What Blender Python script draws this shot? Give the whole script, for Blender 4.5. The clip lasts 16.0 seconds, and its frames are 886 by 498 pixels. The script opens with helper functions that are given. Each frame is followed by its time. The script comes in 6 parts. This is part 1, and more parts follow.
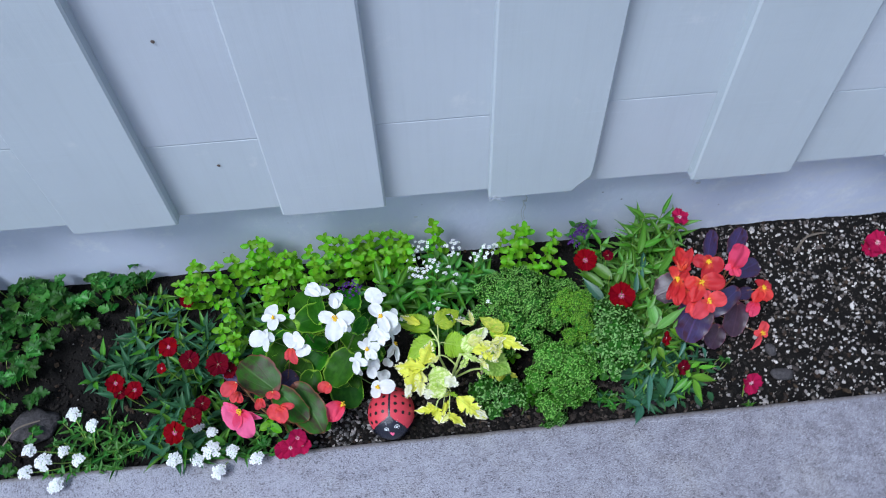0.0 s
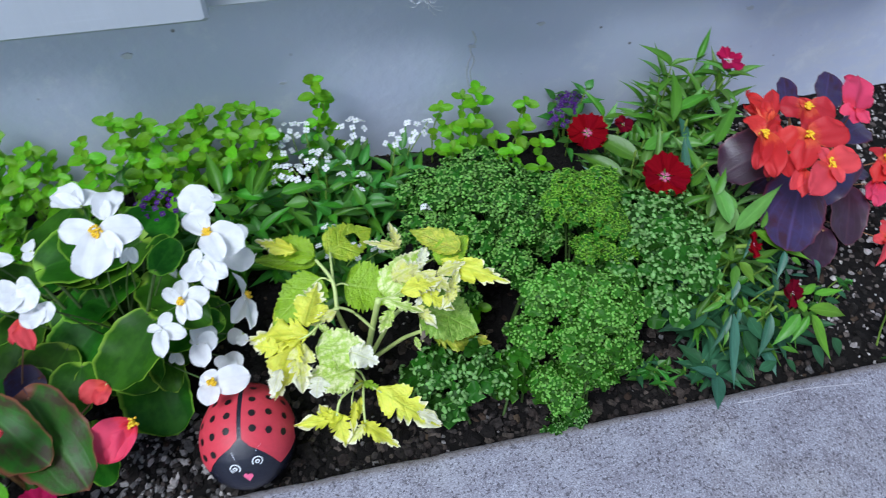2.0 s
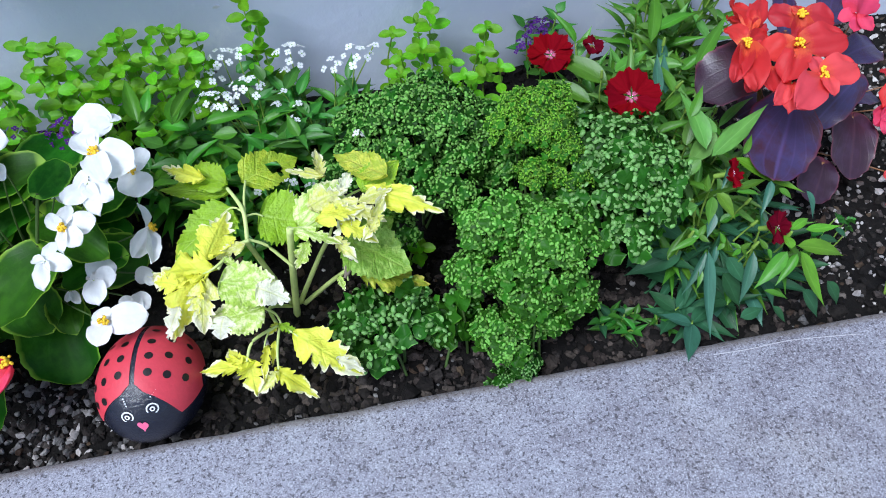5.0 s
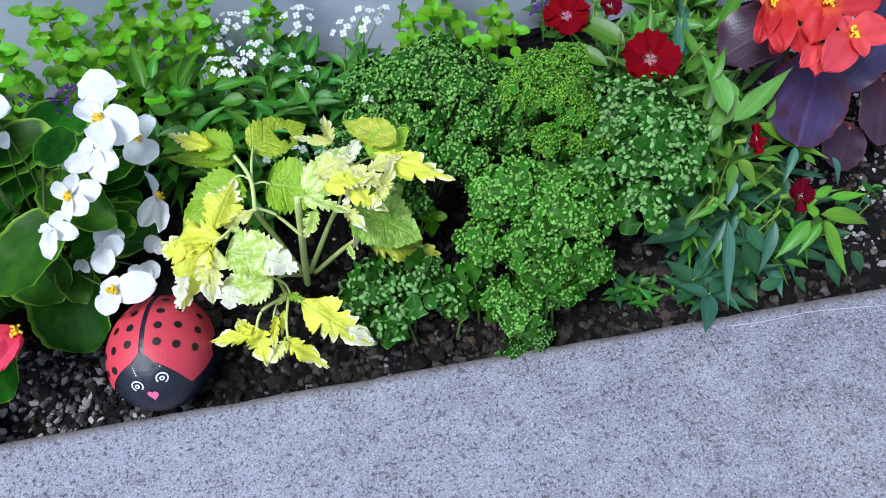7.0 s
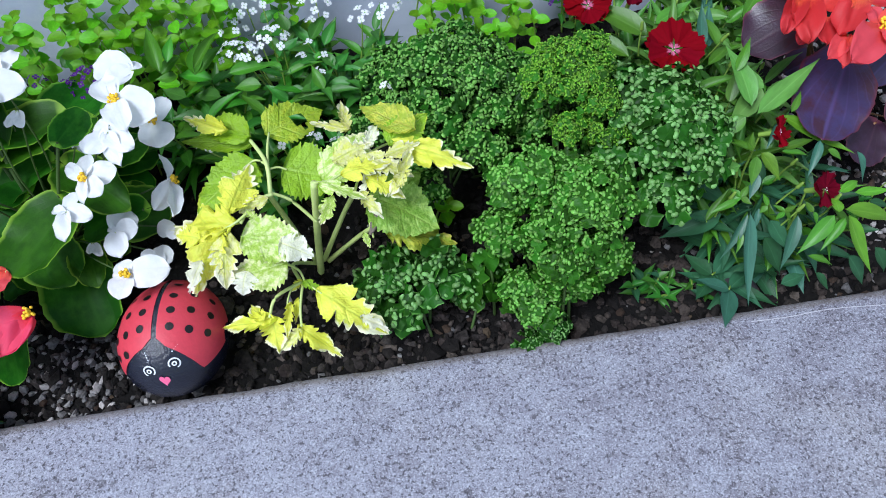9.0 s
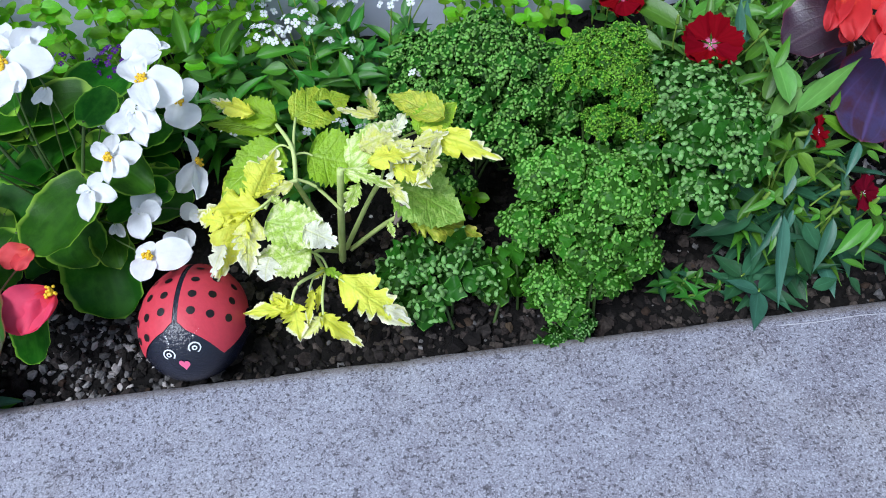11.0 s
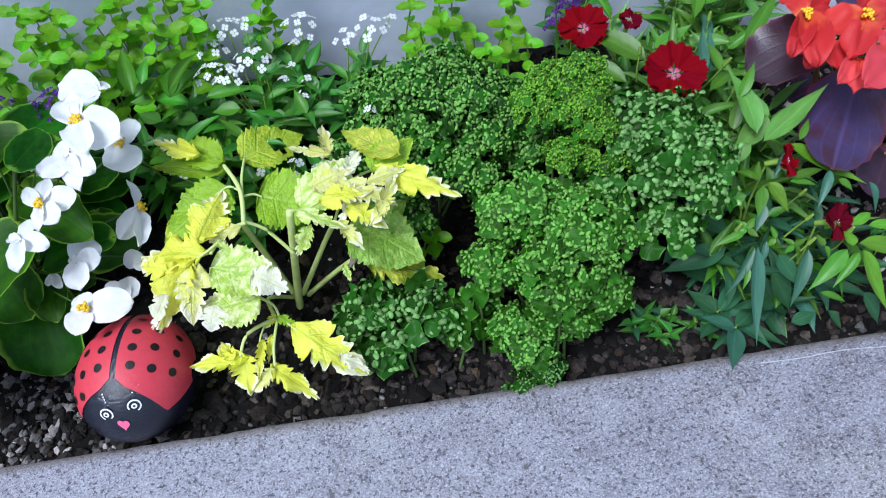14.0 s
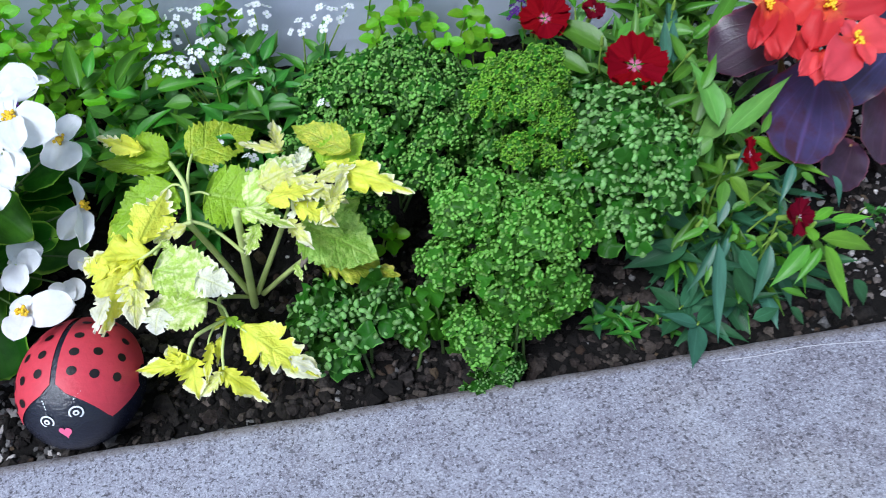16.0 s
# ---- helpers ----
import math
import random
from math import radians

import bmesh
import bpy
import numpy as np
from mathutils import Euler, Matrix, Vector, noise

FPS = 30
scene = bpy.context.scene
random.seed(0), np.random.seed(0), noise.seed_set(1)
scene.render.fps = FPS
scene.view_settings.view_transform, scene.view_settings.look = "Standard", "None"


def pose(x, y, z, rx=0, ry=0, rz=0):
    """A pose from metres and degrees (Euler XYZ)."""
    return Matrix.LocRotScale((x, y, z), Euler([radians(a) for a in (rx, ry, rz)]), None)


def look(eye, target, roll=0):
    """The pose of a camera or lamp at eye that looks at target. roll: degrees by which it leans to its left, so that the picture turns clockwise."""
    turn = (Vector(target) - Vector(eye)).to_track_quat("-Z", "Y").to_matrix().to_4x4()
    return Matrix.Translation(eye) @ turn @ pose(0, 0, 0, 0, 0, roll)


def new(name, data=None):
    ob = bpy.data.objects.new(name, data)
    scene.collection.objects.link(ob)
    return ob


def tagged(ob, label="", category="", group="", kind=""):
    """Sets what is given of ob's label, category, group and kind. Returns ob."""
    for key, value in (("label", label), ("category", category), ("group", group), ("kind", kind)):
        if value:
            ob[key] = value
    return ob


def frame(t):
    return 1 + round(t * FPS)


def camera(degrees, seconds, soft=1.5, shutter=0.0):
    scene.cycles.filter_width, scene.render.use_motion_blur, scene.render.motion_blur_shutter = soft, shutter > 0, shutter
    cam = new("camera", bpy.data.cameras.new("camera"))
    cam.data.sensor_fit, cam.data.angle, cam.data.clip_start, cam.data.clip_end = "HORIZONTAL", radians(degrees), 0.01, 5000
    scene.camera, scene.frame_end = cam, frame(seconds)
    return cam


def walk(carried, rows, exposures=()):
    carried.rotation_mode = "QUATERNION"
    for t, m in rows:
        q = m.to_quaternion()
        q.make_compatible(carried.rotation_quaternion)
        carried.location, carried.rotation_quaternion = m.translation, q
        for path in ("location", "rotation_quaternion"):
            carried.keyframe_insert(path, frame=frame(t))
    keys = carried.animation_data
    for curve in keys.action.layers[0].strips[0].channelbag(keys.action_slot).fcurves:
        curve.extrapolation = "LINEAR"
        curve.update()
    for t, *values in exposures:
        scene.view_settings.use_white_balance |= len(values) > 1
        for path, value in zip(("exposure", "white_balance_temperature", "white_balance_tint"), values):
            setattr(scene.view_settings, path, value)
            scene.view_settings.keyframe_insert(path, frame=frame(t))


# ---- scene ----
cam = camera(64.8, 16.0, soft=1.0, shutter=0.4)
PATH = [
    (0, (0.053, -0.801, 1.224), (0.119, 0.376, -0.392), -2.5),
    (0.5, (-0.03, -0.772, 1.148), (0.118, 0.378, -0.481), -1.9),
    (0.9, (-0.037, -0.718, 0.996), (-0.029, 0.389, -0.670), -2.9),
    (1, (-0.045, -0.696, 0.937), (0.012, 0.422, -0.72), 0.0),
    (1.2, (-0.020, -0.675, 0.865), (0.048, 0.435, -0.797), -0.3),
    (1.5, (0.017, -0.621, 0.733), (0.208, 0.521, -0.898), 2.6),
    (1.8, (0.056, -0.587, 0.634), (0.344, 0.581, -0.964), 3.9),
    (2, (0.075, -0.588, 0.619), (0.386, 0.654, -0.918), 1.8),
    (2.5, (0.094, -0.606, 0.585), (0.446, 0.636, -0.942), 0.3),
    (3, (0.128, -0.603, 0.564), (0.523, 0.602, -0.983), 0.9),
    (3.5, (0.15, -0.592, 0.557), (0.501, 0.614, -0.999), 0.5),
    (4, (0.166, -0.598, 0.536), (0.375, 0.641, -1.019), -3.1),
    (4.2, (0.166, -0.598, 0.525), (0.379, 0.647, -1.025), -1.1),
    (6.3, (0.1775, -0.5995, 0.5273), (0.3359, 0.6262, -1.0452), -4.71),
    (6.5, (0.1788, -0.5965, 0.5229), (0.3305, 0.6061, -1.0679), -4.82),
    (7, (0.1744, -0.5917, 0.5171), (0.3114, 0.5898, -1.0908), -4.02),
    (7.5, (0.1686, -0.5900, 0.5130), (0.3275, 0.5629, -1.1134), -2.80),
    (8, (0.1646, -0.5869, 0.5097), (0.2990, 0.5668, -1.1185), -3.28),
    (8.5, (0.1671, -0.5883, 0.5062), (0.2851, 0.5619, -1.1258), -3.92),
    (9, (0.1649, -0.5907, 0.5070), (0.2856, 0.5873, -1.1047), -3.67),
    (9.2, (0.1629, -0.5889, 0.5087), (0.3002, 0.5864, -1.1038), -2.75),
    (11.5, (0.1538, -0.5846, 0.4980), (0.2310, 0.5798, -1.1262), -3.34),
    (12, (0.1526, -0.5833, 0.4956), (0.2411, 0.5946, -1.1184), -3.13),
    (12.5, (0.1569, -0.5754, 0.4905), (0.2956, 0.5660, -1.1459), -1.37),
    (13, (0.1744, -0.5661, 0.4972), (0.3628, 0.6432, -1.0846), 0.69),
    (13.5, (0.1713, -0.5685, 0.4936), (0.3635, 0.6727, -1.0628), -0.27),
    (14, (0.1756, -0.5696, 0.4763), (0.3176, 0.6825, -1.0768), -2.83),
    (14.5, (0.1734, -0.5499, 0.4476), (0.2838, 0.6685, -1.1346), -3.90),
    (15, (0.1740, -0.5475, 0.4435), (0.2476, 0.6798, -1.1339), -5.97),
    (15.5, (0.1816, -0.5471, 0.4469), (0.3194, 0.6703, -1.1340), -3.61),
    (16, (0.2019, -0.5587, 0.4699), (0.3726, 0.6597, -1.1069), -2.04),
]
walk(cam, [(t, look(eye, target, roll)) for t, eye, target, roll in PATH],
     ((0, 0.34), (1.5, 0.23), (2.5, 0.46), (3.5, 0.62), (4.0, 0.61), (6.5, 0.56), (7.5, 0.51), (9.2, 0.49), (11.3, 0.44), (12.5, 0.42), (13.5, 0.54), (16.0, 0.55)))

# ---- light ----
world = bpy.data.worlds.new("world")
scene.world = world
world.use_nodes = True
wn = world.node_tree
sky = wn.nodes.new("ShaderNodeTexSky")
sky.sky_type, sky.sun_disc = "NISHITA", False
sky.sun_elevation, sky.sun_rotation = radians(58), radians(200)
wn.links.new(sky.outputs[0], wn.nodes["Background"].inputs[0])
wn.nodes["Background"].inputs[1].default_value = 0.115
sun = new("sun", bpy.data.lights.new("sun", "SUN"))
sun.data.energy, sun.data.angle, sun.data.color = 2.9, radians(24), (0.825, 0.915, 1.05)
sun.matrix_world = look((-1.1, -0.9, 2.2), (0, 0, 0))

RNG = random.Random(7)


# ---- materials ----
class Nodes:
    """Short way to wire a node material."""

    def __init__(self, name):
        self.m = bpy.data.materials.new(name)
        self.m.use_nodes = True
        self.t = self.m.node_tree
        self.b = self.t.nodes["Principled BSDF"]
        self.out = self.t.nodes["Material Output"]

    def put(self, socket, value):
        if isinstance(value, bpy.types.NodeSocket):
            self.t.links.new(value, socket)
        elif value is not None:
            socket.default_value = value

    def set(self, **kw):
        names = {"color": "Base Color", "rough": "Roughness", "metal": "Metallic", "spec": "Specular IOR Level", "normal": "Normal",
                 "coat": "Coat Weight", "sheen": "Sheen Weight", "sub": "Subsurface Weight"}
        for k, v in kw.items():
            self.put(self.b.inputs[names[k]], v)
        return self

    def coord(self, kind="Object", scale=None):
        c = self.t.nodes.new("ShaderNodeTexCoord").outputs[kind]
        if scale:
            mp = self.t.nodes.new("ShaderNodeMapping")
            self.put(mp.inputs["Vector"], c)
            mp.inputs["Scale"].default_value = scale
            c = mp.outputs[0]
        return c

    def noise(self, vec, scale, detail=3.0, rough=0.55):
        n = self.t.nodes.new("ShaderNodeTexNoise")
        self.put(n.inputs["Vector"], vec)
        n.inputs["Scale"].default_value, n.inputs["Detail"].default_value, n.inputs["Roughness"].default_value = scale, detail, rough
        return n.outputs["Fac"]

    def voronoi(self, vec, scale, out="Distance"):
        n = self.t.nodes.new("ShaderNodeTexVoronoi")
        self.put(n.inputs["Vector"], vec)
        n.inputs["Scale"].default_value = scale
        return n.outputs[out]

    def ramp(self, fac, *stops):
        r = self.t.nodes.new("ShaderNodeValToRGB")
        self.put(r.inputs[0], fac)
        el = r.color_ramp.elements
        while len(el) < len(stops):
            el.new(0.5)
        for e, (p, c) in zip(el, stops):
            e.position = p
            e.color = (c, c, c, 1) if isinstance(c, (int, float)) else (*c, 1)
        return r.outputs[0]

    def math(self, op, a, b=None):
        n = self.t.nodes.new("ShaderNodeMath")
        n.operation = op
        self.put(n.inputs[0], a)
        self.put(n.inputs[1], b)
        return n.outputs[0]

    def mix(self, fac, a, b, blend="MIX"):
        n = self.t.nodes.new("ShaderNodeMix")
        n.data_type, n.blend_type = "RGBA", blend
        self.put(n.inputs[0], fac)
        for s, v in ((n.inputs[6], a), (n.inputs[7], b)):
            self.put(s, (*v, 1) if isinstance(v, tuple) else v)
        return n.outputs[2]

    def bump(self, height, strength, distance):
        n = self.t.nodes.new("ShaderNodeBump")
        n.inputs["Strength"].default_value, n.inputs["Distance"].default_value = strength, distance
        self.put(n.inputs["Height"], height)
        return n.outputs[0]

    def vary(self, color, low=0.8, high=1.2, island=False, hue=0.03):
        if island:
            r = self.t.nodes.new("ShaderNodeNewGeometry").outputs["Random Per Island"]
        else:
            r = self.t.nodes.new("ShaderNodeObjectInfo").outputs["Random"]
        v = self.math("ADD", self.math("MULTIPLY", r, high - low), low)
        hsv = self.t.nodes.new("ShaderNodeHueSaturation")
        self.put(hsv.inputs["Value"], v)
        self.put(hsv.inputs["Color"], color)
        self.put(hsv.inputs["Hue"], self.math("ADD", self.math("MULTIPLY", r, hue), 0.5 - hue / 2))
        return hsv.outputs[0]

    def thin(self, color, share):
        """Lets a share of the light through, as leaves and petals do."""
        tr = self.t.nodes.new("ShaderNodeBsdfTranslucent")
        self.put(tr.inputs[0], color)
        ms = self.t.nodes.new("ShaderNodeMixShader")
        ms.inputs[0].default_value = share
        self.t.links.new(self.b.outputs[0], ms.inputs[1])
        self.t.links.new(tr.outputs[0], ms.inputs[2])
        self.t.links.new(ms.outputs[0], self.out.inputs[0])
        return self


def leaf_material(name, base, vein, rim=None, blotch=None, rough=0.42, share=0.25, veins=7.0, island=False, low=0.75, high=1.25, ribs=0.35, rim_at=0.9, relief=0.35, spec=0.45, uneven=0.0, palmate=False, net=0.0, spots=6.0, hue=0.03):
    n = Nodes(name)
    uv = n.t.nodes.new("ShaderNodeSeparateXYZ")
    n.put(uv.inputs[0], n.coord("UV"))
    u, v = uv.outputs[0], uv.outputs[1]
    a = n.math("ABSOLUTE", n.math("SUBTRACT", n.math("MULTIPLY", u, 2.0), 1.0))
    mid = n.ramp(a, (0.0, 1.0), (0.09, 0.0))
    side = n.math("SINE", n.math("MULTIPLY", n.math("SUBTRACT", v, n.math("MULTIPLY", a, 0.22)), veins * 6.283))
    if palmate:
        side = n.math("SINE", n.math("ADD", n.math("MULTIPLY", n.math("DIVIDE", a, n.math("ADD", v, 0.3)), veins * 6.283), 1.2))
    side = n.ramp(side, (0.8, 0.0), (1.0, 1.0))
    ob = n.coord("Object")
    cloud = n.noise(ob, 3.0, 4.0)
    col = n.mix(n.ramp(cloud, (0.3, 0.0), (0.7, 1.0)), tuple(c * 0.78 for c in base), tuple(min(1, c * 1.18) for c in base))
    if blotch:
        col = n.mix(n.ramp(n.noise(ob, spots, 5.0, 0.65), (0.45, 0.0), (0.58, 1.0)), col, blotch)
    col = n.mix(n.math("MULTIPLY", side, ribs), col, vein)
    col = n.mix(n.math("MULTIPLY", mid, 0.75), col, vein)
    if rim:
        far = n.math("MAXIMUM", a, n.math("POWER", n.math("ABSOLUTE", n.math("SUBTRACT", n.math("MULTIPLY", v, 2.0), 1.0)), 1.5))
        if uneven:
            far = n.math("ADD", n.math("MULTIPLY", v, 0.6), n.math("MULTIPLY", a, 0.4))
            far = n.math("ADD", far, n.math("MULTIPLY", n.math("SUBTRACT", n.noise(ob, 3.0, 5.0, 0.7), 0.5), uneven))
        col = n.mix(n.ramp(far, (rim_at - 0.07, 0.0), (rim_at + 0.04, 1.0)), col, rim)
    col = n.vary(col, low, high, island, hue)
    h = n.math("SUBTRACT", n.noise(ob, 40.0, 2.0), n.math("ADD", n.math("MULTIPLY", side, 0.7), mid))
    if net:
        h = n.math("ADD", h, n.math("MULTIPLY", n.math("SUBTRACT", 1.0, n.voronoi(ob, 17.0)), net))
    n.set(color=col, rough=rough, spec=spec, normal=n.bump(h, relief, 0.002))
    return n.thin(col, share).m


def petal_material(name, base, inner=None, reach=0.3, share=0.3, rough=0.55, streak=None, low=0.9, high=1.08, spec=0.2):
    n = Nodes(name)
    uv = n.t.nodes.new("ShaderNodeSeparateXYZ")
    n.put(uv.inputs[0], n.coord("UV"))
    ob = n.coord("Object")
    col = n.mix(n.ramp(n.noise(ob, 4.0, 3.0), (0.35, 0.0), (0.7, 1.0)), tuple(c * 0.93 for c in base), base)
    lines = n.math("SINE", n.math("MULTIPLY", uv.outputs[0], 46.0))
    if streak:
        col = n.mix(n.math("MULTIPLY", n.ramp(lines, (0.3, 0.0), (1.0, 1.0)), 0.35), col, streak)
    if inner:
        edge = n.math("ADD", uv.outputs[1], n.math("MULTIPLY", n.math("SUBTRACT", n.noise(ob, 14.0, 2.0), 0.5), 0.3))
        col = n.mix(n.ramp(edge, (reach * 0.6, 1.0), (reach, 0.0)), col, inner)
    col = n.vary(col, low, high, False, 0.006)
    n.set(color=col, rough=rough, spec=spec, normal=n.bump(n.math("ADD", n.math("MULTIPLY", lines, 0.35), n.math("MULTIPLY", n.noise(ob, 7.0, 3.0), 6.0)), 0.1, 0.0006))
    return n.thin(col, share).m


def plain_material(name, base, rough=0.6, scale=60.0, depth=0.25, spec=0.5, bump=0.3, dist=0.001):
    n = Nodes(name)
    ob = n.coord("Object")
    f = n.noise(ob, scale, 4.0)
    col = n.mix(f, tuple(c * (1 - depth) for c in base), tuple(min(1, c * (1 + depth)) for c in base))
    n.set(color=col, rough=rough, spec=spec, normal=n.bump(f, bump, dist))
    return n.m


def concrete_material():
    n = Nodes("brushed_concrete")
    p = n.coord("Object")
    big = n.noise(p, 5.0, 6.0, 0.65)
    mid = n.noise(p, 30.0, 8.0, 0.8)
    grain = n.noise(p, 620.0, 4.0, 0.85)
    col = n.mix(n.ramp(big, (0.3, 0.0), (0.7, 1.0)), (0.246, 0.243, 0.290), (0.335, 0.336, 0.398))
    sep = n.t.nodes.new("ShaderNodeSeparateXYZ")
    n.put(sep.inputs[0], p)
    # Brightness falloff towards +x, painted into the base colour with a noisy edge.
    right_falloff = n.ramp(n.math("ADD", sep.outputs[0], n.math("MULTIPLY", n.noise(p, 2.2, 5.0, 0.6), 0.9)), (0.28, 0.0), (0.95, 0.82))
    col = n.mix(right_falloff, col, (0.140, 0.125, 0.152))
    col = n.mix(n.ramp(n.noise(p, 8.0, 5.0, 0.7), (0.50, 0.0), (0.68, 0.5)), col, (0.33, 0.315, 0.315))
    col = n.mix(n.ramp(mid, (0.42, 0.0), (0.66, 0.55)), col, (0.375, 0.39, 0.445))
    col = n.mix(n.ramp(mid, (0.34, 0.5), (0.47, 0.0)), col, (0.17, 0.155, 0.175))
    col = n.mix(n.ramp(grain, (0.38, 0.7), (0.48, 0.0)), col, (0.11, 0.10, 0.12))
    col = n.mix(n.ramp(grain, (0.53, 0.0), (0.62, 0.5)), col, (0.52, 0.535, 0.60))
    cells = n.t.nodes.new("ShaderNodeTexVoronoi")
    cells.inputs["Scale"].default_value = 1000.0
    n.put(cells.inputs["Vector"], p)
    tone = n.t.nodes.new("ShaderNodeSeparateColor")
    n.put(tone.inputs[0], cells.outputs["Color"])
    col = n.mix(n.ramp(tone.outputs[0], (0.0, 0.65), (0.22, 0.0)), col, (0.085, 0.078, 0.098))
    col = n.mix(n.ramp(tone.outputs[0], (0.74, 0.0), (1.0, 0.55)), col, (0.54, 0.555, 0.62))
    speck = n.ramp(n.math("ADD", n.noise(p, 330.0, 2.0, 0.6), n.math("MULTIPLY", mid, 0.25)), (0.505, 1.0), (0.535, 0.0))
    col = n.mix(n.math("MULTIPLY", speck, 0.8), col, (0.06, 0.056, 0.066))
    chips = n.ramp(n.math("ADD", n.noise(p, 120.0, 3.0, 0.65), n.math("MULTIPLY", big, 0.2)), (0.445, 1.0), (0.465, 0.0))
    col = n.mix(n.math("MULTIPLY", chips, 0.6), col, (0.065, 0.06, 0.07))
    blot = n.ramp(n.math("ADD", n.noise(p, 48.0, 4.0, 0.7), n.math("MULTIPLY", big, 0.12)), (0.385, 0.6), (0.405, 0.0))
    col = n.mix(blot, col, (0.075, 0.07, 0.078))
    rim = n.math("MULTIPLY", n.math("ADD", sep.outputs[1], n.math("ADD", n.math("MULTIPLY", n.noise(p, 60.0, 4.0, 0.7), 0.010), 0.3315)), 200.0)
    col = n.mix(n.ramp(rim, (0.05, 0.0), (0.9, 0.55)), col, (0.15, 0.122, 0.10))
    h = n.math("ADD", n.math("MULTIPLY", grain, 0.9), n.math("SUBTRACT", n.math("MULTIPLY", mid, 0.6), n.math("ADD", speck, n.math("ADD", chips, blot))))
    return n.set(color=col, rough=0.88, spec=0.3, normal=n.bump(h, 0.4, 0.0008)).m


def paint_material(name, base):
    """Thick old paint over sawn wood: faint grain, cross scratches, and dust."""
    n = Nodes(name)
    p = n.coord("Object")
    lines = n.noise(n.coord("Object", (90, 90, 4.0)), 1.0, 4.0, 0.6)
    cross = n.noise(n.coord("Object", (7.0, 7.0, 150.0)), 1.0, 5.0, 0.7)
    big = n.noise(p, 5.0, 4.0)
    col = n.mix(big, tuple(c * 0.90 for c in base), tuple(min(1, c * 1.06) for c in base))
    col = n.mix(n.ramp(lines, (0.3, 0.12), (0.5, 0.0)), col, tuple(c * 0.72 for c in base))
    scuff = n.math("MULTIPLY", n.ramp(cross, (0.56, 0.0), (0.70, 0.22)), n.ramp(n.noise(p, 6.0, 3.0), (0.45, 0.0), (0.6, 1.0)))
    col = n.mix(scuff, col, tuple(min(1, c * 1.22) for c in base))
    dark = n.math("MULTIPLY", n.ramp(cross, (0.30, 0.16), (0.42, 0.0)), n.ramp(n.noise(p, 9.0, 3.0), (0.48, 0.0), (0.6, 1.0)))
    col = n.mix(dark, col, tuple(c * 0.70 for c in base))
    col = n.mix(n.ramp(n.noise(p, 18.0, 5.0, 0.7), (0.62, 0.0), (0.75, 0.35)), col, (0.66, 0.66, 0.67))
    h = n.math("ADD", lines, n.math("ADD", n.math("MULTIPLY", cross, 0.5), n.math("MULTIPLY", n.noise(p, 35.0, 4.0), 0.8)))
    return n.set(color=n.vary(col, 0.97, 1.03), rough=0.5, spec=0.35, normal=n.bump(h, 0.3, 0.0012)).m


def foundation_material():
    n = Nodes("painted_foundation")
    p = n.coord("Object")
    big = n.noise(p, 4.0, 5.0, 0.6)
    col = n.mix(big, (0.51, 0.555, 0.695), (0.65, 0.695, 0.83))
    x = n.t.nodes.new("ShaderNodeSeparateXYZ")
    n.put(x.inputs[0], p)
    right = n.ramp(x.outputs[0], (0.45, 0.0), (0.75, 1.0))
    wear = n.math("MULTIPLY", n.ramp(n.noise(n.coord("Object", (14, 14, 30)), 1.0, 6.0, 0.7), (0.47, 0.0), (0.64, 1.0)), n.math("ADD", n.math("MULTIPLY", right, 0.7), 0.08))
    col = n.mix(wear, col, (0.64, 0.67, 0.74))
    col = n.mix(n.ramp(n.noise(p, 16.0, 6.0, 0.75), (0.56, 0.0), (0.70, 0.6)), col, (0.74, 0.77, 0.84))
    dots = n.math("MULTIPLY", n.ramp(n.voronoi(p, 38.0), (0.05, 1.0), (0.1, 0.0)), n.ramp(n.noise(p, 11.0, 2.0), (0.55, 0.0), (0.62, 0.8)))
    col = n.mix(dots, col, (0.07, 0.06, 0.06))
    h = n.math("ADD", n.noise(p, 70.0, 4.0), n.math("MULTIPLY", n.noise(p, 9.0, 3.0), 2.0))
    return n.set(color=col, rough=0.6, spec=0.35, normal=n.bump(h, 0.35, 0.003)).m


def soil_material(name, low, high, island=False):
    n = Nodes(name)
    p = n.coord("Object")
    f = n.noise(p, 220.0, 4.0, 0.7)
    col = n.mix(n.ramp(f, (0.3, 0.0), (0.75, 1.0)), low, high)
    col = n.mix(n.ramp(n.noise(p, 12.0, 3.0), (0.4, 0.0), (0.65, 0.6)), col, tuple(c * 0.6 for c in low))
    if island:
        col = n.vary(col, 0.55, 1.6, True)
    return n.set(color=col, rough=0.95, spec=0.2, normal=n.bump(f, 0.8, 0.003)).m


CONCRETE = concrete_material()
SIDING = paint_material("painted_siding", (0.478, 0.528, 0.578))
FOUNDATION = foundation_material()
SOIL = soil_material("potting_soil", (0.003, 0.0026, 0.0025), (0.014, 0.012, 0.0105))
CRUMB = soil_material("soil_crumb", (0.005, 0.0042, 0.004), (0.026, 0.0215, 0.019), True)
PERLITE = soil_material("perlite", (0.33, 0.30, 0.285), (0.60, 0.56, 0.545), True)
BARK = soil_material("bark_chip", (0.03, 0.02, 0.014), (0.10, 0.065, 0.045), True)
STONE = soil_material("grey_stone", (0.035, 0.033, 0.035), (0.11, 0.10, 0.105), False)
GRAVEL = soil_material("dark_gravel", (0.014, 0.012, 0.011), (0.085, 0.070, 0.064), True)
BLACK_PAINT = plain_material("black_paint", (0.005, 0.007, 0.018), 0.18, 520.0, 0.4, 0.6, 1.0, 0.0008)
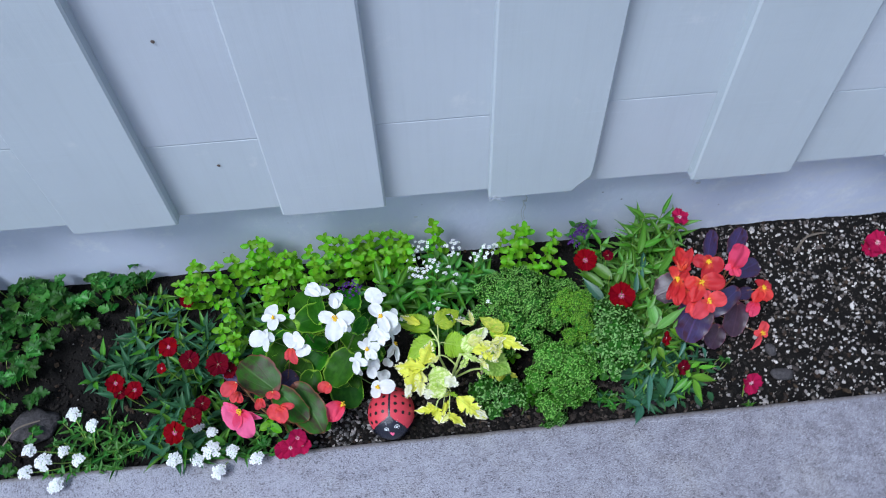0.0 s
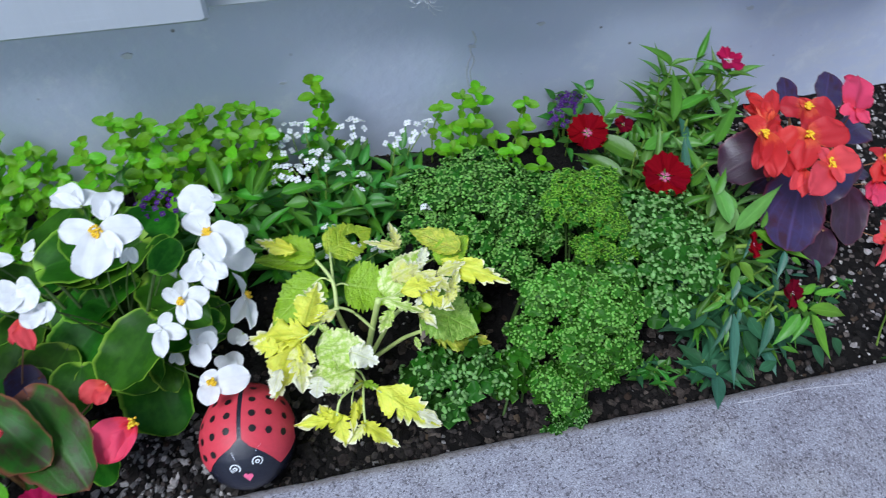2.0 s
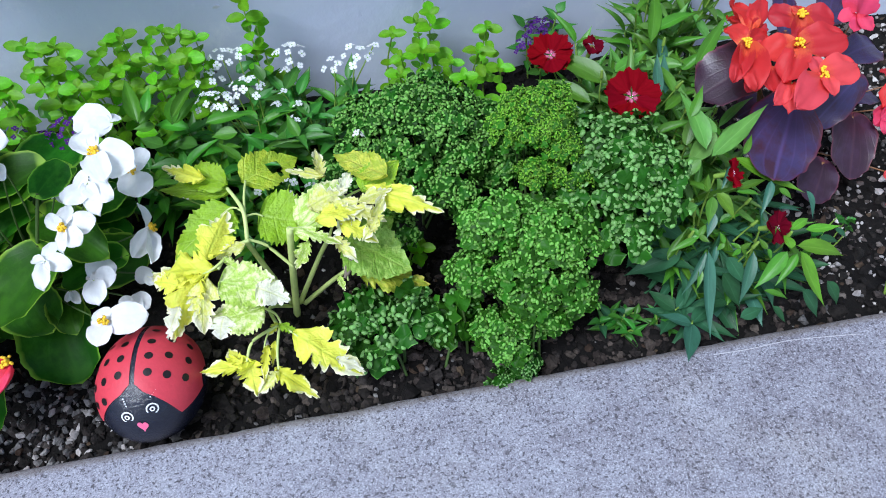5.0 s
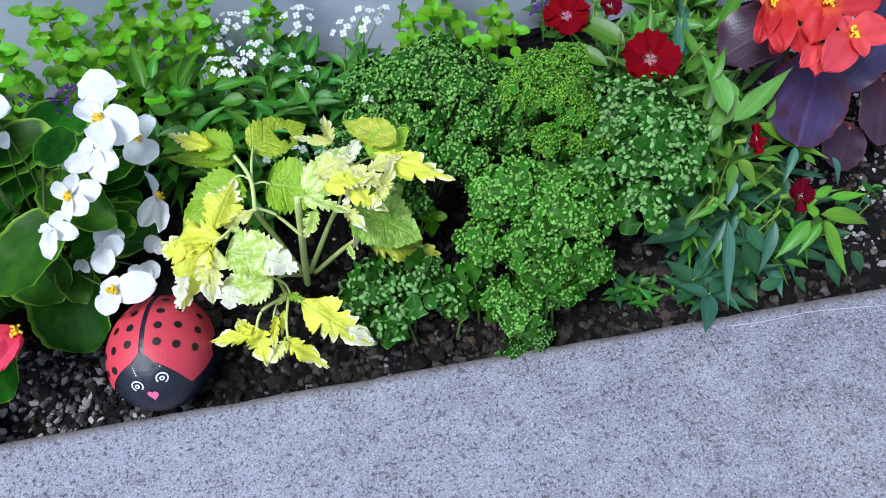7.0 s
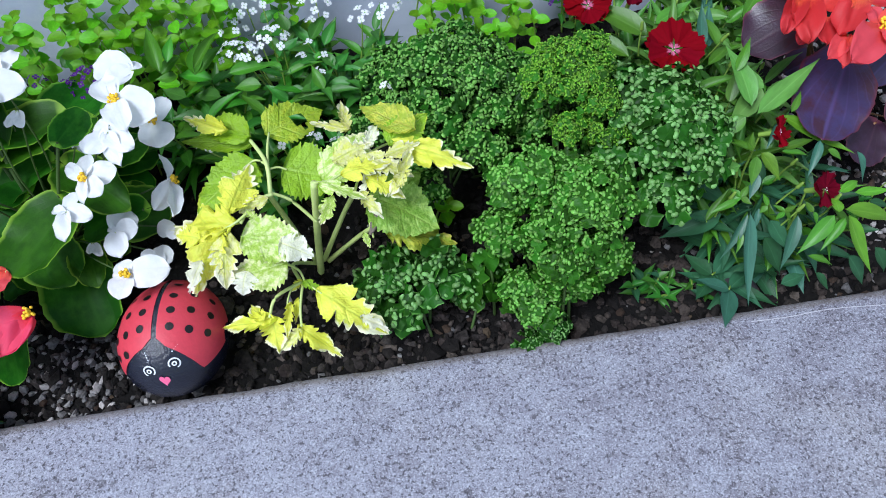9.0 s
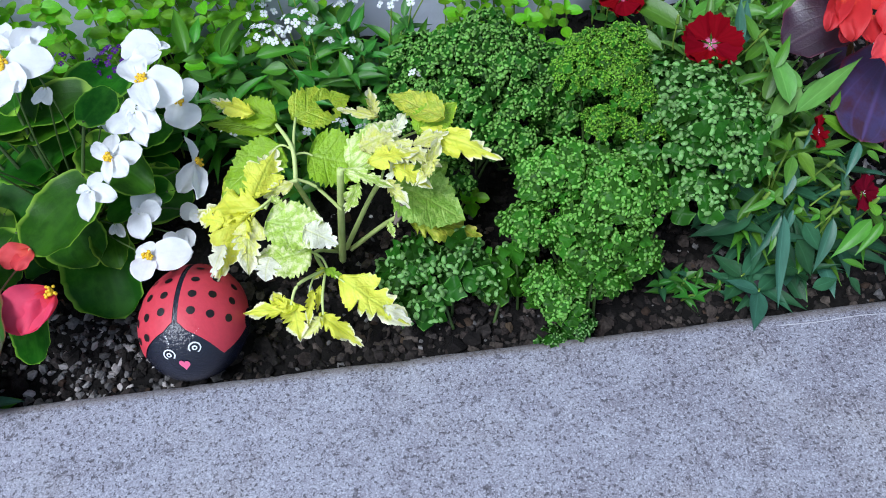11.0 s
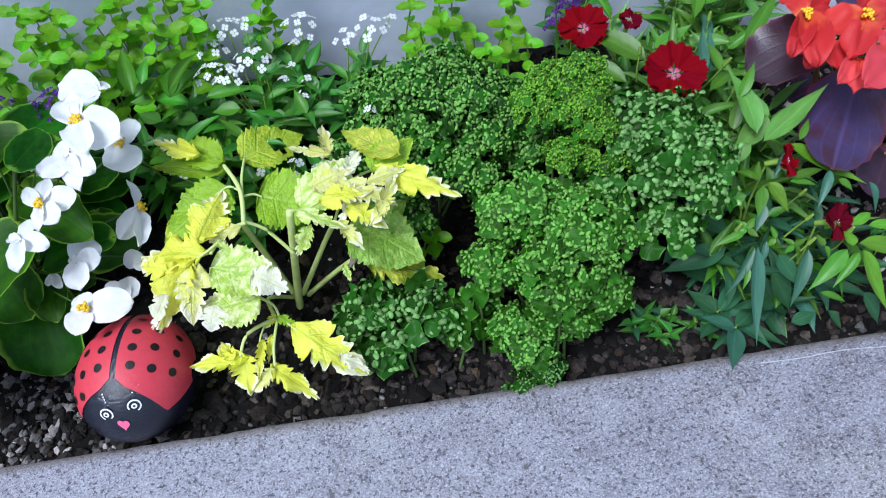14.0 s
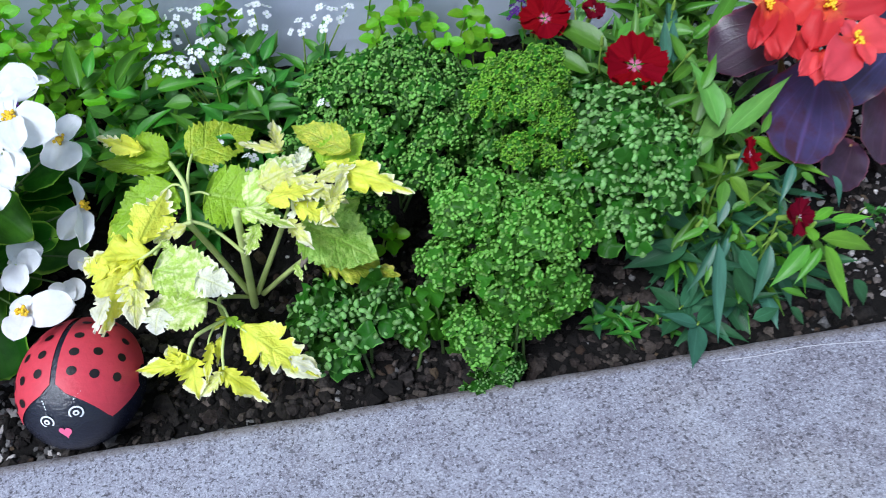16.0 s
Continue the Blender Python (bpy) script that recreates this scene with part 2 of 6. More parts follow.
SPOT_PAINT = plain_material("brown_black_paint", (0.010, 0.006, 0.007), 0.45, 400.0, 0.3, 0.4)
RED_PAINT = plain_material("red_paint", (0.57, 0.045, 0.068), 0.5, 240.0, 0.14, 0.4, 0.5, 0.0007)
WHITE_PAINT = plain_material("white_paint", (0.78, 0.80, 0.84), 0.5)
PINK_PAINT = plain_material("pink_paint", (0.80, 0.13, 0.26), 0.5)
BEGONIA_GREEN = leaf_material("begonia_leaf", (0.017, 0.106, 0.005), (0.030, 0.150, 0.009), rim=(0.27, 0.54, 0.05), blotch=(0.032, 0.155, 0.008), rough=0.42, share=0.3, veins=2.0, ribs=0.15, relief=0.10, spec=0.16, rim_at=0.955, palmate=True, spots=2.0, low=0.8, high=1.2)
BEGONIA_BRONZE = leaf_material("bronze_begonia_leaf", (0.022, 0.110, 0.008), (0.045, 0.15, 0.018), rim=(0.17, 0.055, 0.03), blotch=(0.042, 0.034, 0.014), rough=0.4, share=0.18, veins=2.0, ribs=0.2, relief=0.12, spec=0.2, rim_at=0.93, palmate=True, spots=2.0)
BEGONIA_MAROON = leaf_material("maroon_begonia_leaf", (0.034, 0.012, 0.024), (0.055, 0.022, 0.036), rim=(0.14, 0.035, 0.05), blotch=(0.045, 0.020, 0.044), rough=0.38, share=0.08, veins=2.6, ribs=0.3, relief=0.12, spec=0.5, rim_at=0.97, palmate=True, spots=1.6)
# Dark leaf purple shifted to blue: the sky's sheen is in the colour.
BEGONIA_DARK_SHEEN = leaf_material("dark_sheen_begonia_leaf", (0.040, 0.028, 0.092), (0.068, 0.047, 0.145), rim=(0.10, 0.014, 0.026), blotch=(0.040, 0.013, 0.028), rough=0.36, share=0.08, veins=2.6, ribs=0.3, relief=0.12, spec=0.55, rim_at=0.965, palmate=True, spots=1.6)
COLEUS_GREEN = leaf_material("coleus_leaf", (0.29, 0.49, 0.026), (0.36, 0.54, 0.07), rim=(0.60, 0.66, 0.07), blotch=(0.29, 0.50, 0.02), share=0.28, relief=0.45, ribs=0.3, veins=5.0, rim_at=0.86, uneven=0.7, net=1.2, low=0.92, high=1.1, hue=0.008)
COLEUS_HOLED = leaf_material("yellowish_coleus_leaf", (0.36, 0.55, 0.030), (0.44, 0.60, 0.07), blotch=(0.48, 0.60, 0.04), share=0.28, relief=0.45, ribs=0.3, veins=5.0, net=1.2, low=0.92, high=1.1, hue=0.008)
COLEUS_SPOT = leaf_material("spotted_coleus_leaf", (0.20, 0.40, 0.045), (0.30, 0.48, 0.08), blotch=(0.34, 0.54, 0.10), share=0.26, relief=0.4, ribs=0.3, veins=5.0, net=1.2, spots=9.0, low=0.92, high=1.1, hue=0.008)
COLEUS_OLIVE = leaf_material("olive_coleus_leaf", (0.40, 0.50, 0.045), (0.42, 0.40, 0.06), rim=(0.74, 0.68, 0.14), blotch=(0.62, 0.62, 0.07), share=0.28, relief=0.45, ribs=0.4, veins=5.0, rim_at=0.85, uneven=0.9, net=1.2, low=0.92, high=1.1, hue=0.008)
COLEUS_YELLOW = leaf_material("yellow_coleus_leaf", (0.90, 0.90, 0.10), (0.64, 0.72, 0.08), rim=(0.95, 0.93, 0.62), blotch=(0.80, 0.85, 0.10), share=0.3, relief=0.35, ribs=0.3, veins=5.0, rim_at=0.66, uneven=1.0, net=1.0, low=0.92, high=1.1, hue=0.008)
COLEUS_PALE = leaf_material("pale_coleus_leaf", (0.46, 0.66, 0.10), (0.40, 0.60, 0.09), rim=(0.92, 0.90, 0.60), blotch=(0.80, 0.85, 0.42), share=0.28, relief=0.35, ribs=0.35, veins=5.0, rim_at=0.74, uneven=1.1, net=1.0, spots=7.0, low=0.92, high=1.1, hue=0.008)
COLEUS_CREAM = leaf_material("cream_coleus_leaf", (0.86, 0.84, 0.38), (0.62, 0.70, 0.14), rim=(0.93, 0.91, 0.66), blotch=(0.74, 0.76, 0.14), share=0.3, relief=0.35, ribs=0.35, veins=5.0, rim_at=0.62, uneven=1.0, net=1.0, low=0.92, high=1.1, hue=0.008)
COLEUS_WHITE = leaf_material("bleached_coleus_leaf", (0.91, 0.90, 0.68), (0.80, 0.82, 0.40), rim=(0.93, 0.92, 0.80), share=0.3, relief=0.35, ribs=0.3, veins=5.0, rim_at=0.6, uneven=1.0, net=1.0, low=0.92, high=1.1, hue=0.008)
LIME = leaf_material("lime_herb_leaf", (0.148, 0.45, 0.007), (0.195, 0.50, 0.02), relief=0.1, share=0.40, veins=5.0, ribs=0.2, rough=0.5)
DEEP = leaf_material("alyssum_leaf", (0.048, 0.205, 0.024), (0.085, 0.28, 0.045), relief=0.1, share=0.25, ribs=0.1)
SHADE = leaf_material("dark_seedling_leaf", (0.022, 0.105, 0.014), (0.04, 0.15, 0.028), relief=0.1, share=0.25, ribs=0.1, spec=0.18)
FRESH = leaf_material("fresh_leaf", (0.065, 0.26, 0.016), (0.11, 0.34, 0.036), relief=0.1, share=0.28, ribs=0.1)
LANCE = leaf_material("dianthus_leaf", (0.078, 0.245, 0.020), (0.12, 0.31, 0.045), relief=0.1, share=0.25, ribs=0.06, rough=0.4)
PALE_LANCE = leaf_material("pale_dianthus_leaf", (0.12, 0.30, 0.055), (0.17, 0.37, 0.09), relief=0.1, share=0.25, ribs=0.06, rough=0.4)
YOUNG_LANCE = leaf_material("young_dianthus_leaf", (0.13, 0.34, 0.022), (0.19, 0.41, 0.05), relief=0.1, share=0.28, ribs=0.06, rough=0.4)
DULL_LANCE = leaf_material("dull_dianthus_leaf", (0.030, 0.115, 0.048), (0.05, 0.16, 0.075), relief=0.1, share=0.2, ribs=0.06, rough=0.45, spec=0.25)
BLUE_LANCE = leaf_material("blue_dianthus_leaf", (0.040, 0.140, 0.085), (0.07, 0.19, 0.125), relief=0.1, share=0.18, ribs=0.06, rough=0.4)
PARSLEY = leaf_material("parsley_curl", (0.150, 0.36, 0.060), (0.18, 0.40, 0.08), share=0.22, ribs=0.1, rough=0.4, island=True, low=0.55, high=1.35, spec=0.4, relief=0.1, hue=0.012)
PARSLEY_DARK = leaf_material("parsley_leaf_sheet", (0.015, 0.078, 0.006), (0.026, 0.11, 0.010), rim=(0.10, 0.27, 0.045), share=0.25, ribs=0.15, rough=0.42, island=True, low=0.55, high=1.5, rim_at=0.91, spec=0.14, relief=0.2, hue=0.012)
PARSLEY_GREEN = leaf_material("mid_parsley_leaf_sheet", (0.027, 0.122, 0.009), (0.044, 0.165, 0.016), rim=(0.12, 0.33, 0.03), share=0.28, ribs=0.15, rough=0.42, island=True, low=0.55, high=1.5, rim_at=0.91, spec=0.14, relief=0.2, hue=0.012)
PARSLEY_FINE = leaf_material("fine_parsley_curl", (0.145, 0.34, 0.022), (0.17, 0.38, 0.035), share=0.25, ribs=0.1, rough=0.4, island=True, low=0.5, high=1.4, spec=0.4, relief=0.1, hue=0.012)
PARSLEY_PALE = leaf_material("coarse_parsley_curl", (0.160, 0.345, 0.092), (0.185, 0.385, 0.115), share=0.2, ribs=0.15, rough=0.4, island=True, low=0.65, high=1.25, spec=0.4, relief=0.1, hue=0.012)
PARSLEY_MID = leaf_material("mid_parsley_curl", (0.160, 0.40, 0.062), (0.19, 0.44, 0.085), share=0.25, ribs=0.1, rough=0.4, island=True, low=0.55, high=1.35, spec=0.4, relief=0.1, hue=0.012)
STALK = plain_material("green_stalk", (0.20, 0.33, 0.05), 0.5, 90.0, 0.25)
# Stalk green darkened in the colour so stems sink into the foliage's shade.
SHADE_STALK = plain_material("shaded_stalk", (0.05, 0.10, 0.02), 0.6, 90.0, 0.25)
RED_STALK = plain_material("red_stalk", (0.22, 0.10, 0.04), 0.45, 90.0, 0.25)
PALE_STALK = plain_material("pale_stalk", (0.50, 0.60, 0.21), 0.5, 90.0, 0.3)
DRY = plain_material("dry_stalk", (0.15, 0.12, 0.095), 0.8, 80.0, 0.3)
STAMEN = plain_material("stamen", (0.80, 0.50, 0.02), 0.6, 300.0, 0.2)
WHITE_PETAL = petal_material("white_petal", (0.87, 0.88, 0.89), share=0.3, low=0.97, high=1.03)
PINK_PETAL = petal_material("pink_petal", (0.88, 0.14, 0.31), inner=(0.82, 0.08, 0.18), reach=0.5)
CORAL_PETAL = petal_material("coral_petal", (0.82, 0.085, 0.10), inner=(0.82, 0.09, 0.07), reach=0.4, share=0.35)
SCARLET_PETAL = petal_material("scarlet_petal", (0.72, 0.040, 0.046), inner=(0.82, 0.12, 0.06), reach=0.35, share=0.35, low=0.78, high=1.08, spec=0.35)
ROSE_PETAL = petal_material("rose_petal", (0.85, 0.075, 0.16), inner=(0.80, 0.05, 0.09), reach=0.3, share=0.35)
RED_FRINGE = petal_material("dark_red_petal", (0.19, 0.0015, 0.007), inner=(0.50, 0.12, 0.22), reach=0.2, share=0.08, streak=(0.12, 0.001, 0.003), rough=0.8, spec=0.04)
MAROON_FRINGE = petal_material("maroon_petal", (0.12, 0.002, 0.010), inner=(0.26, 0.03, 0.06), reach=0.10, share=0.08, streak=(0.07, 0.001, 0.003), rough=0.8, spec=0.04)
MAGENTA_FRINGE = petal_material("magenta_petal", (0.42, 0.010, 0.07), inner=(0.80, 0.38, 0.48), reach=0.2, share=0.25, streak=(0.28, 0.006, 0.05), rough=0.8, spec=0.08)
WHITE_FLORET = petal_material("white_floret", (0.90, 0.91, 0.93))
PURPLE_FLORET = petal_material("purple_floret", (0.085, 0.010, 0.20), inner=(0.14, 0.035, 0.26), reach=0.15)
WEB = plain_material("cobweb", (0.55, 0.57, 0.62), 0.9)
SCRATCH = plain_material("scratched_concrete", (0.45, 0.44, 0.47), 0.9, 300.0, 0.4)
NAIL = plain_material("rusty_nail", (0.10, 0.07, 0.06), 0.6)


# ---- building blocks ----
def mesh_from(name, verts, faces, material=None, smooth=True, uvs=None):
    me = bpy.data.meshes.new(name)
    me.from_pydata([tuple(map(float, v)) for v in verts], [], faces)
    if uvs is not None:
        layer = me.uv_layers.new(name="UVMap")
        idx = np.empty(len(me.loops), dtype=np.int32)
        me.loops.foreach_get("vertex_index", idx)
        layer.data.foreach_set("uv", np.asarray(uvs, dtype=np.float32)[idx].ravel())
    if material:
        me.materials.append(material)
    if smooth:
        me.polygons.foreach_set("use_smooth", np.ones(len(me.polygons), dtype=bool))
    me.update()
    return me


def thing(name, at, label, category, group="", kind=""):
    ob = new(name)
    ob.empty_display_size = 0.02
    ob.location = at
    return tagged(ob, label, category, group, kind)


def world_of(ob):
    m = ob.matrix_basis.copy() if ob.rotation_mode != "NONE" else Matrix()
    while ob.parent:
        ob = ob.parent
        m = ob.matrix_basis @ m
    return m


def hang(name, me, parent, m=None, label=""):
    """Links a mesh as a part of parent, at the world pose m."""
    ob = new(name, me)
    ob.parent = parent
    ob.matrix_basis = world_of(parent).inverted() @ (m or Matrix())
    return tagged(ob, label)


def part(name, bm, material, parent, label="", smooth=True):
    me = bpy.data.meshes.new(name)
    bm.to_mesh(me)
    bm.free()
    me.materials.append(material)
    if smooth:
        me.polygons.foreach_set("use_smooth", np.ones(len(me.polygons), dtype=bool))
    return hang(name, me, parent, None, label)


def teeth(v, count, depth, wander):
    """Uneven rounded teeth along an edge."""
    f = (v ** 0.9 * count + wander * math.sin(v * 9.0 + count)) % 1.0
    f = math.sqrt(f / 0.75) if f < 0.75 else math.sqrt((1 - f) / 0.25)
    return 1.0 - depth * (1 - f) * (1 + 0.6 * wander * math.sin(v * 21.0))


TEETH = {"coleus": (11, 0.17, 0.25), "ragged": (5, 0.62, 0.5)}
SHAPES = {
    # half width along the leaf, rows, columns
    "begonia": (lambda v: 0.5 * max(0.0, 1 - abs(2 * v ** 0.9 - 1) ** 2.2) ** 0.5, 22, 12),
    "oval": (lambda v: 0.5 * math.sin(math.pi * v ** 0.95) ** 0.55, 8, 4),
    "lance": (lambda v: 0.5 * math.sin(math.pi * v ** 0.66) ** 1.1, 10, 4),
    "coleus": (lambda v: 0.5 * math.sin(math.pi * v ** 0.6) ** 0.75, 54, 6),
    "ragged": (lambda v: 0.5 * math.sin(math.pi * v ** 0.62) ** 0.7, 60, 10),
    "petal": (lambda v: 0.5 * max(0.0, 1 - abs(2 * (0.05 + 0.95 * v) ** 1.2 - 1) ** 2.2) ** 0.5, 14, 10),
    "narrow": (lambda v: 0.5 * math.sin(math.pi * (0.06 + 0.94 * v) ** 1.1) ** 0.8, 7, 4),
}


ROUND = ("begonia", "oval", "petal", "narrow")


def blade(kind, material, seed, cup=0.12, droop=0.15, ruffle=0.0, twist=0.0, skew=0.0, crumple=0.0, hole=False):
    """A leaf or petal of length 1 and width 1, from the origin along +y, its face towards +z."""
    shape, rows, cols = SHAPES[kind]
    rng = random.Random(seed)
    ph = [rng.uniform(0, 6.28) for _ in range(4)]
    verts, uvs, faces = [], [], []
    for i in range(rows + 1):
        v = i / rows
        if kind in ROUND:
            v = 0.15 * v + 0.85 * (0.5 - 0.5 * math.cos(math.pi * v))
        for j in range(cols + 1):
            s = 2 * j / cols - 1
            cut, push = 1.0, 0.0
            if kind in TEETH:
                count, depth, wander = TEETH[kind]
                cut = teeth(v + (0.06 if s > 0 else 0) + seed * 0.013, count, depth, wander)
                push = 0.16 * depth * abs(s) ** 1.6 * (cut - 1 + depth)
                cut *= (1 + 0.3 * wander * noise.noise(Vector((v * 3.5, s > 0, seed * 3.1)))) * (1 - 0.09 * (0.5 + 0.5 * math.sin(v * 88 + ph[1])) * abs(s))
            w = max(0.012, shape(v) * (1 - (1 - cut) * abs(s) ** (3.0 if kind == "coleus" else 1.0)))
            x = s * w * (1 + skew * s)
            z = cup * (s * s) * w * 2 - droop * v * v + 0.06 * math.sin(3.1 * v + ph[0]) * v
            z += ruffle * abs(s) ** 1.5 * math.sin(v * 17 + ph[1] + (2.0 if s > 0 else 0)) * 0.5
            z += ruffle * 0.35 * s * math.sin(v * 6 + s * 3 + ph[2])
            z += twist * s * v * w + crumple * noise.noise(Vector((s * 1.3, v * 2.3, seed * 1.7))) + 0.2 * crumple * noise.noise(Vector((s * 4, v * 7.0, seed * 2.7)))
            z += 0.006 * math.sin(v * 40 - abs(s) * 7) * abs(s) if kind == "coleus" else 0.0
            y = push + v * (1 - 0.12 * droop * v) + (0.05 * (1 - s * s) * (v - 0.5))
            if kind == "begonia":
                x *= 1 + abs(s) ** 3 * (0.022 * math.sin(v * 36 + ph[1] + 2 * (s > 0)) + 0.04 * math.sin(v * 9 + ph[2] + (s > 0)))
                y -= 0.12 * abs(s) ** 1.4 * max(0.0, 1 - v * 3.2) - 0.018 * abs(s) ** 3 * math.sin(v * 30 + ph[0])
            verts.append((x + 0.04 * math.sin(2.2 * v + ph[3]) * v, y, z))
            uvs.append((j / cols, v))
    n = cols + 1
    for i in range(rows):
        for j in range(cols):
            if hole and 0.46 < i / rows < 0.66 and cols // 2 - 1 <= j <= cols // 2 + (1 if 0.52 < i / rows < 0.60 else 0):
                continue
            faces.append((i * n + j, i * n + j + 1, (i + 1) * n + j + 1, (i + 1) * n + j))
    return mesh_from(kind, verts, faces, material, True, uvs)


def fringe(material, seed):
    """A dianthus petal: a wedge with a toothed outer edge."""
    rng = random.Random(seed)
    verts, uvs, faces = [], [], []
    rows, cols = 5, 12
    for i in range(rows + 1):
        v = i / rows
        half = math.radians(16 + 34 * min(1.0, v * 1.6))
        for j in range(cols + 1):
            s = 2 * j / cols - 1
            r = 0.04 + 0.96 * v
            if i == rows:
                r *= (1.0 if j % 2 else 0.9) * (1 - 0.06 * s * s) * rng.uniform(0.95, 1.04)
            z = 0.1 * v * v + 0.15 * v * math.sin(s * 5 + seed * 2.1) + (0.05 if j % 2 else -0.04) * v ** 4
            verts.append((r * math.sin(half * s), r * math.cos(half * s), z))
            uvs.append((j / cols, v))
    n = cols + 1
    for i in range(rows):
        for j in range(cols):
            faces.append((i * n + j, i * n + j + 1, (i + 1) * n + j + 1, (i + 1) * n + j))
    return mesh_from("fringed_petal", verts, faces, material, True, uvs)


MESHES = {}


def blade_of(kind, material, count=4, **kw):
    """One of a few alike blades of this kind and material."""
    key = (kind, material.name, tuple(sorted(kw.items())))
    if key not in MESHES:
        MESHES[key] = [fringe(material, k) if kind == "fringe" else
                       blade(kind, material, k * 13 + 5, kw.get("cup", 0.12) * (0.7 + 0.25 * k), kw.get("droop", 0.15) * (0.5 + 0.4 * k), kw.get("ruffle", 0.0), kw.get("twist", 0.0) * (k - 1.5),
                             kw.get("skew", 0.0), kw.get("crumple", 0.0), kw.get("hole", False)) for k in range(count)]
    return RNG.choice(MESHES[key])


def aim(base, tip, width, face=(0, 0, 1), depth=None):
    base, tip = Vector(base), Vector(tip)
    y = tip - base
    length = max(1e-4, y.length)
    y = y / length
    z = Vector(face) - Vector(face).dot(y) * y
    z = z.normalized() if z.length > 1e-3 else y.orthogonal().normalized()
    x = y.cross(z)
    d = depth or length
    return Matrix(((x.x * width, y.x * length, z.x * d, base.x), (x.y * width, y.y * length, z.y * d, base.y), (x.z * width, y.z * length, z.z * d, base.z), (0, 0, 0, 1)))


def tube(points, r0, r1, sides=6, steps=8):
    """A tapered round stalk along a smooth line through the points."""
    pts = [Vector(p) for p in points]
    line = []
    for k in range(len(pts) - 1):
        a, b, c, d = pts[max(0, k - 1)], pts[k], pts[k + 1], pts[min(len(pts) - 1, k + 2)]
        for i in range(steps if k < len(pts) - 2 else steps + 1):
            t = i / steps
            line.append(0.5 * ((2 * b) + (c - a) * t + (2 * a - 5 * b + 4 * c - d) * t * t + (3 * b - a - 3 * c + d) * t ** 3))
    bm = bmesh.new()
    rings = []
    for i, p in enumerate(line):
        d = (line[min(i + 1, len(line) - 1)] - line[max(i - 1, 0)]).normalized()
        u = d.orthogonal().normalized()
        w = d.cross(u)
        r = r0 + (r1 - r0) * i / (len(line) - 1)
        rings.append([bm.verts.new(p + r * (math.cos(6.2832 * s / sides) * u + math.sin(6.2832 * s / sides) * w)) for s in range(sides)])
    for q, s in zip(rings, rings[1:]):
        for k in range(sides):
            bm.faces.new((q[k], q[(k + 1) % sides], s[(k + 1) % sides], s[k]))
    bm.faces.new(rings[0][::-1])
    bm.faces.new(rings[-1])
    return bm


def stalk(parent, a, b, r=0.0016, material=None, sag=0.0, name="stem", thin=0.7):
    a, b = Vector(a), Vector(b)
    mid = (a + b) / 2 + Vector((0, 0, sag)) + Vector((RNG.uniform(-1, 1), RNG.uniform(-1, 1), 0)) * 0.06 * (b - a).length
    return part(name, tube((a, mid, b), r, r * thin), material or STALK, parent)


def leaf(parent, kind, material, base, tip, width, face=(0, 0, 1), name="leaf", label="", **kw):
    m = aim(base, tip, width, face)
    return hang(name, blade_of(kind, material, **kw), parent, m, label)


def balls(points, r, seg=1):
    bm = bmesh.new()
    for p in points:
        bmesh.ops.create_icosphere(bm, subdivisions=seg, radius=r, matrix=Matrix.Translation(p))
    return bm


def tangents(f):
    f = Vector(f).normalized()
    u = f.cross(Vector((0.13, 0.2, 1))).normalized()
    return f, u, f.cross(u)


def begonia_flower(parent, at, petals, material, face, centre=True, root=None):
    """A bloom of broad and narrow petals, each with its own tip and width, round a cluster of stamens."""
    at, f = Vector(at), Vector(face).normalized()
    f, u, w = tangents(f)
    rng = random.Random(int(abs(at.x) * 9000 + abs(at.y) * 7000))
    size = max((Vector(tip) - at).length for tip, width in petals)
    pts = [at + f * 0.004 + 0.10 * size * rng.uniform(0.1, 1.2) * (math.cos(a) * u + math.sin(a) * w) + f * rng.uniform(0, 0.003) for a in [rng.uniform(0, 6.28) for _ in range(26)]]
    head = part("flower", balls(pts if centre else [at], 0.0013 if centre else 0.0014), STAMEN if centre else PALE_STALK, parent)
    for k, (tip, width) in enumerate(petals):
        kind = "petal" if width > 0.35 * (Vector(tip) - at).length else "narrow"
        hang("petal", blade_of(kind, material, cup=0.08, droop=0.12, crumple=0.10 if material is WHITE_PETAL else 0.18, ruffle=0.04), head, aim(at + f * 0.0008 * k, at.lerp(Vector(tip), 1.02), width * 1.04, f))
    if root is not None:
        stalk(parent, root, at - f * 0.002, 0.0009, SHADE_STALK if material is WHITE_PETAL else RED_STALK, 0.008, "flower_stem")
    return head


def dianthus_flower(parent, at, size, face, material, turn=0.0, root=None):
    at = Vector(at)
    f, u, w = tangents(face)
    head = part("flower", balls([at + f * 0.002 + 0.0012 * (math.cos(k * 2.1) * u + math.sin(k * 2.1) * w) for k in range(3)], 0.00045), WHITE_PETAL, parent)
    for k in range(5):
        a = radians(turn + 72 * k + RNG.uniform(-7, 7))
        d = math.cos(a) * u + math.sin(a) * w + f * RNG.uniform(0.05, 0.22)
        hang("petal", blade_of("fringe", material), head, aim(at + f * 0.0006 * k, at + d.normalized() * size * 0.5, size * 0.6, f))
    part("calyx", tube((at - f * 0.016, at - f * 0.008, at), 0.0022, 0.0026), STALK, parent)
    if root is not None:
        stalk(parent, root, at - f * 0.015, 0.0012, STALK, 0.0, "flower_stem")
    return head


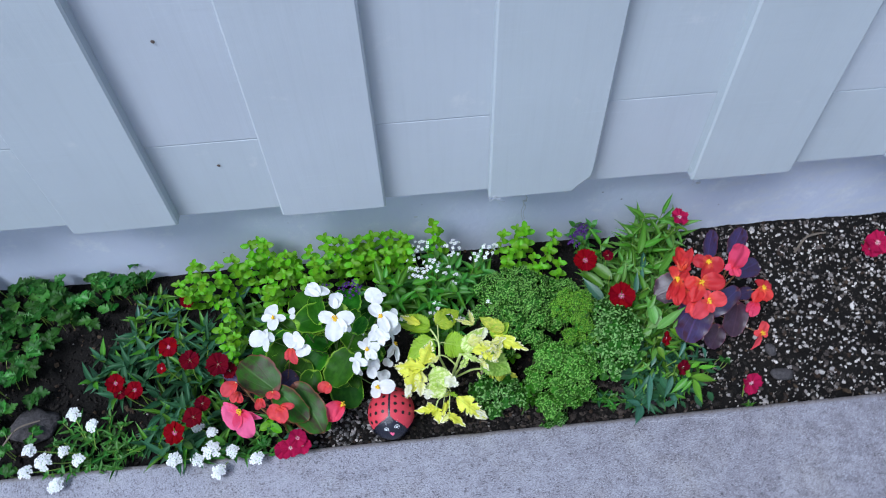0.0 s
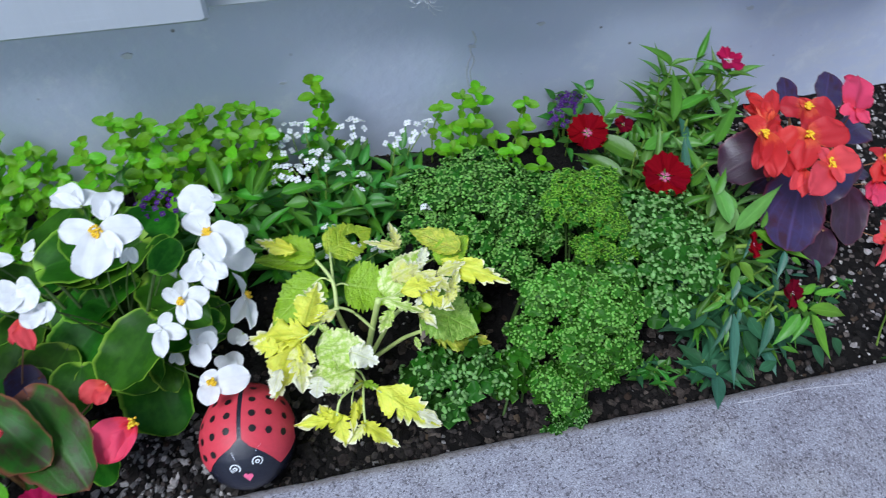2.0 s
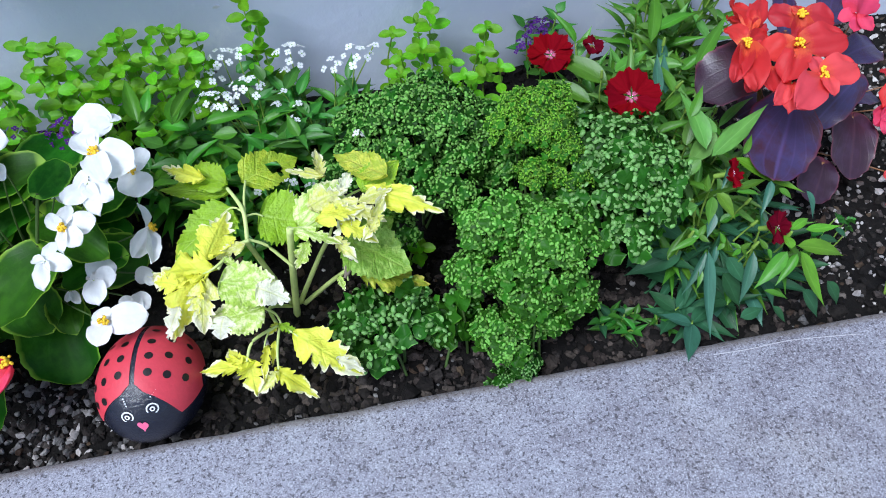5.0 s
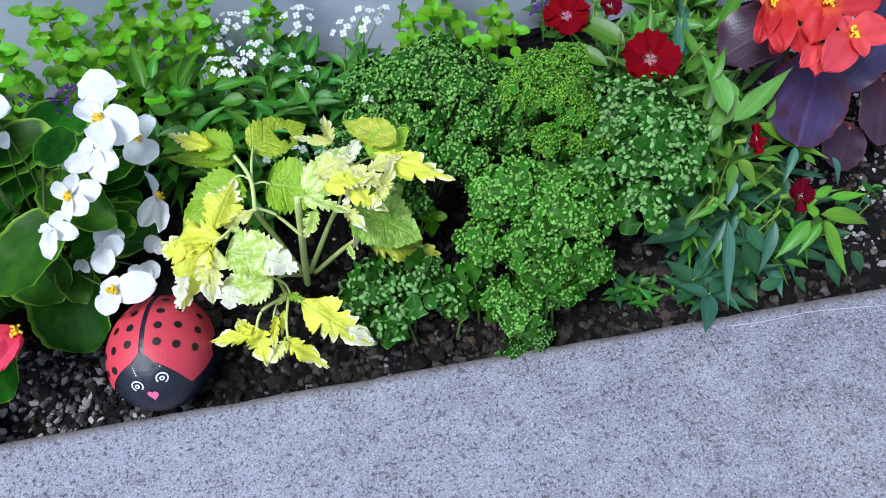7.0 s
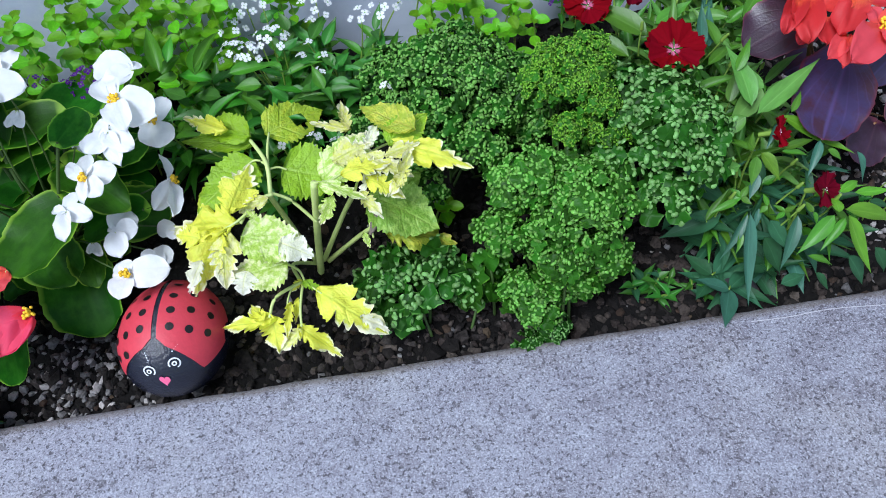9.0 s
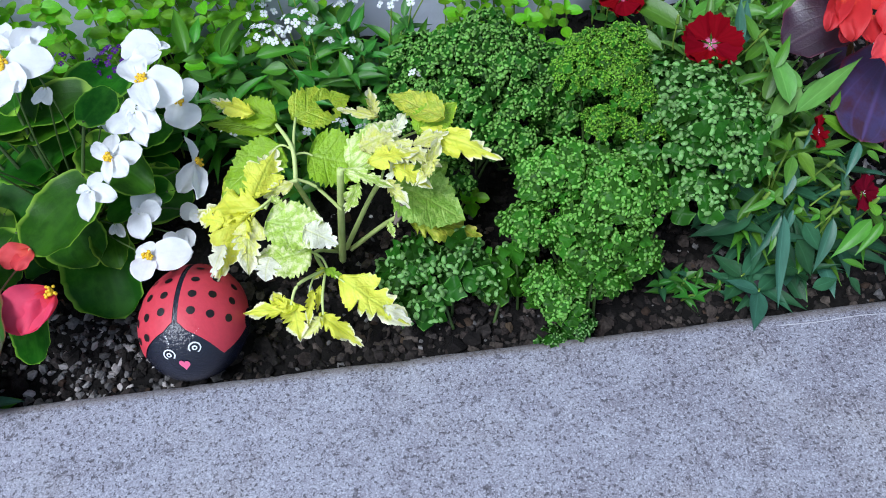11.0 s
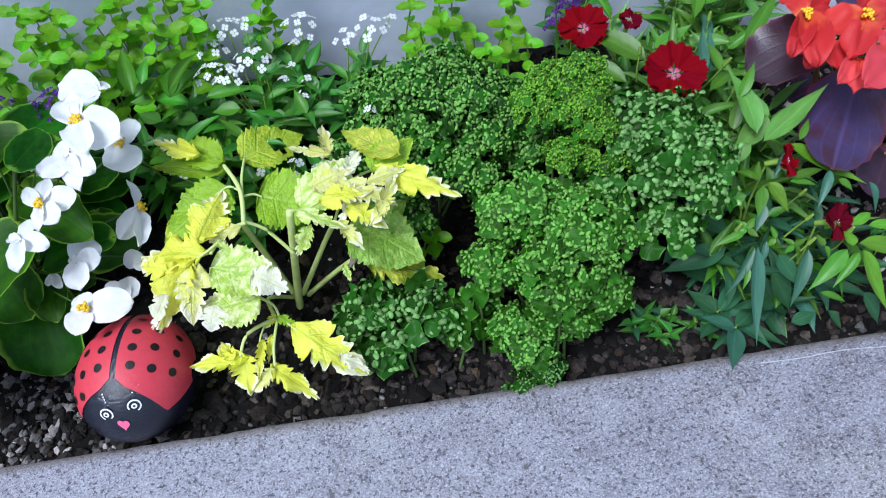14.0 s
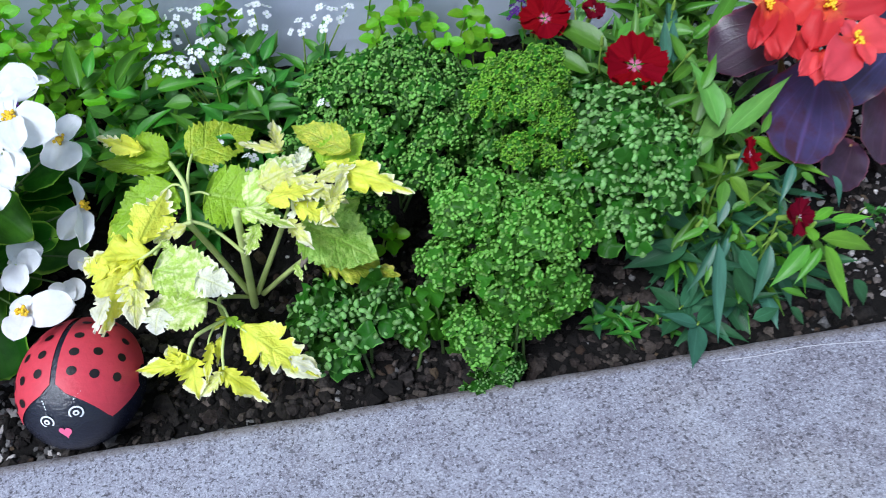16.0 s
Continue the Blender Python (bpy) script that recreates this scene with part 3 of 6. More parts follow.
def floret_mesh(material):
    verts, uvs, faces = [], [], []
    for k in range(4):
        a = k * math.pi / 2
        n = len(verts)
        for r, s, z, v in ((0.1, -0.25, 0, 0), (0.1, 0.25, 0, 0), (0.75, 0.62, 0.12, 0.7), (1.0, 0.25, 0.05, 1), (1.0, -0.25, 0.05, 1), (0.75, -0.62, 0.12, 0.7)):
            s *= 0.8
            verts.append((r * math.cos(a) - s * math.sin(a), r * math.sin(a) + s * math.cos(a), z))
            uvs.append((0.5 + s, v))
        faces.append(tuple(range(n, n + 6)))
    n = len(verts)
    for k in range(6):
        verts.append((0.17 * math.cos(k * 1.047), 0.17 * math.sin(k * 1.047), 0.1))
        uvs.append((0.5, 0.5))
    verts.append((0, 0, 0.22))
    uvs.append((0.5, 0.5))
    for k in range(6):
        faces.append((n + k, n + (k + 1) % 6, n + 6))
    me = mesh_from("floret", verts, faces, material, False, uvs)
    me.materials.append(LIME)
    for p in list(me.polygons)[4:]:
        p.material_index = 1
    return me


WHITE_FLORET_MESH = floret_mesh(WHITE_FLORET)
PURPLE_FLORET_MESH = floret_mesh(PURPLE_FLORET)


def flower_head(parent, at, spread, count, me, size=0.0034, root=None):
    """A loose dome of four-petalled florets."""
    at = Vector(at)
    count = max(2, int(count * (1.25 if size > 0.0045 else 1.0 if spread > 0.0095 else 0.8)))
    for k in range(count):
        r = (0.85 if size > 0.0045 else 1.3) * spread * math.sqrt((k + 0.4) / count)
        a = k * 2.4 + RNG.uniform(-0.4, 0.4)
        tilt = 0.75 * r / spread
        n = Vector((math.cos(a) * tilt + RNG.uniform(-.2, .2), math.sin(a) * tilt - 0.25 + RNG.uniform(-.2, .2), 1)).normalized()
        p = at + Vector((math.cos(a) * r, math.sin(a) * r, 0.5 * spread * (1 - (r / spread) ** 2) + RNG.uniform(-.002, .002)))
        s = size * RNG.uniform(0.85, 1.15)
        m = Matrix.Translation(p) @ n.to_track_quat("Z", "Y").to_matrix().to_4x4() @ Matrix.Rotation(RNG.uniform(0, 1.5), 4, "Z") @ Matrix.Diagonal((s, s, s, 1))
        hang("floret", me, parent, m)
    if root is not None:
        stalk(parent, root, at, 0.0009, STALK)


def soil_z(x, y):
    back = min(1.0, max(0.0, (y + 0.34) / 0.42))
    return -0.024 + 0.026 * back + 0.007 * noise.noise(Vector((x * 7, y * 7, 0.3))) + 0.004 * noise.noise(Vector((x * 24, y * 24, 1.7)))


def on_soil(x, y, dz=0.0):
    return Vector((x, y, soil_z(x, y) + dz))


def rosette(parent, base, count, length, width, kind, material, spread=0.03, lift=(0.2, 1.1), rise=(0.0, 0.04), second=None, per_shoot=8, opposite=True, mixed=0.3, **kw):
    """Leafy shoots that spring from the soil round a base; their leaves stand in pairs or in a spiral."""
    base = Vector(base)
    shoots = max(1, count // per_shoot)
    for k in range(shoots):
        a = k * 2.39996 + RNG.uniform(-0.4, 0.4)
        r = spread * math.sqrt((k + 0.5) / shoots)
        foot = on_soil(base.x + math.cos(a) * r * 0.6, min(0.065, max(-0.322, base.y + math.sin(a) * r * 0.6)), -0.002)
        tall = RNG.uniform(*rise) * (1.1 - 0.3 * r / spread) + 0.012
        tip = Vector((base.x + math.cos(a) * r + RNG.uniform(-.01, .01), min(0.07, base.y + math.sin(a) * r + RNG.uniform(-.012, .006)), max(base.z, foot.z) + tall))
        tip.y = max(tip.y, -0.332)
        part("stem", tube((foot, foot.lerp(tip, 0.6) + Vector((0, 0, 0.004)), tip), 0.0011, 0.0008, 5, 4), STALK, parent)
        for j in range(per_shoot):
            f = 0.25 + 0.75 * (j // 2 * 2 if opposite else j) / max(1, per_shoot - 2)
            f = min(1.0, f)
            b = foot.lerp(tip, f)
            a2 = a + (j // 2 * 1.57 + j % 2 * math.pi if opposite else j * 2.39996) + RNG.uniform(-.35, .35)
            up = lift[0] + (lift[1] - lift[0]) * f * RNG.uniform(0.5, 1.2)
            d = Vector((math.cos(a2), math.sin(a2) - 0.1, up)).normalized()
            ln = RNG.uniform(*length) * (1.0 if f < 0.9 else 0.75)
            end = b + d * ln
            if (end.y < -0.33 and end.z < 0.012) or end.y > 0.078:
                continue
            mat = second if second and RNG.random() < mixed else material
            leaf(parent, kind, mat, b, end, RNG.uniform(*width), (RNG.uniform(-.3, .3), RNG.uniform(-.5, .1), 1), "leaf", **kw)


# ---- pavement, ground, wall ----
def box_mesh(name, x0, x1, y0, y1, z0, z1, material, bevel=0.0, segments=2):
    bm = bmesh.new()
    bmesh.ops.create_cube(bm, size=1.0, matrix=Matrix.Translation(((x0 + x1) / 2, (y0 + y1) / 2, (z0 + z1) / 2)) @ Matrix.Diagonal((x1 - x0, y1 - y0, z1 - z0, 1)))
    if bevel:
        bmesh.ops.bevel(bm, geom=bm.edges[:], offset=bevel, segments=segments, affect="EDGES", profile=0.6)
    me = bpy.data.meshes.new(name)
    bm.to_mesh(me)
    bm.free()
    me.materials.append(material)
    return me


def pavement():
    """A slab whose edge along the bed is rounded and slightly crumbled."""
    xs = np.concatenate((np.linspace(-4, -1.3, 10)[:-1], np.linspace(-1.3, 1.6, 700), np.linspace(1.6, 4, 10)[1:]))
    verts, faces = [], []
    profile = [(-0.14, -0.324), (-0.03, -0.3245), (-0.012, -0.325), (-0.006, -0.326), (-0.0025, -0.328), (-0.0006, -0.332), (0.0, -0.339), (0.0, -0.40), (0.0, -1.2), (0.0, -4.0)]
    for x in xs:
        w = 0.0005 * noise.noise(Vector((x * 18, 0.5, 0))) + 0.0007 * noise.noise(Vector((x * 90, 2.5, 0))) + 0.002 * max(0.0, noise.noise(Vector((x * 33, 7.5, 0))) - 0.35)
        for z, y in profile:
            near = max(0.0, 1 - abs(y + 0.328) / 0.02)
            verts.append((x, y - w * near, z - 0.35 * abs(w) * near))
    n = len(profile)
    for i in range(len(xs) - 1):
        for j in range(n - 1):
            faces.append((i * n + j, (i + 1) * n + j, (i + 1) * n + j + 1, i * n + j + 1))
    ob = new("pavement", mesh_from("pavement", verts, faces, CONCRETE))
    return tagged(ob, "grey speckled concrete walkway beside the flower bed", "pavement", kind="structure")


def far_ground():
    me = mesh_from("ground", [(-400, -400, -0.16), (400, -400, -0.16), (400, 400, -0.16), (-400, 400, -0.16)], [(0, 1, 2, 3)], STONE)
    return tagged(new("ground", me), "plain grey ground round the house", "ground", kind="structure")


def soil_bed():
    verts, faces = [], []
    xs, ys = np.linspace(-1.5, 1.8, 520), np.linspace(-0.345, 0.10, 90)
    for x in xs:
        for y in ys:
            verts.append((x, y, soil_z(x, y) + 0.003 * noise.noise(Vector((x * 90, y * 90, 4)))))
    n = len(ys)
    for i in range(len(xs) - 1):
        for j in range(n - 1):
            faces.append((i * n + j, (i + 1) * n + j, (i + 1) * n + j + 1, i * n + j + 1))
    return tagged(new("soil", mesh_from("soil", verts, faces, SOIL)), "dark crumbly potting soil in the narrow bed", "soil", kind="structure")


def lumps(name, label, category, count, material, size, place, flat=0.7, seed=3):
    """Many small irregular bits lying on the soil, in one mesh."""
    rng = random.Random(seed)
    bm = bmesh.new()
    bmesh.ops.create_icosphere(bm, subdivisions=1, radius=1.0)
    bm.verts.ensure_lookup_table()
    base = np.array([v.co[:] for v in bm.verts])
    tri = [tuple(v.index for v in f.verts) for f in bm.faces]
    bm.free()
    nrng = np.random.RandomState(seed)
    verts, faces = [], []
    for k in range(count):
        x, y = place(rng)
        s = rng.uniform(*size) * (1.6 if rng.random() < 0.08 else 1.0)
        pts = base * (1 + nrng.uniform(-0.35, 0.35, (len(base), 1))) * np.array([rng.uniform(0.7, 1.5), rng.uniform(0.7, 1.1), flat])
        rot = np.array(Euler((rng.uniform(-.6, .6), rng.uniform(-.6, .6), rng.uniform(0, 6.28))).to_matrix())
        pts = pts @ rot.T * s + np.array([x, y, soil_z(x, y) + s * 0.35])
        n = len(verts)
        verts.extend(pts.tolist())
        faces.extend([(a + n, b + n, c + n) for a, b, c in tri])
    return tagged(new(name, mesh_from(name, verts, faces, material, False)), label, category, kind="stuff")


def plank(x0, x1, y0, y1, z0, z1, parent, name, chip=0.0, seed=0, e=0.003):
    """A wall board with eased arrises; chip rounds off its lower right corner."""
    rng = random.Random(seed)
    outline = [(x0 + e, z0 + rng.uniform(0, e * 0.5)), (x1 - e - chip, z0 + rng.uniform(0, e * 0.5))]
    if chip:
        outline += [(x1 - chip * 0.8, z0 + chip * 0.5), (x1 - chip * 0.35, z0 + chip * 1.0), (x1 - chip * 0.08, z0 + chip * 1.25)]
    outline += [(x1, z0 + e + chip * 1.9), (x1, z1), (x0, z1), (x0, z0 + e * 1.3)]
    bm = bmesh.new()
    cx, cz = (x0 + x1) / 2, (z0 + z1) / 2
    front = [bm.verts.new((x - e * (1 if x > cx else -1), y0, z - e * (1 if z > cz else -1))) for x, z in outline]
    edge = [bm.verts.new((x, y0 + e, z)) for x, z in outline]
    back = [bm.verts.new((x, y1, z)) for x, z in outline]
    bm.faces.new(front)
    bm.faces.new(back[::-1])
    k = len(outline)
    for a, b in ((front, edge), (edge, back)):
        for i in range(k):
            bm.faces.new((a[i], b[i], b[(i + 1) % k], a[(i + 1) % k]))
    bmesh.ops.recalc_face_normals(bm, faces=bm.faces[:])
    return part(name, bm, SIDING, parent, smooth=False)


def house_wall():
    wall = tagged(new("wall_north", box_mesh("wall_north", -4, 4, 0.045, 0.20, 0.262, 2.7, SIDING)), "grey-painted board and batten house wall", "wall", kind="structure")
    for k in range(-10, 11):
        x = k * 0.368
        plank(x - 0.184 - 0.0, x, 0.0, 0.0215, 0.262, 2.7, wall, "batten", 0.028 if k == 1 else 0.0, k, 0.0034)
        joint = 0.445 + 0.012 * math.sin(k * 2.3)
        plank(x - 0.02, x + 0.184 + 0.02, 0.0222, 0.044, 0.264, joint, wall, "board", 0.0, k + 50, 0.0018)
        plank(x - 0.02, x + 0.184 + 0.02, 0.0215, 0.044, joint + 0.0002, 2.7, wall, "board", 0.0, k + 90, 0.0018)
    base = new("foundation", box_mesh("foundation", -4, 4, 0.082, 0.20, -0.15, 0.2615, FOUNDATION))
    tagged(base, "grey-painted concrete foundation with scuffed paint", "foundation", kind="structure")
    return wall


pavement()
far_ground()
soil_bed()
WALL = house_wall()
for nx, nz in ((-0.284, 0.633), (-0.265, 0.385)):
    hang("nail", MESHES.setdefault("nail", mesh_from("nail", [(0.003 * math.cos(a * 0.785), -0.002, 0.003 * math.sin(a * 0.785)) for a in range(8)] + [(0, -0.0035, 0)], [(a, (a + 1) % 8, 8) for a in range(8)], NAIL)), WALL,
         Matrix.Translation((nx, 0.022, nz)), "rusty nail head")

lumps("soil_crumbs", "dark crumbs and clods on the potting soil", "soil crumbs", 9000, CRUMB, (0.0012, 0.0042), lambda r: (r.uniform(-0.95, 1.25), r.uniform(-0.34, 0.08)), 0.75, 3)
lumps("soil_clods", "larger dark clods on the bare soil", "soil clods", 700, CRUMB, (0.003, 0.0065), lambda r: (r.uniform(-0.75, 0.65), r.uniform(-0.335, -0.16)), 0.6, 13)
lumps("bark_chips", "small brown bark chips on the soil", "bark chips", 900, BARK, (0.002, 0.0055), lambda r: (r.uniform(-0.95, 1.25), r.uniform(-0.34, 0.08)), 0.45, 4)
lumps("perlite", "white perlite grains strewn over the soil", "perlite", 2500, PERLITE, (0.0008, 0.0038), lambda r: (0.58 + 0.65 * r.random() ** 0.9, r.uniform(-0.335, 0.075)), 0.8, 5)
lumps("perlite", "pale grit and perlite beside the painted stone", "perlite", 110, PERLITE, (0.001, 0.0042), lambda r: (r.gauss(-0.10, 0.055), r.uniform(-0.33, -0.24)), 0.8, 6)
lumps("perlite", "scattered pale grit on the dark soil", "perlite", 160, PERLITE, (0.0008, 0.0026), lambda r: (r.uniform(-0.9, 0.6), r.uniform(-0.335, 0.05)), 0.8, 8)
GRIT = soil_material("grey_grit", (0.085, 0.08, 0.078), (0.30, 0.285, 0.28), True)
BROWN_GRIT = soil_material("brown_grit", (0.045, 0.037, 0.033), (0.20, 0.165, 0.15), True)
lumps("gravel", "brown and grey grit among the perlite", "gravel", 1900, BROWN_GRIT, (0.0010, 0.0040), lambda r: (0.57 + 0.68 * r.random(), r.uniform(-0.33, 0.075)), 0.7, 21)
lumps("gravel", "dark grey gravel on the soil by the stone", "gravel", 750, GRAVEL, (0.0012, 0.0042), lambda r: (r.choice((r.gauss(-0.10, 0.06), r.gauss(0.17, 0.06), r.uniform(0.0, 0.5))), -0.328 + 0.11 * r.random() ** 1.4), 0.8, 9)
EARTH = soil_material("earth_clod", (0.024, 0.0185, 0.016), (0.125, 0.098, 0.085), True)
lumps("gravel", "brown earthy gravel along the walkway edge", "gravel", 900, EARTH, (0.0014, 0.0052), lambda r: (r.uniform(-0.02, 0.58), -0.332 + 0.14 * r.random() ** 1.2), 0.7, 41)
lumps("grit", "pale and mid grey grit beside the painted stone", "grit", 330, GRIT, (0.0011, 0.0040), lambda r: (r.gauss(-0.105, 0.05), r.uniform(-0.332, -0.235)), 0.8, 31)
lumps("grit", "sparse mid grey grit on the dark soil", "grit", 260, GRIT, (0.0008, 0.0030), lambda r: (r.uniform(-0.02, 0.62), r.uniform(-0.332, -0.15)), 0.8, 32)


# ---- painted stone ----
def painted_stone():
    a, b, c = 0.0425, 0.0485, 0.041
    m = pose(-0.0255, -0.2815, 0.017, 0, -1, -4)
    root = thing("painted_stone", (-0.022, -0.283, -0.02), "smooth stone painted as a red and black ladybird", "painted stone")

    def at(u, v, lift=0.0):
        k = 1 - u * u - v * v
        return m @ (Vector((a * u, b * v, c * math.sqrt(max(0.0, k)))) * (1 + lift))

    bm = bmesh.new()
    bmesh.ops.create_icosphere(bm, subdivisions=5, radius=1.0, matrix=m @ Matrix.Diagonal((a, b, c, 1)))
    part("body", bm, BLACK_PAINT, root, "glossy black painted stone")
    for side in (-1, 1):
        bm = bmesh.new()
        rows, cols = 28, 28
        grid = []
        for i in range(rows + 1):
            th = 0.045 + (1.42 - 0.045) * i / rows
            u = math.sin(th) * 0.995
            low = -0.50 - 0.30 * u ** 1.1 + 0.1 * max(0.0, 0.2 - u) / 0.2 + 0.5 * max(0.0, u - 0.72)
            high = math.sqrt(1 - u * u) * 0.985
            low = max(low, -high * 0.98)
            line = []
            for j in range(cols + 1):
                s = j / cols
                s = 0.5 * s + 0.5 * math.sin(s * math.pi / 2)
                line.append(bm.verts.new(at(side * u, low + (high - low) * s, 0.012)))
            grid.append(line)
        for i in range(rows):
            for j in range(cols):
                q = (grid[i][j], grid[i + 1][j], grid[i + 1][j + 1], grid[i][j + 1])
                bm.faces.new(q if side > 0 else q[::-1])
        wing = part("wing_cover", bm, RED_PAINT, root, "matt red painted wing")
        spots = [(0.22, 0.86), (0.23, 0.60), (0.24, 0.31), (0.25, 0.02), (0.26, -0.26), (0.53, 0.68), (0.55, 0.38), (0.56, 0.06), (0.56, -0.27), (0.80, 0.36), (0.83, 0.06), (0.81, -0.24)]
        for u, v in spots + ([(0.55, -0.55), (0.76, -0.50)] if side < 0 else []):
            disc(at, side * u, v, 0.070, SPOT_PAINT, "spot", wing, 0.02)
    for u, v in ((-0.13, -0.83), (0.31, -0.75)):
        eye = disc(at, u, v, 0.104, WHITE_PAINT, "eye", root, 0.008)
        iris = disc(at, u, v, 0.080, BLACK_PAINT, "iris", root, 0.014)
        ring = disc(at, u, v, 0.044, WHITE_PAINT, "eye_ring", root, 0.02)
        disc(at, u, v, 0.020, BLACK_PAINT, "pupil", root, 0.026)
    heart = []
    for k in range(24):
        q = 6.2832 * k / 24
        heart.append((0.0095 * 16 * math.sin(q) ** 3 * 0.6, -0.0095 * -(13 * math.cos(q) - 5 * math.cos(2 * q) - 2 * math.cos(3 * q) - math.cos(4 * q)) * 0.62))
    bm = bmesh.new()
    bm.faces.new([bm.verts.new(at(0.10 + x, -0.925 + y * 0.45, 0.015)) for x, y in heart][::-1])
    part("mouth", bm, PINK_PAINT, root, "pink heart-shaped mouth")
    for side, u0, v0 in ((-1, -0.12, -0.71), (1, 0.30, -0.61)):
        for k in range(4):
            disc(at, u0 + side * 0.03 * k * (0.5 if side < 0 else 1), v0 + 0.032 * k, 0.011, WHITE_PAINT, "antenna_dot", root, 0.01)


def disc(at, u, v, r, material, name, parent, lift):
    bm = bmesh.new()
    centre = at(u, v, lift + 0.004)
    flat = at(u, v, 0) - at(u, v, -0.2)
    n = flat.normalized()
    x = n.orthogonal().normalized()
    y = n.cross(x)
    ring = [bm.verts.new(centre + 0.046 * r * (math.cos(6.2832 * k / 16) * x + math.sin(6.2832 * k / 16) * y) - n * 0.0003) for k in range(16)]
    mid = bm.verts.new(centre)
    for k in range(16):
        bm.faces.new((ring[k], ring[(k + 1) % 16], mid))
    return part(name, bm, material, parent)


painted_stone()


# ---- white begonia ----
def white_begonia():
    root = on_soil(-0.125, -0.17)
    p = thing("begonia", root, "white-flowered wax begonia with glossy green rounded leaves", "begonia")

    def lf(base, tip, width, face=(0, -0.25, 1)):
        leaf(p, "begonia", BEGONIA_GREEN, base, tip, width, face, cup=0.10, droop=0.12, ruffle=0.035, skew=0.12)
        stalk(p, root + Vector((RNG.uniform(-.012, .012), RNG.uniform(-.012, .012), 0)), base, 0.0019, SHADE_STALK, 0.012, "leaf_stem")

    lf((-0.108, -0.117, 0.105), (-0.082, -0.066, 0.115), 0.057, (-.1, -.5, 1))
    lf((-0.073, -0.182, 0.150), (-0.056, -0.157, 0.158), 0.026, (.4, -.4, 1))
    lf((-0.176, -0.138, 0.125), (-0.099, -0.116, 0.133), 0.058, (0, -.2, 1))
    lf((-0.096, -0.120, 0.122), (-0.152, -0.157, 0.116), 0.054, (-0.15, -0.35, 1))
    lf((-0.109, -0.146, 0.098), (-0.160, -0.173, 0.090), 0.037, (-0.1, -0.3, 1))
    lf((-0.071, -0.121, 0.118), (-0.088, -0.145, 0.116), 0.023, (0.2, -0.3, 1))
    lf((-0.152, -0.132, 0.075), (-0.172, -0.182, 0.066), 0.055)
    lf((-0.088, -0.196, 0.100), (-0.121, -0.254, 0.090), 0.057, (-.1, -.25, 1))
    lf((-0.096, -0.152, 0.098), (-0.042, -0.207, 0.104), 0.043, (.1, -.35, 1))
    lf((-0.036, -0.194, 0.078), (-0.088, -0.207, 0.075), 0.036)
    lf((-0.094, -0.196, 0.050), (-0.083, -0.237, 0.045), 0.030, (.1, -.3, 1))
    lf((-0.110, -0.195, 0.028), (-0.094, -0.260, 0.010), 0.065, (.05, -.35, 1))
    lf((-0.062, -0.141, 0.055), (-0.042, -0.167, 0.050), 0.022, (.3, -.3, 1))
    lf((-0.074, -0.123, 0.070), (-0.046, -0.104, 0.075), 0.030, (.2, -.4, 1))
    lf((-0.142, -0.150, 0.118), (-0.191, -0.070, 0.128), 0.064, (-.1, -.4, 1))
    lf((-0.137, -0.146, 0.138), (-0.156, -0.086, 0.148), 0.035, (-.3, -.4, 1))
    lf((-0.145, -0.170, 0.070), (-0.184, -0.211, 0.060), 0.057)
    lf((-0.213, -0.136, 0.058), (-0.236, -0.197, 0.045), 0.052)
    lf((-0.186, -0.141, 0.110), (-0.223, -0.122, 0.112), 0.022)
    lf((-0.109, -0.145, 0.070), (-0.159, -0.169, 0.062), 0.045)
    lf((-0.137, -0.192, 0.020), (-0.189, -0.204, 0.012), 0.039)
    lf((-0.061, -0.094, 0.060), (-0.104, -0.039, 0.070), 0.054)
    lf((-0.130, -0.167, 0.088), (-0.174, -0.141, 0.090), 0.056)

    for k in range(18):
        a, q = k * 2.4, 0.085 * math.sqrt((k + 0.5) / 18)
        b = Vector((-0.150 + q * math.cos(a), -0.150 + 0.75 * q * math.sin(a), RNG.uniform(0.025, 0.065)))
        lf(b, b + Vector((math.cos(a) * 0.05, math.sin(a) * 0.045, -0.006)), RNG.uniform(0.042, 0.055))

    def fl(at, petals, face=(0, -.45, 1), centre=True):
        begonia_flower(p, at, petals, WHITE_PETAL, face, centre, root + Vector((RNG.uniform(-.01, .01), 0, .03)))

    fl((-0.023, -0.118, 0.157), (((-0.054, -0.110, 0.161), 0.027), ((-0.041, -0.131, 0.159), 0.018), ((-0.018, -0.111, 0.159), 0.010),), (0, -.5, 1), False)
    fl((-0.027, -0.164, 0.166), (((-0.043, -0.139, 0.172), 0.022), ((0.001, -0.184, 0.170), 0.029), ((-0.016, -0.198, 0.172), 0.019), ((-0.033, -0.137, 0.166), 0.008),), (.05, -.5, 1))
    fl((-0.011, -0.156, 0.135), (((-0.001, -0.135, 0.141), 0.015), ((-0.002, -0.186, 0.137), 0.026), ((-0.022, -0.160, 0.135), 0.011),), (.3, -.5, 1))
    fl((-0.034, -0.184, 0.154), (((-0.045, -0.206, 0.158), 0.019), ((-0.015, -0.206, 0.160), 0.018), ((-0.025, -0.214, 0.156), 0.014), ((-0.043, -0.179, 0.158), 0.015),), (0, -.5, 1), False)
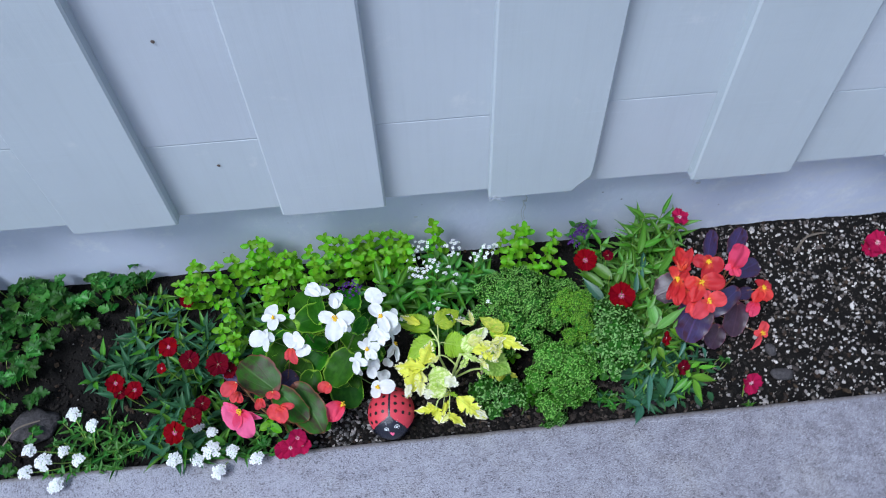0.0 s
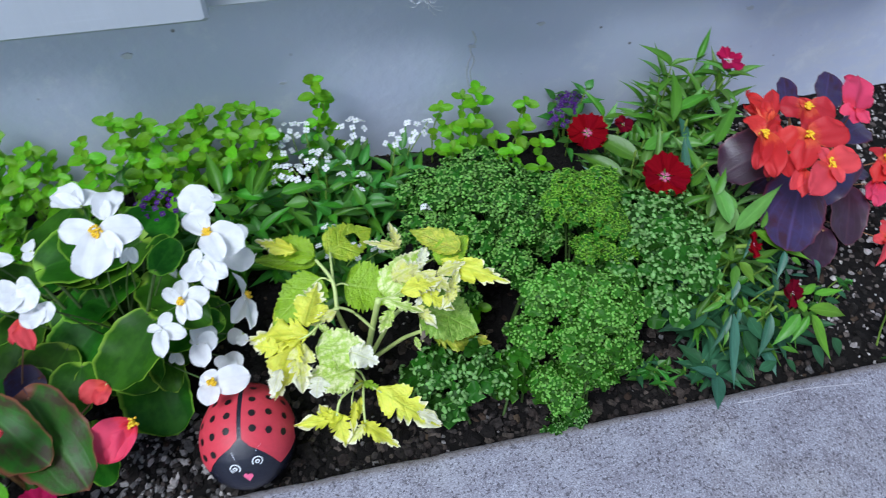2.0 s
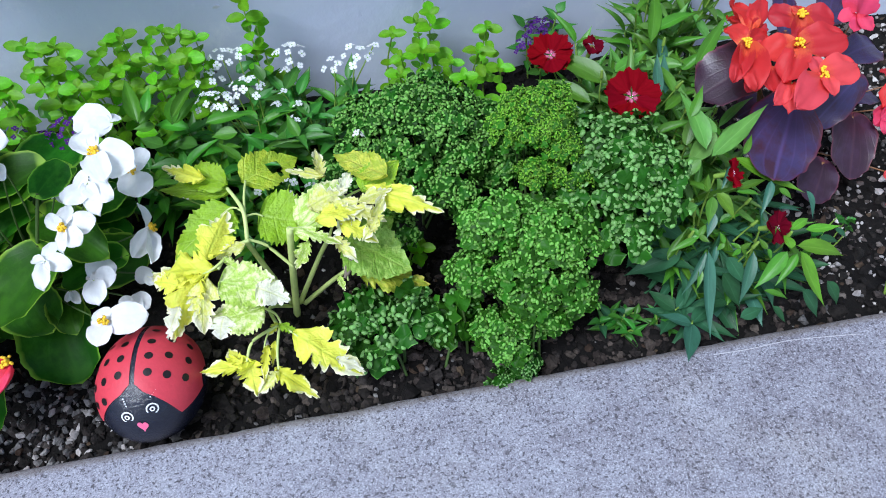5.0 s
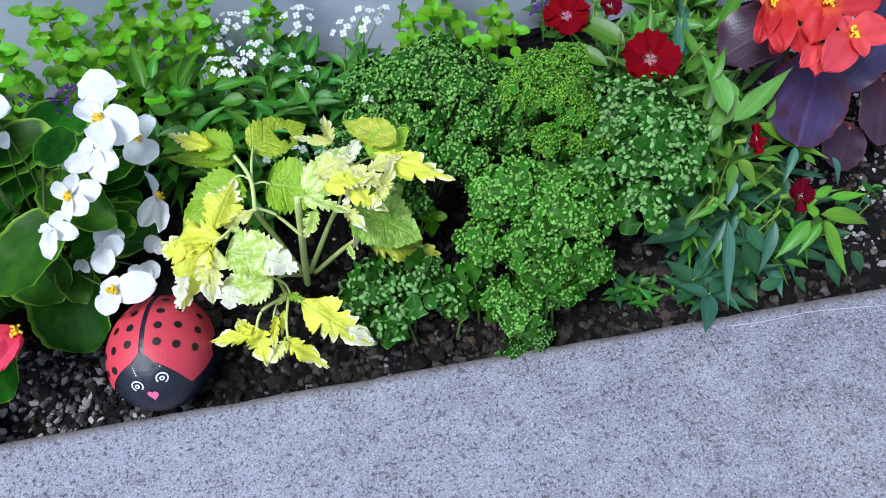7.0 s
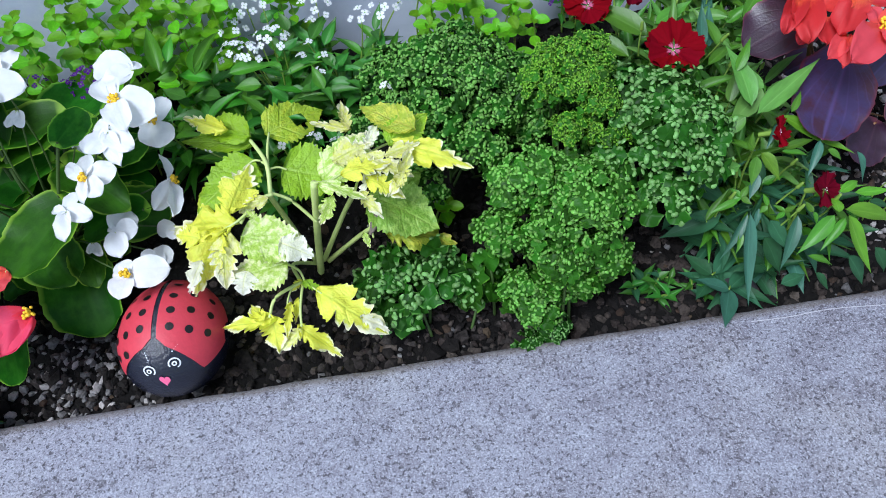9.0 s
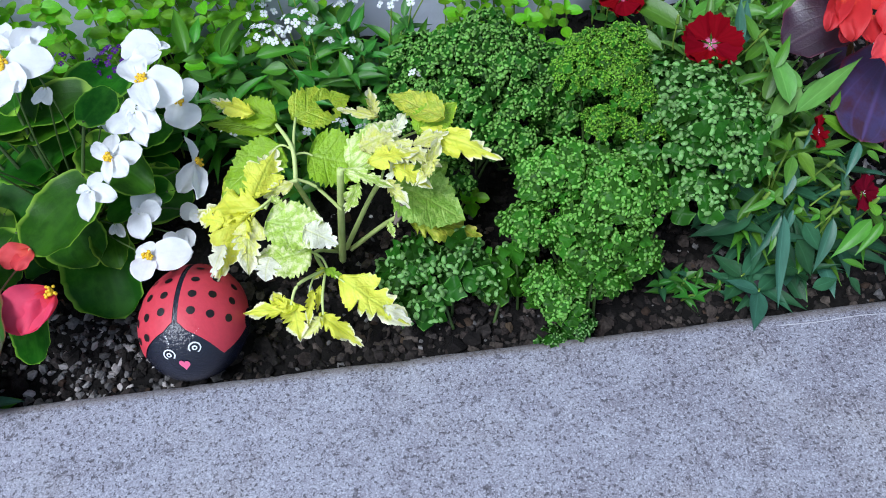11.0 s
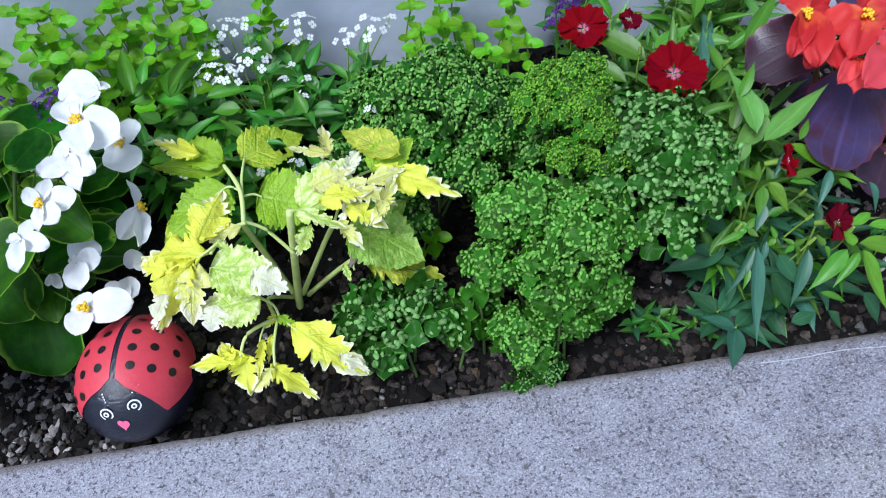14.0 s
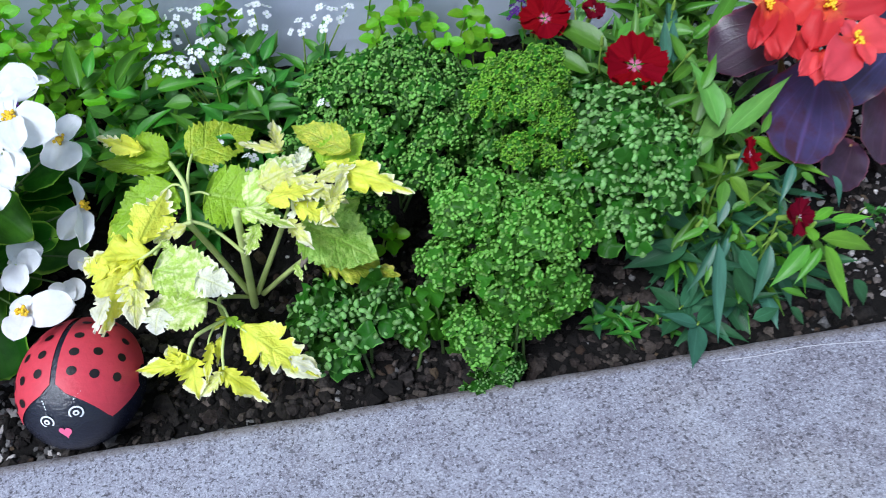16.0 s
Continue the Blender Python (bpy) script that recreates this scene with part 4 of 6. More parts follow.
    fl((-0.054, -0.211, 0.137), (((-0.032, -0.207, 0.141), 0.018), ((-0.038, -0.233, 0.143), 0.015), ((-0.054, -0.232, 0.139), 0.009), ((-0.070, -0.197, 0.139), 0.011), ((-0.056, -0.190, 0.141), 0.014),), (-.1, -.5, 1))
    fl((-0.076, -0.220, 0.115), (((-0.070, -0.206, 0.121), 0.012), ((-0.057, -0.230, 0.119), 0.014), ((-0.076, -0.245, 0.117), 0.014), ((-0.090, -0.214, 0.115), 0.008),), (-.1, -.4, 1), False)
    fl((-0.055, -0.216, 0.080), (((-0.044, -0.200, 0.086), 0.023), ((-0.038, -0.217, 0.084), 0.018), ((-0.050, -0.239, 0.082), 0.018), ((-0.062, -0.208, 0.080), 0.007),), (.1, -.5, 1), False)
    fl((-0.011, -0.182, 0.094), (((-0.015, -0.159, 0.104), 0.008), ((-0.000, -0.214, 0.094), 0.013), ((-0.022, -0.205, 0.088), 0.018),), (.95, -.2, .45))
    fl((-0.020, -0.194, 0.052), (((-0.034, -0.198, 0.054), 0.015), ((-0.022, -0.206, 0.052), 0.011),), (.1, -.4, 1), False)
    fl((-0.039, -0.211, 0.045), (((-0.025, -0.224, 0.045), 0.019), ((-0.034, -0.230, 0.045), 0.017), ((-0.044, -0.222, 0.045), 0.014),), (.1, -.4, 1), False)
    fl((-0.044, -0.255, 0.074), (((-0.013, -0.257, 0.078), 0.025), ((-0.050, -0.274, 0.074), 0.018), ((-0.049, -0.245, 0.080), 0.015), ((-0.056, -0.252, 0.076), 0.010),), (0, -.45, 1))
    fl((-0.080, -0.212, 0.066), (((-0.072, -0.224, 0.066), 0.008), ((-0.081, -0.222, 0.066), 0.006),), (.1, -.4, 1), False)
    fl((-0.067, -0.164, 0.140), (((-0.060, -0.182, 0.140), 0.007), ((-0.068, -0.177, 0.140), 0.005),), (.1, -.4, 1), False)
    fl((-0.100, -0.184, 0.205), (((-0.128, -0.179, 0.209), 0.021), ((-0.068, -0.188, 0.209), 0.025), ((-0.101, -0.226, 0.205), 0.031), ((-0.082, -0.211, 0.207), 0.018),), (-.05, -.45, 1))
    fl((-0.101, -0.154, 0.190), (((-0.099, -0.122, 0.194), 0.024), ((-0.109, -0.134, 0.192), 0.015),), (0, -.3, 1), False)
    fl((-0.134, -0.108, 0.165), (((-0.157, -0.083, 0.169), 0.024), ((-0.125, -0.090, 0.167), 0.027), ((-0.163, -0.095, 0.165), 0.014),), (0, -.3, 1), False)
    fl((-0.083, -0.186, 0.185), (((-0.078, -0.200, 0.185), 0.009), ((-0.087, -0.200, 0.185), 0.007),), (.1, -.4, 1), False)
    fl((-0.181, -0.183, 0.150), (((-0.198, -0.188, 0.154), 0.025), ((-0.187, -0.201, 0.152), 0.019), ((-0.169, -0.180, 0.154), 0.020), ((-0.164, -0.203, 0.154), 0.023),), (-.1, -.4, 1), False)
    fl((-0.168, -0.197, 0.145), (((-0.154, -0.214, 0.147), 0.020), ((-0.168, -0.218, 0.147), 0.019),), (.1, -.4, 1), False)
    fl((-0.223, -0.125, 0.130), (((-0.233, -0.098, 0.134), 0.027), ((-0.224, -0.149, 0.130), 0.022), ((-0.246, -0.125, 0.132), 0.014), ((-0.201, -0.129, 0.132), 0.013),), (-.2, -.3, 1))
    fl((-0.236, -0.160, 0.118), (((-0.269, -0.160, 0.120), 0.030), ((-0.237, -0.185, 0.118), 0.013), ((-0.224, -0.155, 0.118), 0.020), ((-0.241, -0.140, 0.120), 0.012),), (-.2, -.3, 1), False)
    fl((-0.188, -0.121, 0.130), (((-0.194, -0.107, 0.130), 0.013), ((-0.190, -0.131, 0.130), 0.011),), (-.1, -.3, 1), False)


white_begonia()


# ---- pink begonia ----
def pink_begonia():
    root = on_soil(-0.215, -0.275)
    p = thing("begonia", root, "pink-flowered begonia with bronze-edged green leaves by the walkway", "begonia")

    def lf(base, tip, width, material, face=(0, -0.3, 1)):
        leaf(p, "begonia", material, base, tip, width, face, cup=0.05, droop=0.10, ruffle=0.025, skew=0.12)
        stalk(p, root + Vector((RNG.uniform(-.01, .01), RNG.uniform(-.01, .01), 0)), base, 0.0024, RED_STALK, 0.01, "leaf_stem")

    lf((-0.220, -0.259, 0.115), (-0.282, -0.207, 0.130), 0.065, BEGONIA_BRONZE)
    lf((-0.229, -0.252, 0.108), (-0.258, -0.265, 0.100), 0.022, BEGONIA_GREEN)
    lf((-0.212, -0.261, 0.110), (-0.164, -0.316, 0.108), 0.046, BEGONIA_BRONZE)
    lf((-0.184, -0.253, 0.098), (-0.139, -0.333, 0.088), 0.059, BEGONIA_BRONZE)
    lf((-0.292, -0.219, 0.080), (-0.321, -0.195, 0.085), 0.030, BEGONIA_DARK_SHEEN)
    lf((-0.157, -0.255, 0.035), (-0.139, -0.306, 0.025), 0.031, BEGONIA_GREEN)
    lf((-0.192, -0.215, 0.070), (-0.217, -0.232, 0.070), 0.036, BEGONIA_DARK_SHEEN)
    lf((-0.213, -0.206, 0.060), (-0.181, -0.231, 0.060), 0.037, BEGONIA_GREEN)

    def fl(at, petals, material, face, centre=True):
        begonia_flower(p, at, petals, material, face, centre, root + Vector((0, 0, .02)))

    fl((-0.265, -0.310, 0.148), (((-0.291, -0.323, 0.148), 0.045), ((-0.247, -0.352, 0.144), 0.035), ((-0.230, -0.327, 0.150), 0.013), ((-0.294, -0.295, 0.154), 0.012),), PINK_PETAL, (-.1, -.55, 1))
    fl((-0.278, -0.254, 0.142), (((-0.300, -0.274, 0.142), 0.023), ((-0.284, -0.274, 0.142), 0.014),), CORAL_PETAL, (-.2, -.4, 1), False)
    fl((-0.201, -0.305, 0.140), (((-0.216, -0.324, 0.140), 0.027), ((-0.195, -0.332, 0.140), 0.023), ((-0.178, -0.307, 0.144), 0.012), ((-0.220, -0.307, 0.142), 0.013),), CORAL_PETAL, (0, -.5, 1), False)
    fl((-0.241, -0.277, 0.120), (((-0.244, -0.297, 0.120), 0.013), ((-0.233, -0.293, 0.120), 0.011),), CORAL_PETAL, (-.1, -.4, 1), False)
    fl((-0.221, -0.266, 0.118), (((-0.229, -0.277, 0.118), 0.013), ((-0.209, -0.278, 0.118), 0.013),), CORAL_PETAL, (.1, -.4, 1), False)
    fl((-0.127, -0.248, 0.090), (((-0.148, -0.256, 0.090), 0.018), ((-0.133, -0.265, 0.090), 0.014),), CORAL_PETAL, (0, -.4, 1), False)
    fl((-0.105, -0.286, 0.085), (((-0.137, -0.308, 0.085), 0.032), ((-0.122, -0.315, 0.085), 0.019),), ROSE_PETAL, (.2, -.5, 1))
    fl((-0.194, -0.181, 0.110), (((-0.202, -0.201, 0.110), 0.014), ((-0.185, -0.211, 0.110), 0.015),), CORAL_PETAL, (-.2, -.3, 1), False)
    fl((-0.285, -0.256, 0.110), (((-0.291, -0.274, 0.110), 0.014), ((-0.275, -0.276, 0.110), 0.014),), CORAL_PETAL, (-.2, -.3, 1), False)


pink_begonia()


# ---- scarlet begonia ----
def scarlet_begonia():
    root = on_soil(0.60, -0.12)
    p = thing("begonia", root, "scarlet begonia with dark purple-bronze rounded leaves", "begonia")

    def lf(base, tip, width, face=(0, -0.3, 1)):
        leaf(p, "begonia", BEGONIA_MAROON if tip[2] < 0.06 or tip[0] < 0.5 else BEGONIA_DARK_SHEEN, base, tip, width, face, cup=0.05, droop=0.12, ruffle=0.03, skew=0.1)
        stalk(p, root + Vector((RNG.uniform(-.01, .01), RNG.uniform(-.01, .01), 0)), base, 0.0026, RED_STALK, 0.01, "leaf_stem")

    lf((0.535, -0.140, 0.142), (0.475, -0.153, 0.135), 0.057, (-.2, -.3, 1))
    lf((0.562, -0.167, 0.112), (0.523, -0.231, 0.088), 0.067, (0, -.35, 1))
    lf((0.630, -0.152, 0.120), (0.571, -0.192, 0.108), 0.037, (0, -.5, 1))
    lf((0.647, -0.155, 0.072), (0.631, -0.210, 0.052), 0.050, (.2, -.3, 1))
    lf((0.653, -0.103, 0.105), (0.711, -0.077, 0.100), 0.039)
    lf((0.602, -0.070, 0.120), (0.630, -0.009, 0.122), 0.028, (0, -.3, 1))
    lf((0.650, -0.066, 0.122), (0.689, -0.011, 0.122), 0.035)
    lf((0.647, -0.142, 0.085), (0.690, -0.126, 0.080), 0.026)
    lf((0.608, -0.187, 0.048), (0.584, -0.223, 0.036), 0.038)
    lf((0.568, -0.123, 0.080), (0.538, -0.132, 0.075), 0.029)

    def fl(at, petals, material, face, centre=True):
        begonia_flower(p, at, petals, material, face, centre, root + Vector((0, 0, .03)))

    fl((0.524, -0.127, 0.165), (((0.535, -0.072, 0.171), 0.022), ((0.554, -0.080, 0.169), 0.018), ((0.521, -0.088, 0.165), 0.016), ((0.542, -0.116, 0.167), 0.015),), SCARLET_PETAL, (-.2, -.4, 1), False)
    fl((0.507, -0.146, 0.168), (((0.506, -0.116, 0.170), 0.016), ((0.535, -0.134, 0.172), 0.016), ((0.496, -0.194, 0.168), 0.022), ((0.483, -0.182, 0.168), 0.016),), SCARLET_PETAL, (-.1, -.4, 1))
    fl((0.575, -0.114, 0.165), (((0.549, -0.107, 0.167), 0.025), ((0.599, -0.129, 0.169), 0.032), ((0.559, -0.149, 0.165), 0.019), ((0.581, -0.098, 0.167), 0.015),), SCARLET_PETAL, (0, -.4, 1))
    fl((0.547, -0.159, 0.170), (((0.517, -0.159, 0.172), 0.027), ((0.588, -0.160, 0.176), 0.032), ((0.523, -0.193, 0.170), 0.023), ((0.562, -0.145, 0.174), 0.013),), SCARLET_PETAL, (.05, -.4, 1))
    fl((0.550, -0.195, 0.166), (((0.518, -0.222, 0.166), 0.028), ((0.582, -0.191, 0.170), 0.028), ((0.551, -0.174, 0.170), 0.015), ((0.550, -0.217, 0.166), 0.015),), CORAL_PETAL, (0, -.5, 1))
    fl((0.518, -0.161, 0.158), (((0.495, -0.169, 0.158), 0.017), ((0.514, -0.191, 0.158), 0.023), ((0.496, -0.187, 0.158), 0.016),), SCARLET_PETAL, (-.1, -.5, 1), False)
    fl((0.533, -0.187, 0.155), (((0.511, -0.205, 0.155), 0.015), ((0.520, -0.214, 0.155), 0.014),), CORAL_PETAL, (-.1, -.5, 1), False)
    fl((0.611, -0.137, 0.176), (((0.644, -0.090, 0.180), 0.035), ((0.597, -0.134, 0.176), 0.013), ((0.620, -0.152, 0.172), 0.016), ((0.606, -0.150, 0.172), 0.012),), ROSE_PETAL, (.1, -.4, 1), False)
    fl((0.696, -0.134, 0.090), (((0.693, -0.115, 0.094), 0.020), ((0.699, -0.160, 0.090), 0.031), ((0.715, -0.127, 0.092), 0.020), ((0.673, -0.160, 0.090), 0.021),), SCARLET_PETAL, (.3, -.3, 1))
    fl((0.679, -0.155, 0.078), (((0.656, -0.174, 0.078), 0.017), ((0.663, -0.184, 0.078), 0.018),), ROSE_PETAL, (.2, -.4, 1), False)
    fl((0.696, -0.194, 0.022), (((0.711, -0.172, 0.026), 0.021), ((0.669, -0.224, 0.020), 0.013), ((0.707, -0.199, 0.022), 0.012), ((0.682, -0.192, 0.022), 0.013),), CORAL_PETAL, (.2, -.5, 1))


scarlet_begonia()


# ---- coleus ----
def coleus():
    root = Vector((0.090, -0.215, -0.018))
    p = thing("coleus", root, "yellow-green coleus with ragged, faded leaves", "coleus")

    def branch(*points, r):
        part("branch", tube(points, r * 0.68, r * 0.54, 8), PALE_STALK, p)

    branch((0.090, -0.215, -0.018), (0.098, -0.219, 0.045), (0.108, -0.228, 0.118), r=0.0050)
    branch((0.088, -0.208, -0.005), (0.076, -0.207, 0.050), (0.070, -0.216, 0.098), r=0.0040)
    branch((0.102, -0.227, 0.070), (0.085, -0.217, 0.090), (0.072, -0.216, 0.100), r=0.0022)
    branch((0.071, -0.216, 0.098), (0.071, -0.195, 0.112), (0.059, -0.169, 0.114), r=0.0028)
    branch((0.071, -0.215, 0.099), (0.072, -0.184, 0.112), (0.073, -0.159, 0.110), r=0.0018)
    branch((0.071, -0.196, 0.112), (0.062, -0.188, 0.110), (0.052, -0.193, 0.108), r=0.0014)
    branch((0.071, -0.198, 0.108), (0.079, -0.194, 0.105), (0.085, -0.195, 0.102), r=0.0014)
    branch((0.073, -0.217, 0.100), (0.057, -0.222, 0.098), (0.047, -0.237, 0.094), r=0.0026)
    branch((0.057, -0.227, 0.098), (0.044, -0.237, 0.096), (0.033, -0.237, 0.090), r=0.0018)
    branch((0.096, -0.213, -0.000), (0.122, -0.204, 0.050), (0.135, -0.220, 0.090), r=0.0036)
    branch((0.100, -0.213, -0.002), (0.129, -0.217, 0.030), (0.146, -0.231, 0.060), r=0.0034)
    branch((0.146, -0.231, 0.060), (0.151, -0.227, 0.080), (0.147, -0.220, 0.086), r=0.0018)
    branch((0.135, -0.220, 0.090), (0.149, -0.187, 0.096), (0.171, -0.176, 0.098), r=0.0018)
    branch((0.108, -0.228, 0.118), (0.122, -0.225, 0.116), (0.149, -0.209, 0.118), r=0.0016)
    branch((0.088, -0.211, -0.006), (0.074, -0.235, 0.030), (0.083, -0.266, 0.046), r=0.0026)
    branch((0.076, -0.263, 0.070), (0.083, -0.261, 0.056), (0.086, -0.267, 0.050), r=0.0016)
    branch((0.083, -0.266, 0.046), (0.063, -0.278, 0.048), (0.056, -0.291, 0.040), r=0.0022)
    branch((0.084, -0.267, 0.046), (0.081, -0.288, 0.044), (0.080, -0.301, 0.036), r=0.0018)
    branch((0.086, -0.267, 0.046), (0.092, -0.274, 0.048), (0.099, -0.281, 0.048), r=0.0014)
    branch((0.076, -0.268, 0.046), (0.072, -0.280, 0.046), (0.070, -0.290, 0.042), r=0.0012)
    branch((0.147, -0.227, 0.080), (0.144, -0.236, 0.072), (0.145, -0.244, 0.062), r=0.0016)
    G, Y, C, W = COLEUS_GREEN, COLEUS_YELLOW, COLEUS_CREAM, COLEUS_WHITE
    H, P, S, O = COLEUS_HOLED, COLEUS_PALE, COLEUS_SPOT, COLEUS_OLIVE

    def lf(kind, mat, base, tip, width, face, **kw):
        kw = {"cup": 0.05, "droop": 0.14, "ruffle": 0.035, "crumple": 0.09 if kind == "coleus" else 0.15, **kw}
        leaf(p, kind, mat, base, Vector(base).lerp(Vector(tip), 1.06), width * 1.16, face, **kw)

    lf("coleus", G, (0.058, -0.164, 0.114), (0.010, -0.136, 0.118), 0.026, (0, -.5, 1))
    lf("ragged", Y, (0.042, -0.161, 0.121), (0.009, -0.143, 0.122), 0.015, (0, -.5, 1))
    lf("coleus", G, (0.059, -0.167, 0.108), (-0.000, -0.150, 0.108), 0.018, (0, -.6, 1))
    lf("coleus", H, (0.070, -0.157, 0.108), (0.115, -0.133, 0.112), 0.038, (-.1, -.4, 1), hole=True, crumple=0.05, ruffle=0.02)
    lf("ragged", C, (0.137, -0.165, 0.108), (0.134, -0.138, 0.116), 0.011, (.2, -.6, 1))
    lf("ragged", C, (0.139, -0.165, 0.108), (0.108, -0.150, 0.106), 0.009, (0, -.5, 1))
    lf("coleus", O, (0.189, -0.195, 0.128), (0.150, -0.164, 0.132), 0.024, (0, -.5, 1))
    lf("coleus", G, (0.168, -0.202, 0.122), (0.199, -0.178, 0.126), 0.027, (0, -.4, 1))
    lf("ragged", Y, (0.170, -0.199, 0.120), (0.224, -0.226, 0.114), 0.023, (.1, -.5, 1))
    lf("coleus", G, (0.082, -0.194, 0.102), (0.126, -0.207, 0.096), 0.046, (0, -.35, 1))
    lf("coleus", P, (0.114, -0.217, 0.108), (0.159, -0.179, 0.120), 0.032, (-.1, -.4, 1))
    lf("ragged", C, (0.143, -0.208, 0.118), (0.179, -0.229, 0.116), 0.019, (.1, -.5, 1))
    lf("ragged", C, (0.168, -0.239, 0.112), (0.186, -0.209, 0.122), 0.012, (.4, -.3, 1))
    lf("ragged", W, (0.161, -0.215, 0.116), (0.142, -0.235, 0.112), 0.013, (0, -.5, 1))
    lf("ragged", W, (0.150, -0.203, 0.122), (0.161, -0.183, 0.126), 0.011, (.1, -.4, 1))
    lf("ragged", P, (0.111, -0.228, 0.116), (0.143, -0.243, 0.112), 0.012, (0, -.5, 1))
    lf("ragged", C, (0.139, -0.235, 0.108), (0.155, -0.254, 0.102), 0.011, (.2, -.5, 1))
    lf("coleus", S, (0.148, -0.221, 0.088), (0.196, -0.249, 0.080), 0.048, (.1, -.3, 1))
    lf("coleus", S, (0.152, -0.227, 0.084), (0.188, -0.200, 0.084), 0.031, (.1, -.3, 1))
    lf("ragged", O, (0.152, -0.231, 0.060), (0.208, -0.249, 0.052), 0.029, (.1, -.4, 1))
    lf("ragged", C, (0.150, -0.230, 0.070), (0.193, -0.239, 0.066), 0.008, (.1, -.4, 1))
    lf("coleus", G, (0.060, -0.186, 0.108), (0.017, -0.219, 0.096), 0.041, (-.25, -.35, 1))
    lf("ragged", Y, (0.042, -0.234, 0.106), (0.056, -0.196, 0.112), 0.028, (.2, -.4, 1))
    lf("ragged", Y, (0.044, -0.236, 0.094), (-0.012, -0.222, 0.088), 0.029, (0, -.4, 1))
    lf("ragged", Y, (0.031, -0.235, 0.090), (0.008, -0.279, 0.080), 0.030, (-.1, -.5, 1))
    lf("ragged", C, (0.036, -0.239, 0.088), (0.031, -0.278, 0.078), 0.023, (0, -.5, 1))
    lf("coleus", P, (0.049, -0.251, 0.096), (0.096, -0.267, 0.090), 0.035, (.1, -.4, 1))
    lf("ragged", W, (0.076, -0.259, 0.093), (0.098, -0.272, 0.091), 0.022, (.2, -.4, 1))
    lf("coleus", P, (0.078, -0.267, 0.076), (0.034, -0.272, 0.070), 0.032, (0, -.45, 1))
    lf("ragged", W, (0.047, -0.268, 0.074), (0.042, -0.283, 0.068), 0.020, (0, -.5, 1))
    lf("ragged", Y, (0.096, -0.277, 0.048), (0.141, -0.317, 0.042), 0.032, (.1, -.5, 1))
    lf("ragged", W, (0.127, -0.304, 0.044), (0.146, -0.317, 0.040), 0.009, (.1, -.5, 1))
    lf("ragged", Y, (0.077, -0.299, 0.036), (0.106, -0.323, 0.024), 0.015, (.1, -.5, 1))
    lf("ragged", C, (0.080, -0.303, 0.036), (0.061, -0.313, 0.026), 0.012, (0, -.5, 1))
    lf("ragged", Y, (0.061, -0.292, 0.040), (0.018, -0.289, 0.034), 0.016, (0, -.4, 1))
    lf("ragged", Y, (0.052, -0.294, 0.041), (0.042, -0.279, 0.044), 0.011, (0, -.4, 1))
    lf("ragged", Y, (0.057, -0.289, 0.040), (0.060, -0.314, 0.028), 0.020, (0, -.5, 1))
    lf("ragged", Y, (0.074, -0.283, 0.046), (0.068, -0.308, 0.036), 0.008, (0, -.5, 1))
    lf("ragged", Y, (0.080, -0.280, 0.046), (0.075, -0.297, 0.038), 0.006, (0, -.5, 1))
    lf("ragged", G, (0.084, -0.266, 0.048), (0.099, -0.278, 0.048), 0.008, (0, -.4, 1))
    lf("ragged", Y, (0.084, -0.265, 0.048), (0.074, -0.273, 0.046), 0.007, (0, -.4, 1))
    lf("ragged", P, (0.061, -0.241, 0.100), (0.053, -0.232, 0.104), 0.007, (0, -.4, 1))
    lf("ragged", P, (0.138, -0.240, 0.066), (0.141, -0.251, 0.060), 0.006, (0, -.4, 1))
    lf("ragged", C, (0.124, -0.209, 0.118), (0.151, -0.200, 0.124), 0.023, (0, -.4, 1))
    lf("ragged", Y, (0.129, -0.225, 0.119), (0.165, -0.220, 0.122), 0.018, (.1, -.4, 1))
    lf("ragged", Y, (0.147, -0.225, 0.112), (0.172, -0.242, 0.106), 0.016, (.1, -.5, 1))
    lf("ragged", C, (0.164, -0.213, 0.120), (0.189, -0.207, 0.124), 0.013, (.1, -.5, 1))
    lf("ragged", C, (0.070, -0.222, 0.102), (0.048, -0.229, 0.100), 0.011, (0, -.5, 1))
    lf("ragged", P, (0.120, -0.228, 0.100), (0.106, -0.241, 0.085), 0.013, (.2, -.5, 1))
    lf("ragged", Y, (0.016, -0.243, 0.090), (-0.006, -0.232, 0.086), 0.017, (0, -.5, 1))
    lf("ragged", W, (0.016, -0.261, 0.086), (0.005, -0.281, 0.080), 0.013, (-.1, -.5, 1))
    lf("ragged", C, (0.177, -0.230, 0.118), (0.163, -0.243, 0.110), 0.010, (.2, -.5, 1))
    for q, e in ((Vector((0.145, -0.236, 0.085)), Vector((0.143, -0.247, 0.070))), (Vector((0.150, -0.239, 0.085)), Vector((0.145, -0.246, 0.072)))):
        part("withered_tip", tube((q, q.lerp(e, 0.5) + Vector((0.002, 0, 0)), e), 0.0022, 0.0014), DRY, p, "brown withered shoot tip")


coleus()


